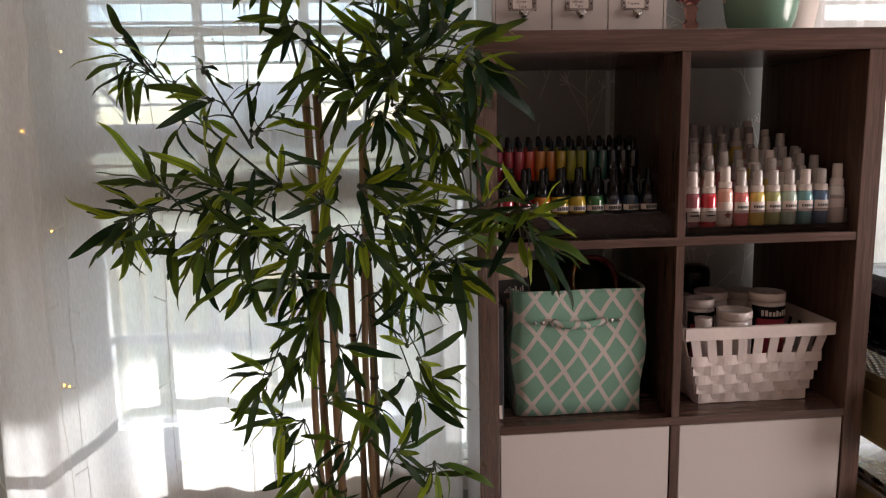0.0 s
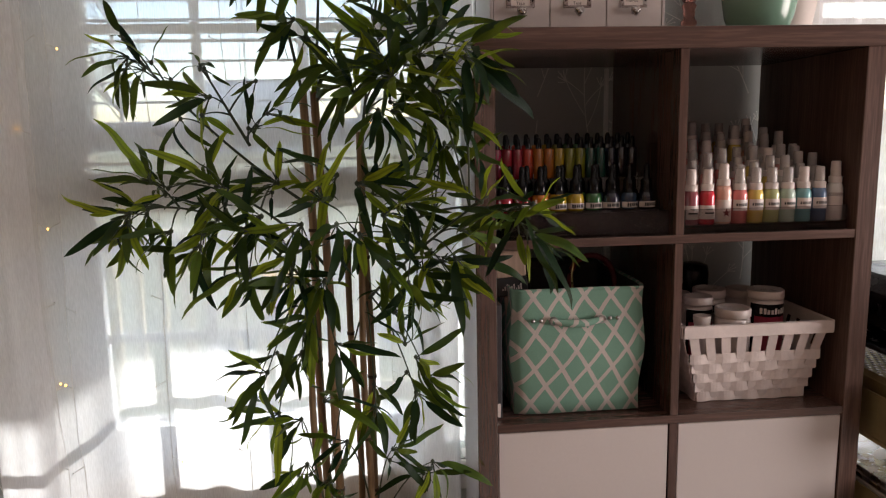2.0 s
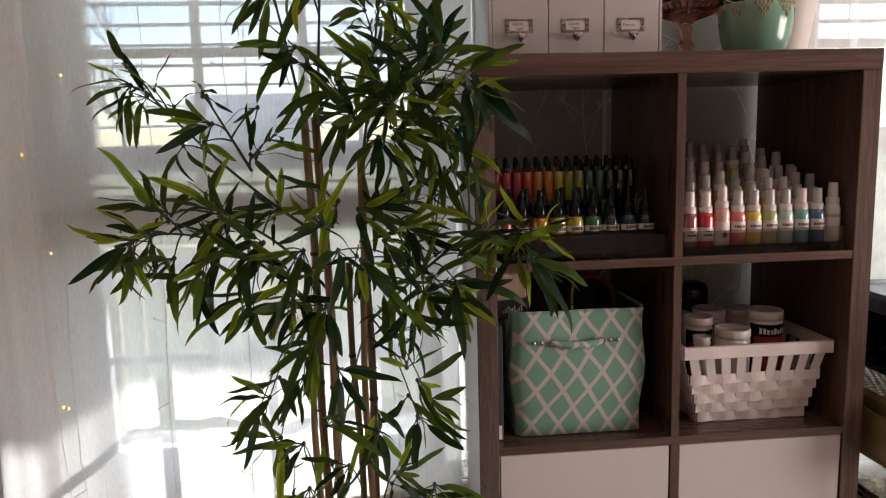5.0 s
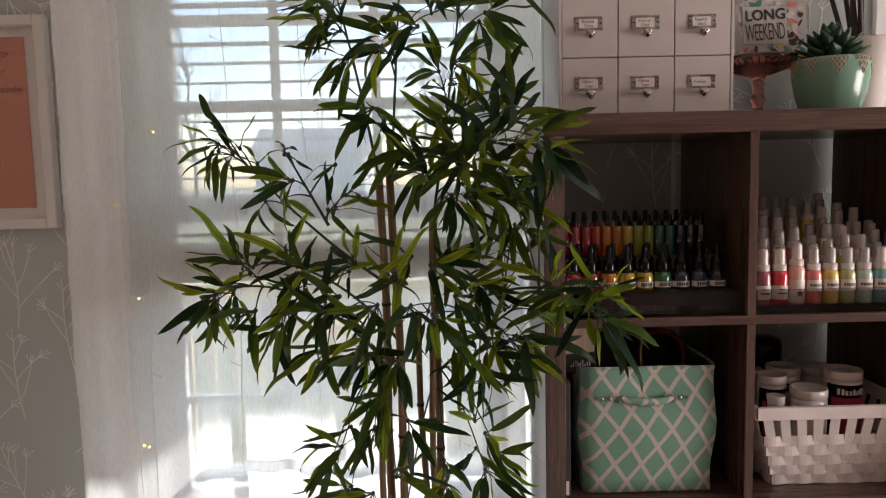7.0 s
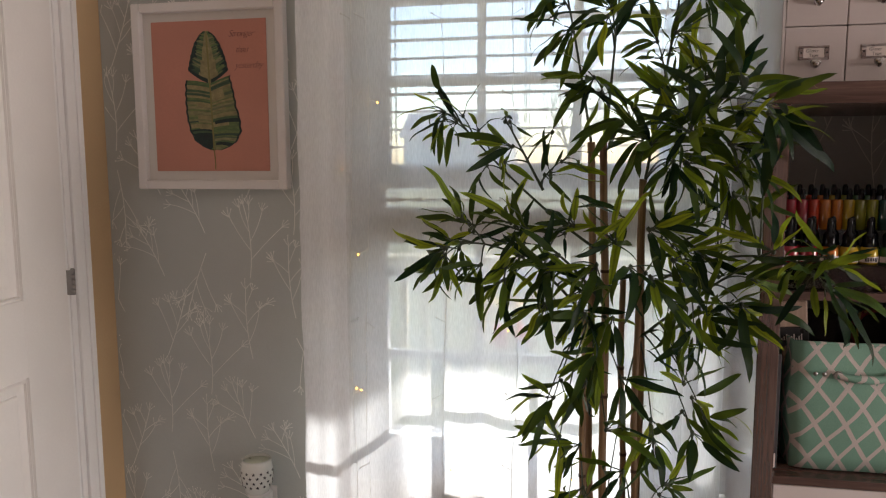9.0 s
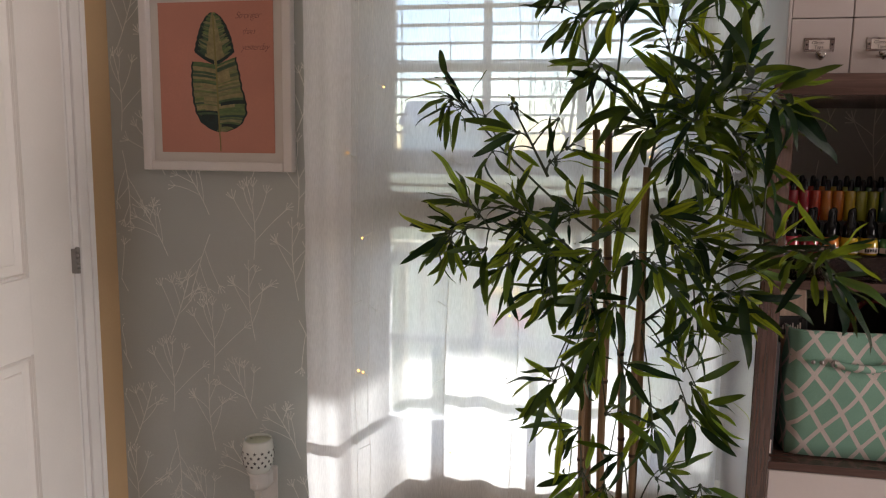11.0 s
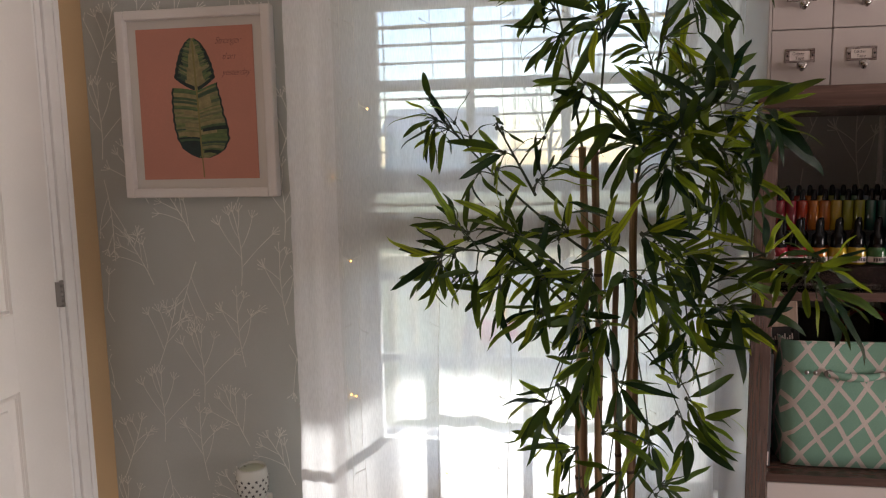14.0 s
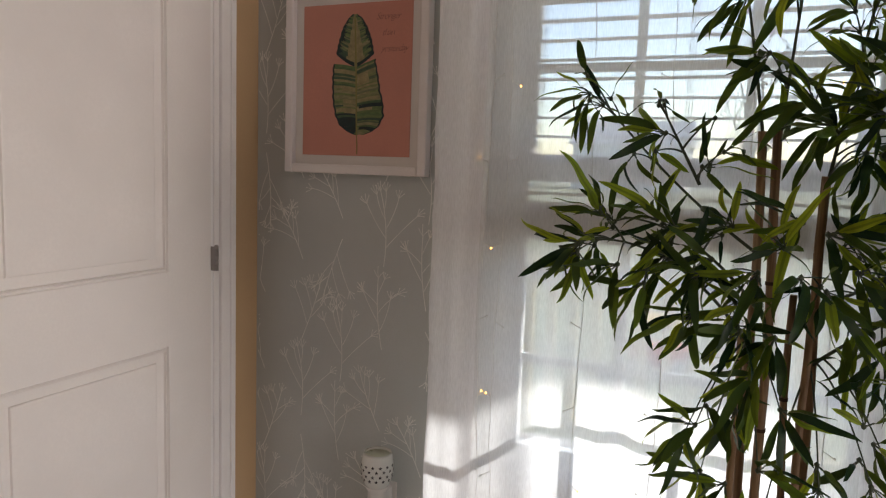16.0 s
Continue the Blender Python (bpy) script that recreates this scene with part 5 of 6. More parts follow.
def band(r, z0, z1, at, a0, a1, n=10):
    """Part of a sleeve that wraps a bottle, between two angles from the front."""
    bm = bmesh.new()
    rows = []
    for k in range(n + 1):
        a = radians(a0 + (a1 - a0) * k / n)
        rows.append([bm.verts.new((at[0] + r * math.sin(a), at[1] - r * math.cos(a), at[2] + z)) for z in (z0, z1)])
    for ra, rb in zip(rows, rows[1:]):
        f = bm.faces.new((ra[0], rb[0], rb[1], ra[1]))
        f.smooth = True
    return bm


def ink_bottle(at, mat, label):
    b = thing("ink_bottle", at, label, "ink bottle", "dropper ink bottles in the tray")
    part("glass", lathe([(0, 0), (0.0150, 0), (0.0165, 0.003), (0.0165, 0.022), (0.0150, 0.029), (0.0115, 0.034), (0.009, 0.036), (0.009, 0.040), (0, 0.040)], at, 16), mat, b)
    lb = part("label", band(0.0168, 0.004, 0.0145, at, -80, 80), M_LABEL, b, "white paper label")
    bm = bmesh.new()
    for a in (-34, -20, -5, 9, 24, 36):
        bm2 = band(0.0170, 0.0055 + 0.0010 * (a % 2), 0.0125, at, a - 6, a + 5, 2)
        me = bpy.data.meshes.new("tmp")
        bm2.to_mesh(me)
        bm2.free()
        bm.from_mesh(me)
        bpy.data.meshes.remove(me)
    part("print", bm, M_DARKINK, lb)
    part("cap", lathe([(0.0136, 0.0318), (0.0118, 0.037), (0.0112, 0.040), (0.0112, 0.053), (0.009, 0.057), (0.0058, 0.060), (0.0054, 0.078), (0.0042, 0.084), (0, 0.086)], at, 12), M_BLACK, b, "black dropper cap")
    return b


def ink_tube(at, mat, label):
    b = thing("ink_tube", at, label, "ink tube", "tall refill tubes behind the ink bottles")
    part("tube", lathe([(0, 0), (0.0098, 0), (0.0102, 0.002), (0.0102, 0.057), (0.0085, 0.059), (0, 0.059)], at, 14), mat, b)
    part("cap", lathe([(0.0056, 0.0585), (0.0056, 0.065), (0.0048, 0.077), (0.003, 0.0805), (0, 0.081)], at, 10), M_BLACK, b, "black pointed cap")
    return b


def hue(x):
    """The rainbow in which the inks are set out: reds, oranges, yellows, greens, blues, near black."""
    table = ((0.28, 0.012, 0.05), (0.40, 0.02, 0.04), (0.62, 0.05, 0.015), (0.70, 0.22, 0.02), (0.66, 0.46, 0.03), (0.34, 0.36, 0.03), (0.05, 0.20, 0.06), (0.02, 0.12, 0.10), (0.03, 0.07, 0.14), (0.02, 0.025, 0.06), (0.025, 0.02, 0.03))
    q = x * (len(table) - 1)
    i = min(len(table) - 2, int(q))
    return tuple(0.62 * (a + (b - a) * (q - i)) for a, b in zip(table[i], table[i + 1]))


NAMES = ("dark red", "red", "orange red", "orange", "yellow", "lime", "green", "teal", "blue", "navy", "black")
INKS = [liquid("ink_liquid", hue(k / 10)) for k in range(11)]
FRONT = (1, 1, 3, 4, 4, 6, 9, 8, 9)
rnd = random.Random(12)
for k, c in enumerate(FRONT):
    b = ink_bottle((0.241 + k * 0.0345, 1.372 + rnd.uniform(-0.002, 0.002), Z1 + 0.0440), INKS[c], f"small {NAMES[c]} ink bottle with a black dropper cap")
    b.rotation_euler = (0, 0, rnd.uniform(-0.3, 0.3))
SECOND = (1, 2, 3, 5, 6, 8, 9, 10)
for k, c in enumerate(SECOND):
    ink_bottle((0.258 + k * 0.0345, 1.409 + rnd.uniform(-0.002, 0.002), Z1 + 0.0440), INKS[c], f"small {NAMES[c]} ink bottle with a black dropper cap")
for k in range(14):
    c = (0, 1, 1, 2, 3, 3, 4, 5, 5, 7, 7, 9, 10, 10)[k]
    ink_tube((0.240 + k * 0.0212, 1.451, Z1 + 0.1010), INKS[c], f"tall {NAMES[c]} ink tube with a black pointed cap")
for k in range(14):
    c = (1, 0, 2, 2, 3, 4, 5, 6, 6, 8, 9, 10, 9, 10)[k]
    ink_tube((0.245 + k * 0.0212, 1.492, Z1 + 0.1080), INKS[c], f"tall {NAMES[c]} ink tube with a black pointed cap")


# ---- shelf contents: spray bottles ----
def spray_bottle(at, mat, words_, clear_cap, style=0, tall=1.0):
    b = thing("spray_bottle", at, words_, "spray bottle", "spray bottles on the stepped riser")
    r = 0.0150
    part("bottle", lathe([(0, 0), (r - 0.001, 0), (r, 0.0015), (r, 0.054 * tall), (r - 0.002, 0.060 * tall), (0.0105, 0.064 * tall), (0, 0.064 * tall)], at, 16), mat, b)
    if style == 1:
        lb = part("label", band(r + 0.0003, 0.010, 0.036, at, -80, 80), M_LABEL, b, "white paper label")
        part("print", band(r + 0.0006, 0.020, 0.023, at, -35, 35, 6), M_DARKINK, lb)
        part("print", band(r + 0.0006, 0.028, 0.030, at, -25, 25, 6), M_DARKINK, lb)
    elif style == 2:
        lb = part("label", band(r + 0.0003, 0.004, 0.046, at, -85, 85), M_LABEL, b, "white paper label")
        bm = bmesh.new()
        star(bm, 0.0085, Vector(at) + Vector((0, -r - 0.0007, 0.021)), pose(0, 0, 0))
        part("star", bm, M_RUST, lb, "dark red printed star")
    elif style == 3:
        lb = part("label", band(r + 0.0003, 0.024, 0.045, at, -68, 68), M_LABEL, b, "white paper label")
        for a in (-38, -22, -8, 6, 20, 34):
            part("print", band(r + 0.0006, 0.033, 0.038, at, a - 5, a + 5, 2), M_DARKINK, lb)
    elif style == 4:
        lb = part("label", band(r + 0.0003, 0.003, 0.054, at, -88, 88), M_LABEL, b, "white wrap label with black stripes")
        for k in range(-5, 6):
            bm = bmesh.new()
            pts = [(radians(k * 14 - 6), 0.0465), (radians(k * 14), 0.0465), (radians(k * 14 + 9), 0.0535), (radians(k * 14 + 3), 0.0535)]
            bm.faces.new([bm.verts.new((at[0] + (r + 0.0007) * math.sin(a), at[1] - (r + 0.0007) * math.cos(a), at[2] + z)) for a, z in pts])
            part("stripe", bm, M_DARKINK, lb)
    z = 0.064 * tall
    part("collar", lathe([(0.0122, z - 0.001), (0.0122, z + 0.010), (0.0096, z + 0.0112), (0.0072, z + 0.012), (0.0064, z + 0.030), (0, z + 0.031)], at, 14), M_WHITE, b, "white screw collar")
    part("cap", lathe([(0.0094, z + 0.0095), (0.0093, z + 0.022), (0.0086, z + 0.037), (0.0078, z + 0.0395), (0, z + 0.040)], at, 14), M_SHELL if clear_cap else M_WHITE, b, "clear pump cap" if clear_cap else "white pump cap")
    return b


M_RUST = surface("dark_red_print", (0.16, 0.025, 0.03), 0.6, 0.1, 30, 300, 0.03)
TINTS = {"burgundy": (0.30, 0.08, 0.10), "red": (0.58, 0.03, 0.05), "peach": (0.72, 0.42, 0.34), "coral": (0.70, 0.20, 0.19), "yellow": (0.72, 0.53, 0.13),
         "olive": (0.43, 0.45, 0.20), "pale green": (0.44, 0.56, 0.47), "teal": (0.17, 0.38, 0.40), "navy": (0.09, 0.15, 0.26), "white": (0.68, 0.66, 0.63), "pink": (0.72, 0.35, 0.33), "cream": (0.68, 0.62, 0.48)}
FLUID = {k: liquid("spray_liquid", c) for k, c in TINTS.items()}
FIRST = (("burgundy", 1), ("red", 1), ("peach", 2), ("coral", 3), ("yellow", 3), ("olive", 3), ("pale green", 3), ("teal", 3), ("navy", 3), ("white", 4))
rnd = random.Random(31)
for k, (c, st) in enumerate(FIRST):
    spray_bottle((0.5925 + k * 0.0318, SPRAY_ROWS[0][0], Z1 + 0.0041 + 0.010), FLUID[c], f"{c} craft spray bottle with a pale pump cap", k not in (0, 1, 2, 7, 9), st, 1.14 if st in (2, 4) else 1.0)
BACKS = ("pink", "peach", "pink", "coral", "cream", "yellow", "cream", "pale green", "white", "teal")
for j, (y, h) in enumerate(SPRAY_ROWS[1:]):
    for k in range(9 if j % 2 == 0 else 10):
        if j > 3 and k > 7 or rnd.random() < 0.06:
            continue
        c = BACKS[k] if rnd.random() < 0.6 else rnd.choice(("white", "pink", "peach", "cream"))
        spray_bottle((0.5945 + (0.0157 if j % 2 == 0 else 0) + k * 0.0313 + rnd.uniform(-0.0007, 0.0007), y + rnd.uniform(-0.002, 0.002), Z1 + 0.0041 + h), FLUID[c], f"{c} craft spray bottle with a pale pump cap",
                     rnd.random() < 0.85, rnd.choice((0, 0, 1)), rnd.choice((1.0, 1.12, 0.86, 0.94, 1.2, 0.78)))

# ---- fabric bin ----
m, nt, bsdf = material("mint_lattice_canvas")
tc = nt.nodes.new("ShaderNodeTexCoord")
sp = nt.nodes.new("ShaderNodeSeparateXYZ")
nt.links.new(tc.outputs["Object"], sp.inputs[0])


def calc(op, a, b=None):
    n = nt.nodes.new("ShaderNodeMath")
    n.operation = op
    for s, v in zip(n.inputs, (a, b)):
        if v is None:
            continue
        if hasattr(v, "links"):
            nt.links.new(v, s)
        else:
            s.default_value = v
    return n.outputs[0]


u = calc("DIVIDE", calc("ADD", sp.outputs["X"], sp.outputs["Y"]), 0.0505)
v = calc("DIVIDE", calc("ADD", sp.outputs["Z"], 0.012), 0.0705)
lines = []
for w in (calc("ADD", u, v), calc("SUBTRACT", u, v)):
    d = calc("ABSOLUTE", calc("SUBTRACT", calc("FRACT", calc("ADD", w, 20.0)), 0.5))
    lines.append(calc("GREATER_THAN", d, 0.405))
lat = calc("MAXIMUM", lines[0], lines[1])
weave = noisy(nt, tc.outputs["Object"], 700.0, 2.0, 0.3, 0.7)
soil = noisy(nt, tc.outputs["Object"], 9.0, 3.0, 0.3, 0.7)
green = mixed(nt, soil, (0.15, 0.295, 0.225), (0.19, 0.355, 0.27))
white = mixed(nt, soil, (0.47, 0.41, 0.385), (0.56, 0.50, 0.47))
colr = mixed(nt, lat, green, white)
nt.links.new(mixed(nt, weave, mixed(nt, 0.18, colr, (0, 0, 0)), colr), bsdf.inputs["Base Color"])
bsdf.inputs["Roughness"].default_value = 0.85
bumped(nt, bsdf, weave, 0.3, 0.0005)
M_LATTICE = m
M_LINING = surface("dark_lining", (0.05, 0.06, 0.055), 0.9, 0.2, 20, 200, 0.2)

Z2 = 0.7405
BX0, BX1, BY0, BY1, BH = 0.247, 0.512, 1.338, 1.615, 0.247
bin_ = thing("fabric_bin", ((BX0 + BX1) / 2, (BY0 + BY1) / 2, Z2), "mint green fabric bin with a white lattice pattern", "storage bin")


def bin_wall(inset, z0, z1, rows=9, n=14, out=1.0):
    """Walls of a soft bin: rounded corners, sides that bulge and sag a little."""
    bm = bmesh.new()
    rings = []
    for j in range(rows + 1):
        q = j / rows
        z = z0 + (z1 - z0) * q
        ring = []
        shrink = inset + 0.007 * (1 - q) ** 2 * out + 0.004 * math.sin(q * 9)
        x0, x1, y0, y1 = BX0 + shrink, BX1 - shrink * 0.6, BY0 + shrink * 0.7, BY1 - shrink
        corners = ((x0, y0), (x1, y0), (x1, y1), (x0, y1))
        for c in range(4):
            (ax, ay), (bx, by) = corners[c], corners[(c + 1) % 4]
            for i in range(n):
                s = i / n
                px, py = ax + (bx - ax) * s, ay + (by - ay) * s
                bul = 0.006 * math.sin(math.pi * s) * math.sin(math.pi * min(1, q * 1.05)) + 0.0025 * noise.noise(Vector((px * 14, py * 14, z * 12)))
                soft = 0.007 * (max(0, 1 - s * n / 1.5) ** 2 + max(0, 1 - (1 - s) * n / 1.5) ** 2)
                nx, ny = ((0, -1), (1, 0), (0, 1), (-1, 0))[c]
                ring.append(bm.verts.new((px + nx * (bul - soft), py + ny * (bul - soft), z + (0.003 * noise.noise(Vector((px * 9, py * 9, 2))) if q == 1 else 0))))
        rings.append(ring)
    for ra, rb in zip(rings, rings[1:]):
        for i in range(len(ra)):
            f = bm.faces.new((ra[i], ra[(i + 1) % len(ra)], rb[(i + 1) % len(ra)], rb[i]))
            f.smooth = True
    return bm, rings


bm, rings = bin_wall(0.0, Z2 + 0.002, Z2 + BH)
bm.faces.new(rings[0][::-1])
part("body", bm, M_LATTICE, bin_)
bm, rings = bin_wall(0.005, Z2 + 0.006, Z2 + BH - 0.001)
bm.faces.new(rings[0])
part("lining", bm, M_LINING, bin_)
bm, rings = bin_wall(0.0024, Z2 + BH - 0.014, Z2 + BH)
rim = [tuple(v.co) for v in rings[-1]]
bm.free()
part("rim", tube([(x, y, z + 0.0005) for x, y, z in rim], 0.0032, 6, closed=True), M_LATTICE, bin_)
hz = 0.930
for x in (0.327, 0.421):
    ring = [(x + 0.0075 * math.cos(2 * math.pi * i / 18), BY0 - 0.0062, hz + 0.0075 * math.sin(2 * math.pi * i / 18)) for i in range(18)]
    part("grommet", tube(ring, 0.0014, 6, closed=True), M_STEEL, bin_, "steel ring")
for x in (0.288, 0.303, 0.437, 0.452):
    r = lathe([(0.0042, 0), (0.0036, 0.002), (0, 0.003)], (0, 0, 0), 12)
    bmesh.ops.transform(r, matrix=pose(x, BY0 - 0.0045, hz + 0.001, 90, 0, 0), verts=r.verts)
    part("rivet", r, M_STEEL, bin_, "steel rivet")
bm = bmesh.new()
rows = []
for i in range(13):
    q = i / 12
    x = 0.325 + 0.098 * q
    y = BY0 - 0.0065 - 0.004 * math.sin(math.pi * q)
    z = hz - 0.006 * math.sin(math.pi * q)
    hw = 0.0055 + 0.002 * math.sin(math.pi * q)
    rows.append([bm.verts.new((x, y, z - hw)), bm.verts.new((x, y - 0.003, z)), bm.verts.new((x, y, z + hw)), bm.verts.new((x, y + 0.003, z + hw)), bm.verts.new((x, y + 0.003, z - hw))])
for ra, rb in zip(rows, rows[1:]):
    for i in range(5):
        bm.faces.new((ra[i], rb[i], rb[(i + 1) % 5], ra[(i + 1) % 5])).smooth = True
part("handle", bm, M_LATTICE, bin_, "soft strap handle of the same fabric")

# what stands in the bin
M_BRISTLE = surface("pale_bristles", (0.50, 0.36, 0.27), 0.8, 0.25, 30, 500, 0.5, stretch=(4, 4, 0.3))
M_FERRULE = surface("black_ferrule", (0.03, 0.03, 0.03), 0.35, 0.2, 30, 200, 0.05)
M_REDPL = surface("red_plastic_handle", (0.20, 0.012, 0.02), 0.3, 0.1, 20, 200, 0.04)
M_GOLD = surface("brass_wire", (0.62, 0.46, 0.20), 0.3, 0.1, 30, 200, 0.05, 1.0)
M_DARKCLOTH = surface("charcoal_felt", (0.035, 0.033, 0.036), 0.9, 0.3, 20, 200, 0.4)
br = thing("wide_paint_brush", (0.262, 1.40, Z2 + 0.015), "wide flat paint brush with pale bristles, head up", "paint brush")
bm = bmesh.new()
tilt = pose(0.262, 1.40, Z2 + 0.21, 0, -4, 0)
block(bm, (-0.030, -0.008, 0.055), (0.030, 0.008, 0.108), 0.003, 0, tilt)
part("bristles", bm, M_BRISTLE, br)
bm = bmesh.new()
block(bm, (-0.031, -0.009, 0.018), (0.031, 0.009, 0.055), 0.002, 0, tilt)
part("ferrule", bm, M_FERRULE, br)
bm = bmesh.new()
block(bm, (-0.016, -0.007, -0.18), (0.016, 0.007, 0.018), 0.004, 0, tilt)
part("handle", bm, M_BRISTLE, br)
bm = bmesh.new()
for k in range(9):
    block(bm, (-0.02 + 0.0045 * k, -0.0097, 0.03), (-0.0175 + 0.0045 * k, -0.0092, 0.034 + 0.004 * (k % 3)), 0, 0, tilt)
part("print", bm, M_LABEL, br)
hook = tube([(0.392, 1.43, Z2 + 0.15), (0.389, 1.43, 1.000), (0.392, 1.43, 1.030), (0.398, 1.43, 1.037), (0.402, 1.43, 1.032)], 0.0022, 8)
solid("brass_hook_tool", hook, M_GOLD, "thin brass hook standing in the bin", "hook", smooth=True)
loop = [(0.452 + 0.048 * math.cos(2 * math.pi * i / 28), 1.50 + 0.01 * math.sin(2 * math.pi * i / 28), 0.972 + 0.050 * math.sin(2 * math.pi * i / 28)) for i in range(28)]
bm = tube(loop, 0.0065, 8, closed=True)
tube([(0.452, 1.50, 0.937), (0.452, 1.50, Z2 + 0.01)], 0.008, 8, bm)
solid("red_handled_tool", bm, M_REDPL, "tool with a dark red ring handle in the bin", "tool", smooth=True)
bm = boxed((0.300, 1.46, Z2 + 0.012), (0.372, 1.53, 1.020), 0.012)
solid("dark_pouch", bm, M_DARKCLOTH, "charcoal pouch standing in the bin", "pouch")
bm = boxed((0.39, 1.53, Z2 + 0.012), (0.485, 1.58, 1.012), 0.014)
solid("dark_box", bm, M_DARKCLOTH, "black box standing in the bin", "box")
bk = thing("dark_folder", (0.226, 1.47, Z2), "thin dark folder standing beside the fabric bin", "folder")
part("cover", boxed((0.2165, 1.335, Z2), (0.2285, 1.60, 0.965), 0.0015), M_DARKCLOTH, bk)
part("pages", boxed((0.2187, 1.3335, Z2 + 0.003), (0.2250, 1.3348, Z2 + 0.030)), M_LABEL, bk)

# ---- white woven basket with jars ----
M_CHIP = surface("white_painted_chipwood", (0.64, 0.555, 0.525), 0.6, 0.10, 18, 120, 0.35, each=0.08)
wb = thing("woven_basket", (0.737, 1.43, Z2), "white painted chipwood basket, woven, with an open band", "basket")
WT, WB = (0.584, 0.889, 1.334, 1.585), (0.632, 0.852, 1.368, 1.560)
WZ0, WZ1 = Z2, 0.905


def basket_corner(q):
    return [a + (b - a) * q for a, b in zip(WB, WT)]


def strip(bm, pts, w, t):
    """A flat lath along points, each with the way that faces outward."""
    rows = []
    for p, up, out in pts:
        p, up, out = Vector(p), Vector(up), Vector(out)
        rows.append([bm.verts.new(p + up * s * w / 2 + out * o) for s, o in ((-1, 0), (1, 0), (1, t), (-1, t))])
    for ra, rb in zip(rows, rows[1:]):
        for i in range(4):
            bm.faces.new((ra[i], ra[(i + 1) % 4], rb[(i + 1) % 4], rb[i]))
    for r in (rows[0], rows[-1][::-1]):
        bm.faces.new(r)
    bmesh.ops.recalc_face_normals(bm, faces=bm.faces)
    return bm


def wall_point(side, s, q, off=0.0):
    x0, x1, y0, y1 = basket_corner(q)
    z = WZ0 + (WZ1 - WZ0) * q
    a, b = (((x0, y0), (x1, y0)), ((x1, y0), (x1, y1)), ((x1, y1), (x0, y1)), ((x0, y1), (x0, y0)))[side]
    nx, ny = ((0, -1), (1, 0), (0, 1), (-1, 0))[side]
    return (a[0] + (b[0] - a[0]) * s + nx * off, a[1] + (b[1] - a[1]) * s + ny * off, z)


for side in range(4):
    n = 9 if side % 2 == 0 else 7
    along = ((1, 0, 0), (0, 1, 0), (-1, 0, 0), (0, -1, 0))[side]
    out = ((0, -1, 0), (1, 0, 0), (0, 1, 0), (-1, 0, 0))[side]
    for k in range(n):
        s = (k + 0.5) / n
        pts = [(wall_point(side, s, q), along, out) for q in (0.0, 0.25, 0.5, 0.75, 0.97)]
        part("stave", strip(bmesh.new(), pts, 0.0185 if side % 2 == 0 else 0.019, 0.0022), M_CHIP, wb)
    for j in range(5):
        q = 0.065 + j * 0.128
        pts = []
        m_ = n * 4
        for i in range(m_ + 1):
            s = i / m_
            over = 1 if (int(min(s * n, n - 1e-6)) + j) % 2 == 0 else -1
            pts.append((wall_point(side, s, q + 0.004 * math.sin(7 * s + j), 0.0012 + 0.0018 * over * abs(math.sin(math.pi * s * n)) ** 0.6), (0, 0, 1), out))
        part("weaver", strip(bmesh.new(), pts, 0.0200, 0.0018), M_CHIP, wb)
    pts = [(wall_point(side, s, 0.935, 0.0035), (0, 0, 1), out) for s in (-0.008, 0.25, 0.5, 0.75, 1.008)]
    part("rim", strip(bmesh.new(), pts, 0.024, 0.003), M_CHIP, wb)
    pts = [(wall_point(side, s, 0.935, -0.003), (0, 0, 1), out) for s in (0.01, 0.5, 0.99)]
    part("inner_rim", strip(bmesh.new(), pts, 0.024, 0.0025), M_CHIP, wb)
part("bottom", boxed((WB[0] + 0.004, WB[2] + 0.004, WZ0), (WB[1] - 0.004, WB[3] - 0.004, WZ0 + 0.004)), M_CHIP, wb)
M_JAR = surface("white_jar_plastic", (0.66, 0.585, 0.56), 0.3, 0.04, 20, 200, 0.04)
M_CRIMSON = surface("crimson_label", (0.33, 0.02, 0.05), 0.5, 0.08, 20, 200, 0.03)


def jar(at, r, h, label, style):
    j = thing("paint_medium_jar", at, label, "jar", "white jars in the basket")
    part("pot", lathe([(0, 0), (r * 0.96, 0), (r, 0.003), (r, h - 0.022), (r * 0.9, h - 0.018), (0, h - 0.018)], at, 26), M_JAR, j)
    part("lid", lathe([(r * 1.0, h - 0.0175), (r * 1.03, h - 0.016), (r * 1.03, h - 0.002), (r * 0.99, h), (r * 0.9, h - 0.0005), (r * 0.88, h - 0.002), (0, h - 0.002)], at, 26), M_WHITE, j)
    if style:
        lb = part("label", band(r + 0.0005, h * 0.22, h - 0.026, at, -80, 80, 14), M_BLACK if style > 1 else M_LABEL, j, "black printed label" if style > 1 else "white label with a black band")
        if style == 1:
            part("band", band(r + 0.0009, h - 0.047, h - 0.031, at, -62, 62, 12), M_BLACK, lb)
            for a in (-45, -30, -15, 0, 15, 30, 45):
                part("letter_bar", band(r + 0.0013, h - 0.0445, h - 0.0335, at, a - 5, a + 5, 3), M_LABEL, lb)
        else:
            part("band", band(r + 0.0009, h * 0.36, h - 0.052, at, -62, 62, 12), M_CRIMSON, lb)
            for a in (-40, -28, -17, -5, 6, 17, 28, 40):
                part("letter_bar", band(r + 0.0013, h - 0.046, h - 0.034 - 0.003 * (a % 2), at, a - 4, a + 4, 2), M_LABEL, lb)
    return j


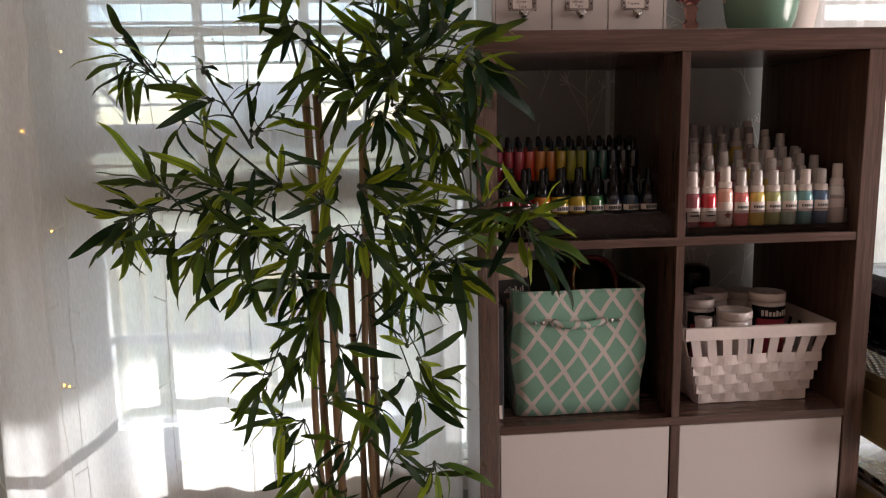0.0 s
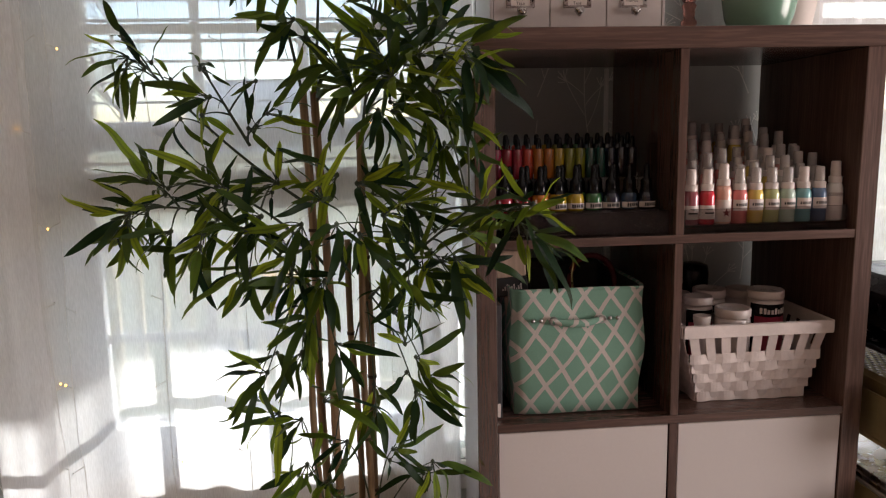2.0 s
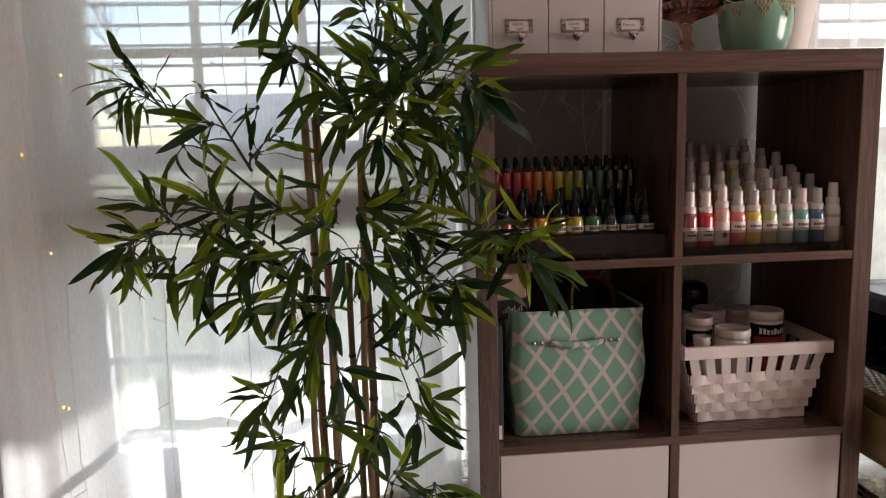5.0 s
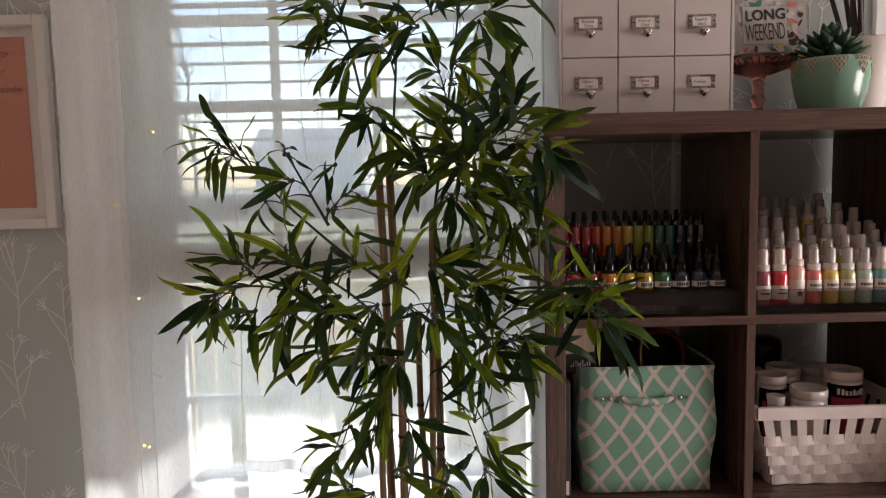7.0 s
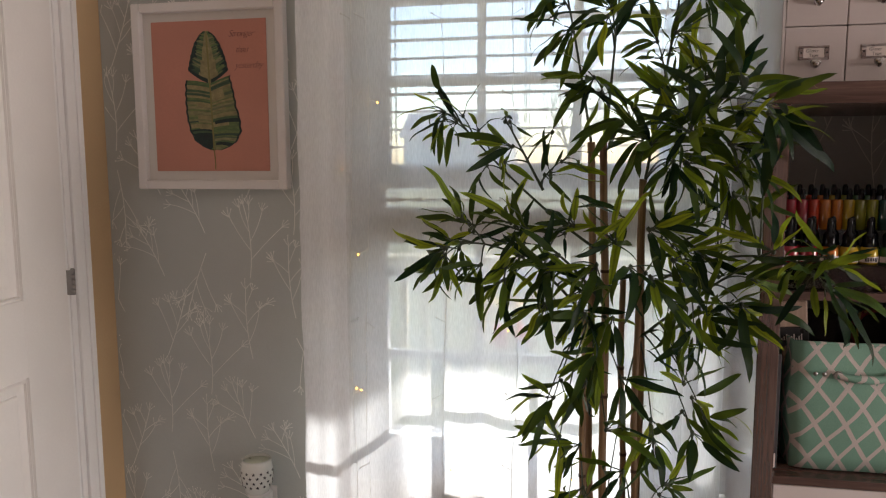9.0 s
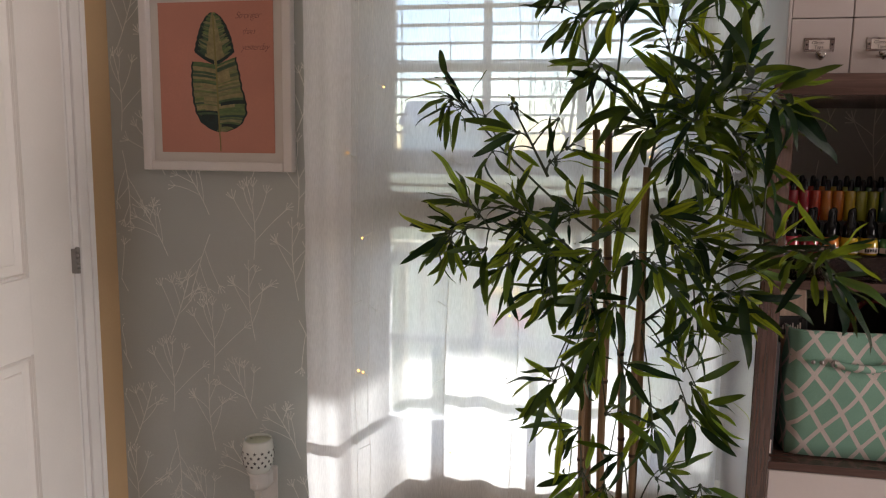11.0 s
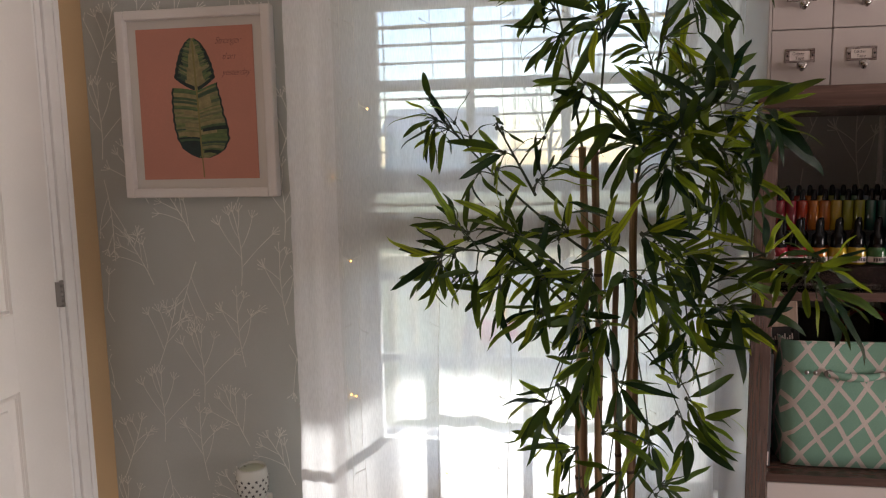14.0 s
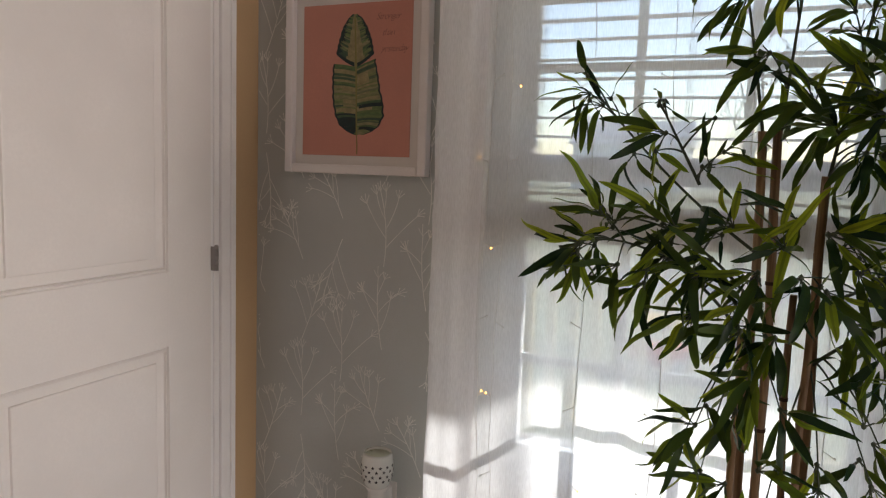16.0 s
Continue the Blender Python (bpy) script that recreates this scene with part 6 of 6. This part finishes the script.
jar((0.800, 1.428, Z2 + 0.0045), 0.035, 0.208, "white jar with a black and crimson label", 2)
jar((0.715, 1.398, Z2 + 0.0045), 0.034, 0.180, "white jar with a black banded label", 1)
jar((0.712, 1.500, Z2 + 0.0045), 0.034, 0.198, "white jar with a black banded label", 1)
jar((0.792, 1.515, Z2 + 0.0045), 0.033, 0.192, "plain white lidded jar", 0)
jar((0.668, 1.455, Z2 + 0.0045), 0.028, 0.193, "white jar with a dark label", 2)
jar((0.650, 1.396, Z2 + 0.0045), 0.016, 0.166, "narrow white lidded jar", 0)
jar((0.655, 1.530, Z2 + 0.0045), 0.026, 0.185, "plain white lidded jar", 0)
jar((0.760, 1.462, Z2 + 0.0045), 0.022, 0.120, "small black lidded jar low in the basket", 2)
cap = lathe([(0, 0), (0.034, 0), (0.036, 0.01), (0.036, 0.215), (0.033, 0.228), (0.02, 0.234), (0, 0.235)], (0.735, 1.635, Z2), 22)
solid("black_canister", cap, M_BLACK, "black canister behind the woven basket", "canister", smooth=True)

# ---- on the shelf: drawer cabinet ----
M_CAB = surface("white_card_cabinet", (0.50, 0.445, 0.43), 0.5, 0.04, 6, 200, 0.08)
M_NICKEL = surface("brushed_nickel", (0.42, 0.39, 0.38), 0.25, 0.1, 40, 300, 0.08, 1.0)
Z0 = 1.4645
CX0, CX1, CY0, CY1 = 0.234, 0.586, 1.475, 1.675
cab = thing("drawer_cabinet", ((CX0 + CX1) / 2, (CY0 + CY1) / 2, Z0), "white cabinet of small drawers with label holders", "drawer cabinet")
t = 0.006
CH = 0.366
bm = bmesh.new()
block(bm, (CX0, CY0, Z0), (CX0 + t, CY1, Z0 + CH), 0.001)
block(bm, (CX1 - t, CY0, Z0), (CX1, CY1, Z0 + CH), 0.001)
block(bm, (CX0 + t, CY0, Z0), (CX1 - t, CY1, Z0 + t), 0.001)
block(bm, (CX0 + t, CY0, Z0 + CH - t), (CX1 - t, CY1, Z0 + CH), 0.001)
block(bm, (CX0 + t, CY1 - 0.004, Z0 + t), (CX1 - t, CY1, Z0 + CH - t))
part("body", bm, M_CAB, cab)
CARDS = (("Glitter", "Tape"), ("Glitter", "Tape"), ("Frames", ""), ("Enamel", "Dots"), ("Enamel", "Dots"), ("Enamel", "Dots"), ("", ""), ("", ""), ("", ""))
cw, ch = (CX1 - CX0 - 2 * t) / 3, (CH - 2 * t) / 3
for r in range(3):
    for c in range(3):
        x0, z0 = CX0 + t + c * cw, Z0 + t + r * ch
        d = part("drawer", boxed((x0 + 0.0009, CY0 + 0.0005, z0 + 0.0009), (x0 + cw - 0.0009, CY1 - 0.006, z0 + ch - 0.0009), 0.0012), M_CAB, cab)
        lx, lz = x0 + cw * 0.5 - 0.002, Z0 + 0.073 + r * ch
        bm = bmesh.new()
        y = CY0 - 0.0014
        block(bm, (lx - 0.028, y, lz + 0.009), (lx + 0.028, CY0 + 0.0004, lz + 0.0135), 0.0006)
        block(bm, (lx - 0.028, y, lz - 0.0135), (lx + 0.028, CY0 + 0.0004, lz - 0.009), 0.0006)
        block(bm, (lx - 0.028, y, lz - 0.009), (lx - 0.019, CY0 + 0.0004, lz + 0.009), 0.0006)
        block(bm, (lx + 0.019, y, lz - 0.009), (lx + 0.028, CY0 + 0.0004, lz + 0.009), 0.0006)
        part("label_holder", bm, M_NICKEL, d, "brushed nickel label holder")
        part("card", boxed((lx - 0.019, CY0 - 0.0004, lz - 0.009), (lx + 0.019, CY0 + 0.0003, lz + 0.009)), M_LABEL, d)
        a, b_ = CARDS[r * 3 + c]
        if a:
            bm = words(a, 0.0085, (lx - 0.0145 if b_ else lx - 0.016, CY0 - 0.0007, lz + (0.001 if b_ else -0.003)))
            if b_:
                words(b_, 0.0085, (lx - 0.009, CY0 - 0.0007, lz - 0.0075), bm=bm)
            part("lettering", bm, M_DARKINK, d)
        for sx in (-0.0235, 0.0235):
            s_ = lathe([(0.0019, 0), (0.0012, 0.0008), (0, 0.001)], (0, 0, 0), 8)
            bmesh.ops.transform(s_, matrix=pose(lx + sx, y - 0.0001, lz, 90, 0, 0), verts=s_.verts)
            part("screw", s_, M_BLACK, d)
        kb = lathe([(0.0045, 0), (0.0035, 0.006), (0.004, 0.012), (0, 0.013)], (0, 0, 0), 10)
        for sx, sy, q in ((-0.0034, 0.0026, 1.05), (0.0034, 0.0026, 1.05), (0.0, -0.0012, 1.15), (0.0, -0.0048, 0.8)):
            lathe([(0, -0.0062 * q), (0.0045 * q, -0.0048 * q), (0.0066 * q, 0.0), (0.0045 * q, 0.0048 * q), (0, 0.0062 * q)], (sx, sy, 0.015), 12, kb)
        bmesh.ops.transform(kb, matrix=pose(lx, CY0 - 0.0012, lz - 0.0225, 90, 0, 0), verts=kb.verts)
        part("knob", kb, M_NICKEL, d, "heart shaped polished nickel knob")

# ---- pink glass stand with paper die-cuts ----
M_PINKGLASS = clear("rose_glass", (0.86, 0.42, 0.36), 0.06, 1.5)
SXC, SYC = 0.690, 1.548
stand = thing("glass_cake_stand", (SXC - 0.022, SYC, Z0), "rose pink pressed glass pedestal dish", "cake stand")
sc = (SXC - 0.022, SYC, Z0)
part("foot", lathe([(0, 0), (0.034, 0), (0.035, 0.004), (0.018, 0.012), (0.012, 0.020), (0.0115, 0.030), (0.0165, 0.036), (0.0165, 0.042), (0.0115, 0.048), (0.012, 0.066), (0.0155, 0.073), (0.011, 0.080), (0, 0.080)], sc, 24), M_PINKGLASS, stand)
part("dish", lathe([(0, 0.0805), (0.012, 0.081), (0.020, 0.092), (0.055, 0.104), (0.074, 0.120), (0.077, 0.128), (0.072, 0.128), (0.068, 0.121), (0.050, 0.110), (0, 0.102)], sc, 36), M_PINKGLASS, stand)
for k in range(32):
    a = 2 * math.pi * k / 32
    part("rib", tube([(sc[0] + r * math.cos(a), sc[1] + r * math.sin(a), Z0 + h) for r, h in ((0.020, 0.091), (0.055, 0.103), (0.074, 0.119))], 0.0016, 4), M_PINKGLASS, stand)
M_CARD = surface("off_white_cardstock", (0.46, 0.445, 0.425), 0.7, 0.06, 20, 200, 0.08)
PAPER = {n: surface(n + "_paper", c, 0.7, 0.08, 25, 200, 0.06) for n, c in (("yellow", (0.62, 0.46, 0.10)), ("coral", (0.60, 0.17, 0.15)), ("green", (0.05, 0.22, 0.17)), ("grey", (0.30, 0.30, 0.31)), ("tan", (0.42, 0.27, 0.16)), ("dark", (0.04, 0.035, 0.04)), ("white", (0.6, 0.56, 0.53)))}
pack = thing("die_cut_pack", (0.715, 1.590, Z0 + 0.108), "clear pack of printed paper die-cuts reading long weekend", "craft paper pack")
tl_ = pose(0.640, 1.592, Z0 + 0.108, -7, 0, -2)
bm = bmesh.new()
block(bm, (0, 0, 0), (0.152, 0.0016, 0.185), 0.0005, 0, tl_)
card = part("backing_card", bm, M_CARD, pack, "off-white card")
up = pose(0, 0, 0, 90, 0, 0)
bm = words("LONG", 0.036, (0, 0, 0), 0, 1.0, None, tl_ @ pose(0.020, -0.0046, 0.106, 0, -3, 0) @ up @ Matrix.Diagonal((0.86, 0.90, 1, 1)), 0.0010)
part("lettering", bm, M_DARKINK, card)
bm = words("WEEKEND", 0.0340, (0, 0, 0), 0, 0.92, None, tl_ @ pose(0.021, -0.0046, 0.062, 0, -3, 0) @ up @ Matrix.Diagonal((0.56, 1.55, 1, 1)), 0.0)
part("lettering", bm, M_DARKINK, card)
bm = bmesh.new()
block(bm, (0.015, -0.0036, 0.056), (0.110, -0.0026, 0.138), 0.0004, 0, tl_)
part("sticker", bm, M_CARD, card)
rnd = random.Random(9)
for k in range(150):
    n = rnd.choice(list(PAPER) + ["grey", "dark", "dark", "green", "white"])
    x, z = rnd.uniform(0.008, 0.144), rnd.uniform(0.008, 0.176)
    if 0.020 < x < 0.105 and 0.060 < z < 0.132:
        continue
    bm = bmesh.new()
    w, h = rnd.uniform(0.008, 0.030), rnd.uniform(0.005, 0.016)
    tilt_ = rnd.uniform(-1, 1)
    pts = []
    for i in range(9):
        a = 2 * math.pi * i / 9
        u, v = w / 2 * math.cos(a) * (1 if i % 2 else rnd.uniform(0.6, 1)), h / 2 * math.sin(a)
        pts.append(Vector((x + u * math.cos(tilt_) - v * math.sin(tilt_), -0.0010 - 0.0014 * k / 150, z + u * math.sin(tilt_) + v * math.cos(tilt_))))
    bm.faces.new([bm.verts.new(tl_ @ p) for p in pts])
    part("die_cut", bm, PAPER[n], card)
bm = bmesh.new()
block(bm, (-0.004, -0.0075, -0.002), (0.158, -0.0072, 0.190), 0, 0, tl_)
part("clear_bag", bm, thin_clear("clear_film", (0.96, 0.95, 0.95), gloss=0.012, rough=0.08), pack, "clear crinkled plastic bag").visible_shadow = False

# ---- succulent in a green pot ----
M_GREENPOT = surface("mint_glaze", (0.19, 0.33, 0.25), 0.12, 0.06, 9, 80, 0.03)
M_LACE = surface("beige_lace_relief", (0.52, 0.42, 0.30), 0.7, 0.15, 60, 300, 0.4)
M_SUCC = surface("dark_succulent_leaf", (0.022, 0.065, 0.030), 0.4, 0.3, 20, 150, 0.1, each=0.3)
gp = thing("green_flower_pot", (0.795, 1.50, Z0), "glossy mint green pot with a beige lace rim", "flower pot")
pc = (0.795, 1.50, Z0)
part("pot", lathe([(0, 0), (0.049, 0), (0.054, 0.006), (0.067, 0.043), (0.0730, 0.080), (0.0725, 0.102), (0.070, 0.113), (0.067, 0.114), (0.067, 0.099), (0.05, 0.098), (0, 0.098)], pc, 40), M_GREENPOT, gp)


def pot_radius(h):
    prof = ((0.006, 0.054), (0.043, 0.067), (0.080, 0.0730), (0.102, 0.0725), (0.113, 0.070))
    for (h0, r0), (h1, r1) in zip(prof, prof[1:]):
        if h <= h1:
            return r0 + (r1 - r0) * (h - h0) / (h1 - h0)
    return 0.070


for k in range(9):
    bm = bmesh.new()
    a0 = 2 * math.pi * k / 9 - 1.86
    for j in range(3):
        for i in range(5 - j * 2 if j < 2 else 1):
            n_ = 5 - j * 2 if j < 2 else 1
            aa, h = a0 + (i - (n_ - 1) / 2) * 0.105, 0.106 - j * 0.0115
            r = pot_radius(h) + 0.0009
            ring = [(pc[0] + r * math.cos(aa + 0.042 * math.cos(p)), pc[1] + r * math.sin(aa + 0.042 * math.cos(p)), Z0 + h + 0.0050 * math.sin(p)) for p in (2 * math.pi * q / 10 for q in range(10))]
            tube(ring, 0.0011, 4, bm, closed=True)
    part("lace", bm, M_LACE, gp)
sx_ = thing("succulent", (0.795, 1.50, Z0 + 0.098), "dark green artificial succulent rosette", "succulent")


def fleshy(length, width):
    bm = bmesh.new()
    n = 7
    rows = []
    for k in range(n + 1):
        q = k / n
        w = width * (0.45 + 0.55 * math.sin(math.pi * min(1, q * 0.95) ** 0.9)) if q < 0.72 else width * 0.95 * (1 - (q - 0.72) / 0.28) + 0.0006
        z = 0.22 * length * q * q
        th = 0.0045 * (1 - q * 0.7)
        rows.append([bm.verts.new(p) for p in ((-w / 2, q * length, z + 0.003), (0, q * length, z - th), (w / 2, q * length, z + 0.003), (0, q * length, z + 0.001))])
    for ra, rb in zip(rows, rows[1:]):
        for i in range(4):
            bm.faces.new((ra[i], ra[(i + 1) % 4], rb[(i + 1) % 4], rb[i])).smooth = True
    me = bpy.data.meshes.new("leaf")
    bmesh.ops.recalc_face_normals(bm, faces=bm.faces)
    bm.to_mesh(me)
    bm.free()
    me.materials.append(M_SUCC)
    return me


FL = [fleshy(0.060, 0.034), fleshy(0.050, 0.028), fleshy(0.034, 0.019)]
for ring, (n_, el, k, z, r0) in enumerate(((9, 6, 0, 0.012, 0.012), (9, 24, 0, 0.020, 0.008), (8, 42, 1, 0.028, 0.006), (6, 60, 1, 0.034, 0.004), (5, 75, 2, 0.042, 0.002))):
    for i in range(n_):
        lf = part("leaf", None, None, sx_, mesh=FL[k])
        a = 360 * (i + 0.5 * (ring % 2)) / n_ + rnd.uniform(-6, 6)
        lf.matrix_local = pose(0, 0, z + 0.005, 0, 0, a) @ pose(0, r0, 0, el + rnd.uniform(-5, 5), 0, 0)
part("core", lathe([(0, 0), (0.014, 0), (0.010, 0.03), (0, 0.045)], (0.795, 1.50, Z0 + 0.1025), 10), M_SUCC, sx_)

# ---- white vase with dark reeds ----
M_VASE = surface("blush_white_ceramic", (0.58, 0.51, 0.47), 0.6, 0.05, 8, 120, 0.05)
M_REED = surface("dark_brown_reed", (0.035, 0.020, 0.018), 0.5, 0.3, 40, 200, 0.2)
vs_ = (0.910, 1.590, Z0)
vase = thing("white_vase", vs_, "tall blush white tapered ceramic vase", "vase")
part("vessel", lathe([(0, 0), (0.042, 0), (0.044, 0.004), (0.069, 0.162), (0.069, 0.166), (0.065, 0.166), (0.063, 0.160), (0.040, 0.010), (0, 0.010)], vs_, 32), M_VASE, vase)
rnd = random.Random(14)
for k in range(7):
    a = rnd.uniform(-0.35, 0.75)
    p = Vector((vs_[0] + rnd.uniform(-0.015, 0.015), vs_[1] + rnd.uniform(-0.012, 0.012), Z0 + 0.014))
    q = Vector((vs_[0] - 0.01 + 0.055 * a, vs_[1] + rnd.uniform(-0.03, 0.03), Z0 + 0.166))
    d = q - p
    pts = [p, q, q + d * 0.7 + Vector((0.02 * a, 0, 0)), q + d * 1.2 + Vector((0.05 * a, 0, -0.01))]
    solid("reed", tube(pts, 0.0062, 7, taper=0.7), M_REED, "dark brown curved reed standing in the vase", "reed", "reeds in the white vase", smooth=True)
solid("wire_loop", tube([(0.832 + 0.016 * math.cos(math.pi * i / 10), 1.535, 1.600 + 0.042 * math.sin(math.pi * i / 10)) for i in range(11)], 0.0022, 6), M_GOLD, "dark brass wire loop behind the succulent", "wire loop", smooth=True)

# ---- cart beside the shelf: machine, mesh basket and papers ----
M_MESH = surface("gold_wire_mesh", (0.40, 0.31, 0.15), 0.45, 0.15, 20, 150, 0.1, 0.6)
M_SILVER = surface("silver_trim", (0.6, 0.6, 0.62), 0.25, 0.05, 20, 200, 0.05, 1.0)
cart = thing("metal_cart", (1.24, 1.42, 0.0), "gold metal trolley with shelves beside the cube shelf", "trolley")
for x in (0.975, 1.48):
    for y in (1.23, 1.58):
        part("post", tube([(x, y, 0.0), (x, y, 0.90)], 0.009, 8), M_MESH, cart)
for z in (0.46, 0.662):
    part("tray", boxed((0.965, 1.215, z), (1.50, 1.595, z + 0.012), 0.003), M_MESH, cart)
    part("tray_side", boxed((0.965, 1.215, z + 0.0121), (0.969, 1.595, z + 0.10)), M_MESH, cart)
    part("tray_side", boxed((0.9695, 1.215, z + 0.0121), (1.50, 1.219, z + 0.10)), M_MESH, cart)
part("top_tray", boxed((0.965, 1.215, 0.845), (1.50, 1.595, 0.857), 0.003), M_BLACK, cart)
mach = thing("embossing_machine", (1.24, 1.42, 0.858), "black tabletop craft machine with a silver arc", "craft machine")
part("body", boxed((0.985, 1.27, 0.858), (1.46, 1.55, 0.985), 0.03), M_BLACK, mach)
arc = [(1.0 + 0.07 * (1 - math.cos(math.pi * i / 14)), 1.31, 0.985 + 0.055 * math.sin(math.pi * i / 14)) for i in range(15)]
part("handle", tube(arc, 0.016, 10), M_BLACK, mach, "black curved handle")
part("trim", boxed((0.985, 1.262, 0.905), (1.46, 1.2695, 0.915), 0.001), M_SILVER, mach, "silver trim line")
for k in range(9):
    z = 0.4735 + k * 0.0125
    solid("paper_pack", boxed((0.98 + 0.002 * (k % 3), 1.225, z), (1.40, 1.57, z + 0.0110), 0.001), (M_SILVER, M_DARKCLOTH, M_CARD, M_SILVER)[k % 4], "flat pack of craft paper in the trolley", "paper pack", "paper packs in the trolley")
holder = thing("mesh_holder", (1.10, 1.33, 0.6745), "gold punched metal holder with holes", "holder")
bm = boxed((0.985, 1.225, 0.6745), (1.20, 1.52, 0.788), 0.010)
part("box", bm, M_MESH, holder)
bm = bmesh.new()
for i in range(14):
    for j in range(18):
        lathe([(0, 0.0008), (0.0045, 0.0008), (0.0045, 0), (0, 0)], (0.996 + i * 0.0148 + 0.0074 * (j % 2), 1.238 + j * 0.0155, 0.7885), 6, bm)
part("hole_grid", bm, M_LABEL, holder, "white showing through punched holes")

# ---- narrow white strip for the pale upright line behind the shelf ----
solid("cable_cover", boxed((0.5345, 1.688, 0.62), (0.5435, 1.6985, 1.425), 0.0015), M_TRIM, "narrow white strip on the wall behind the shelf", "cable cover")
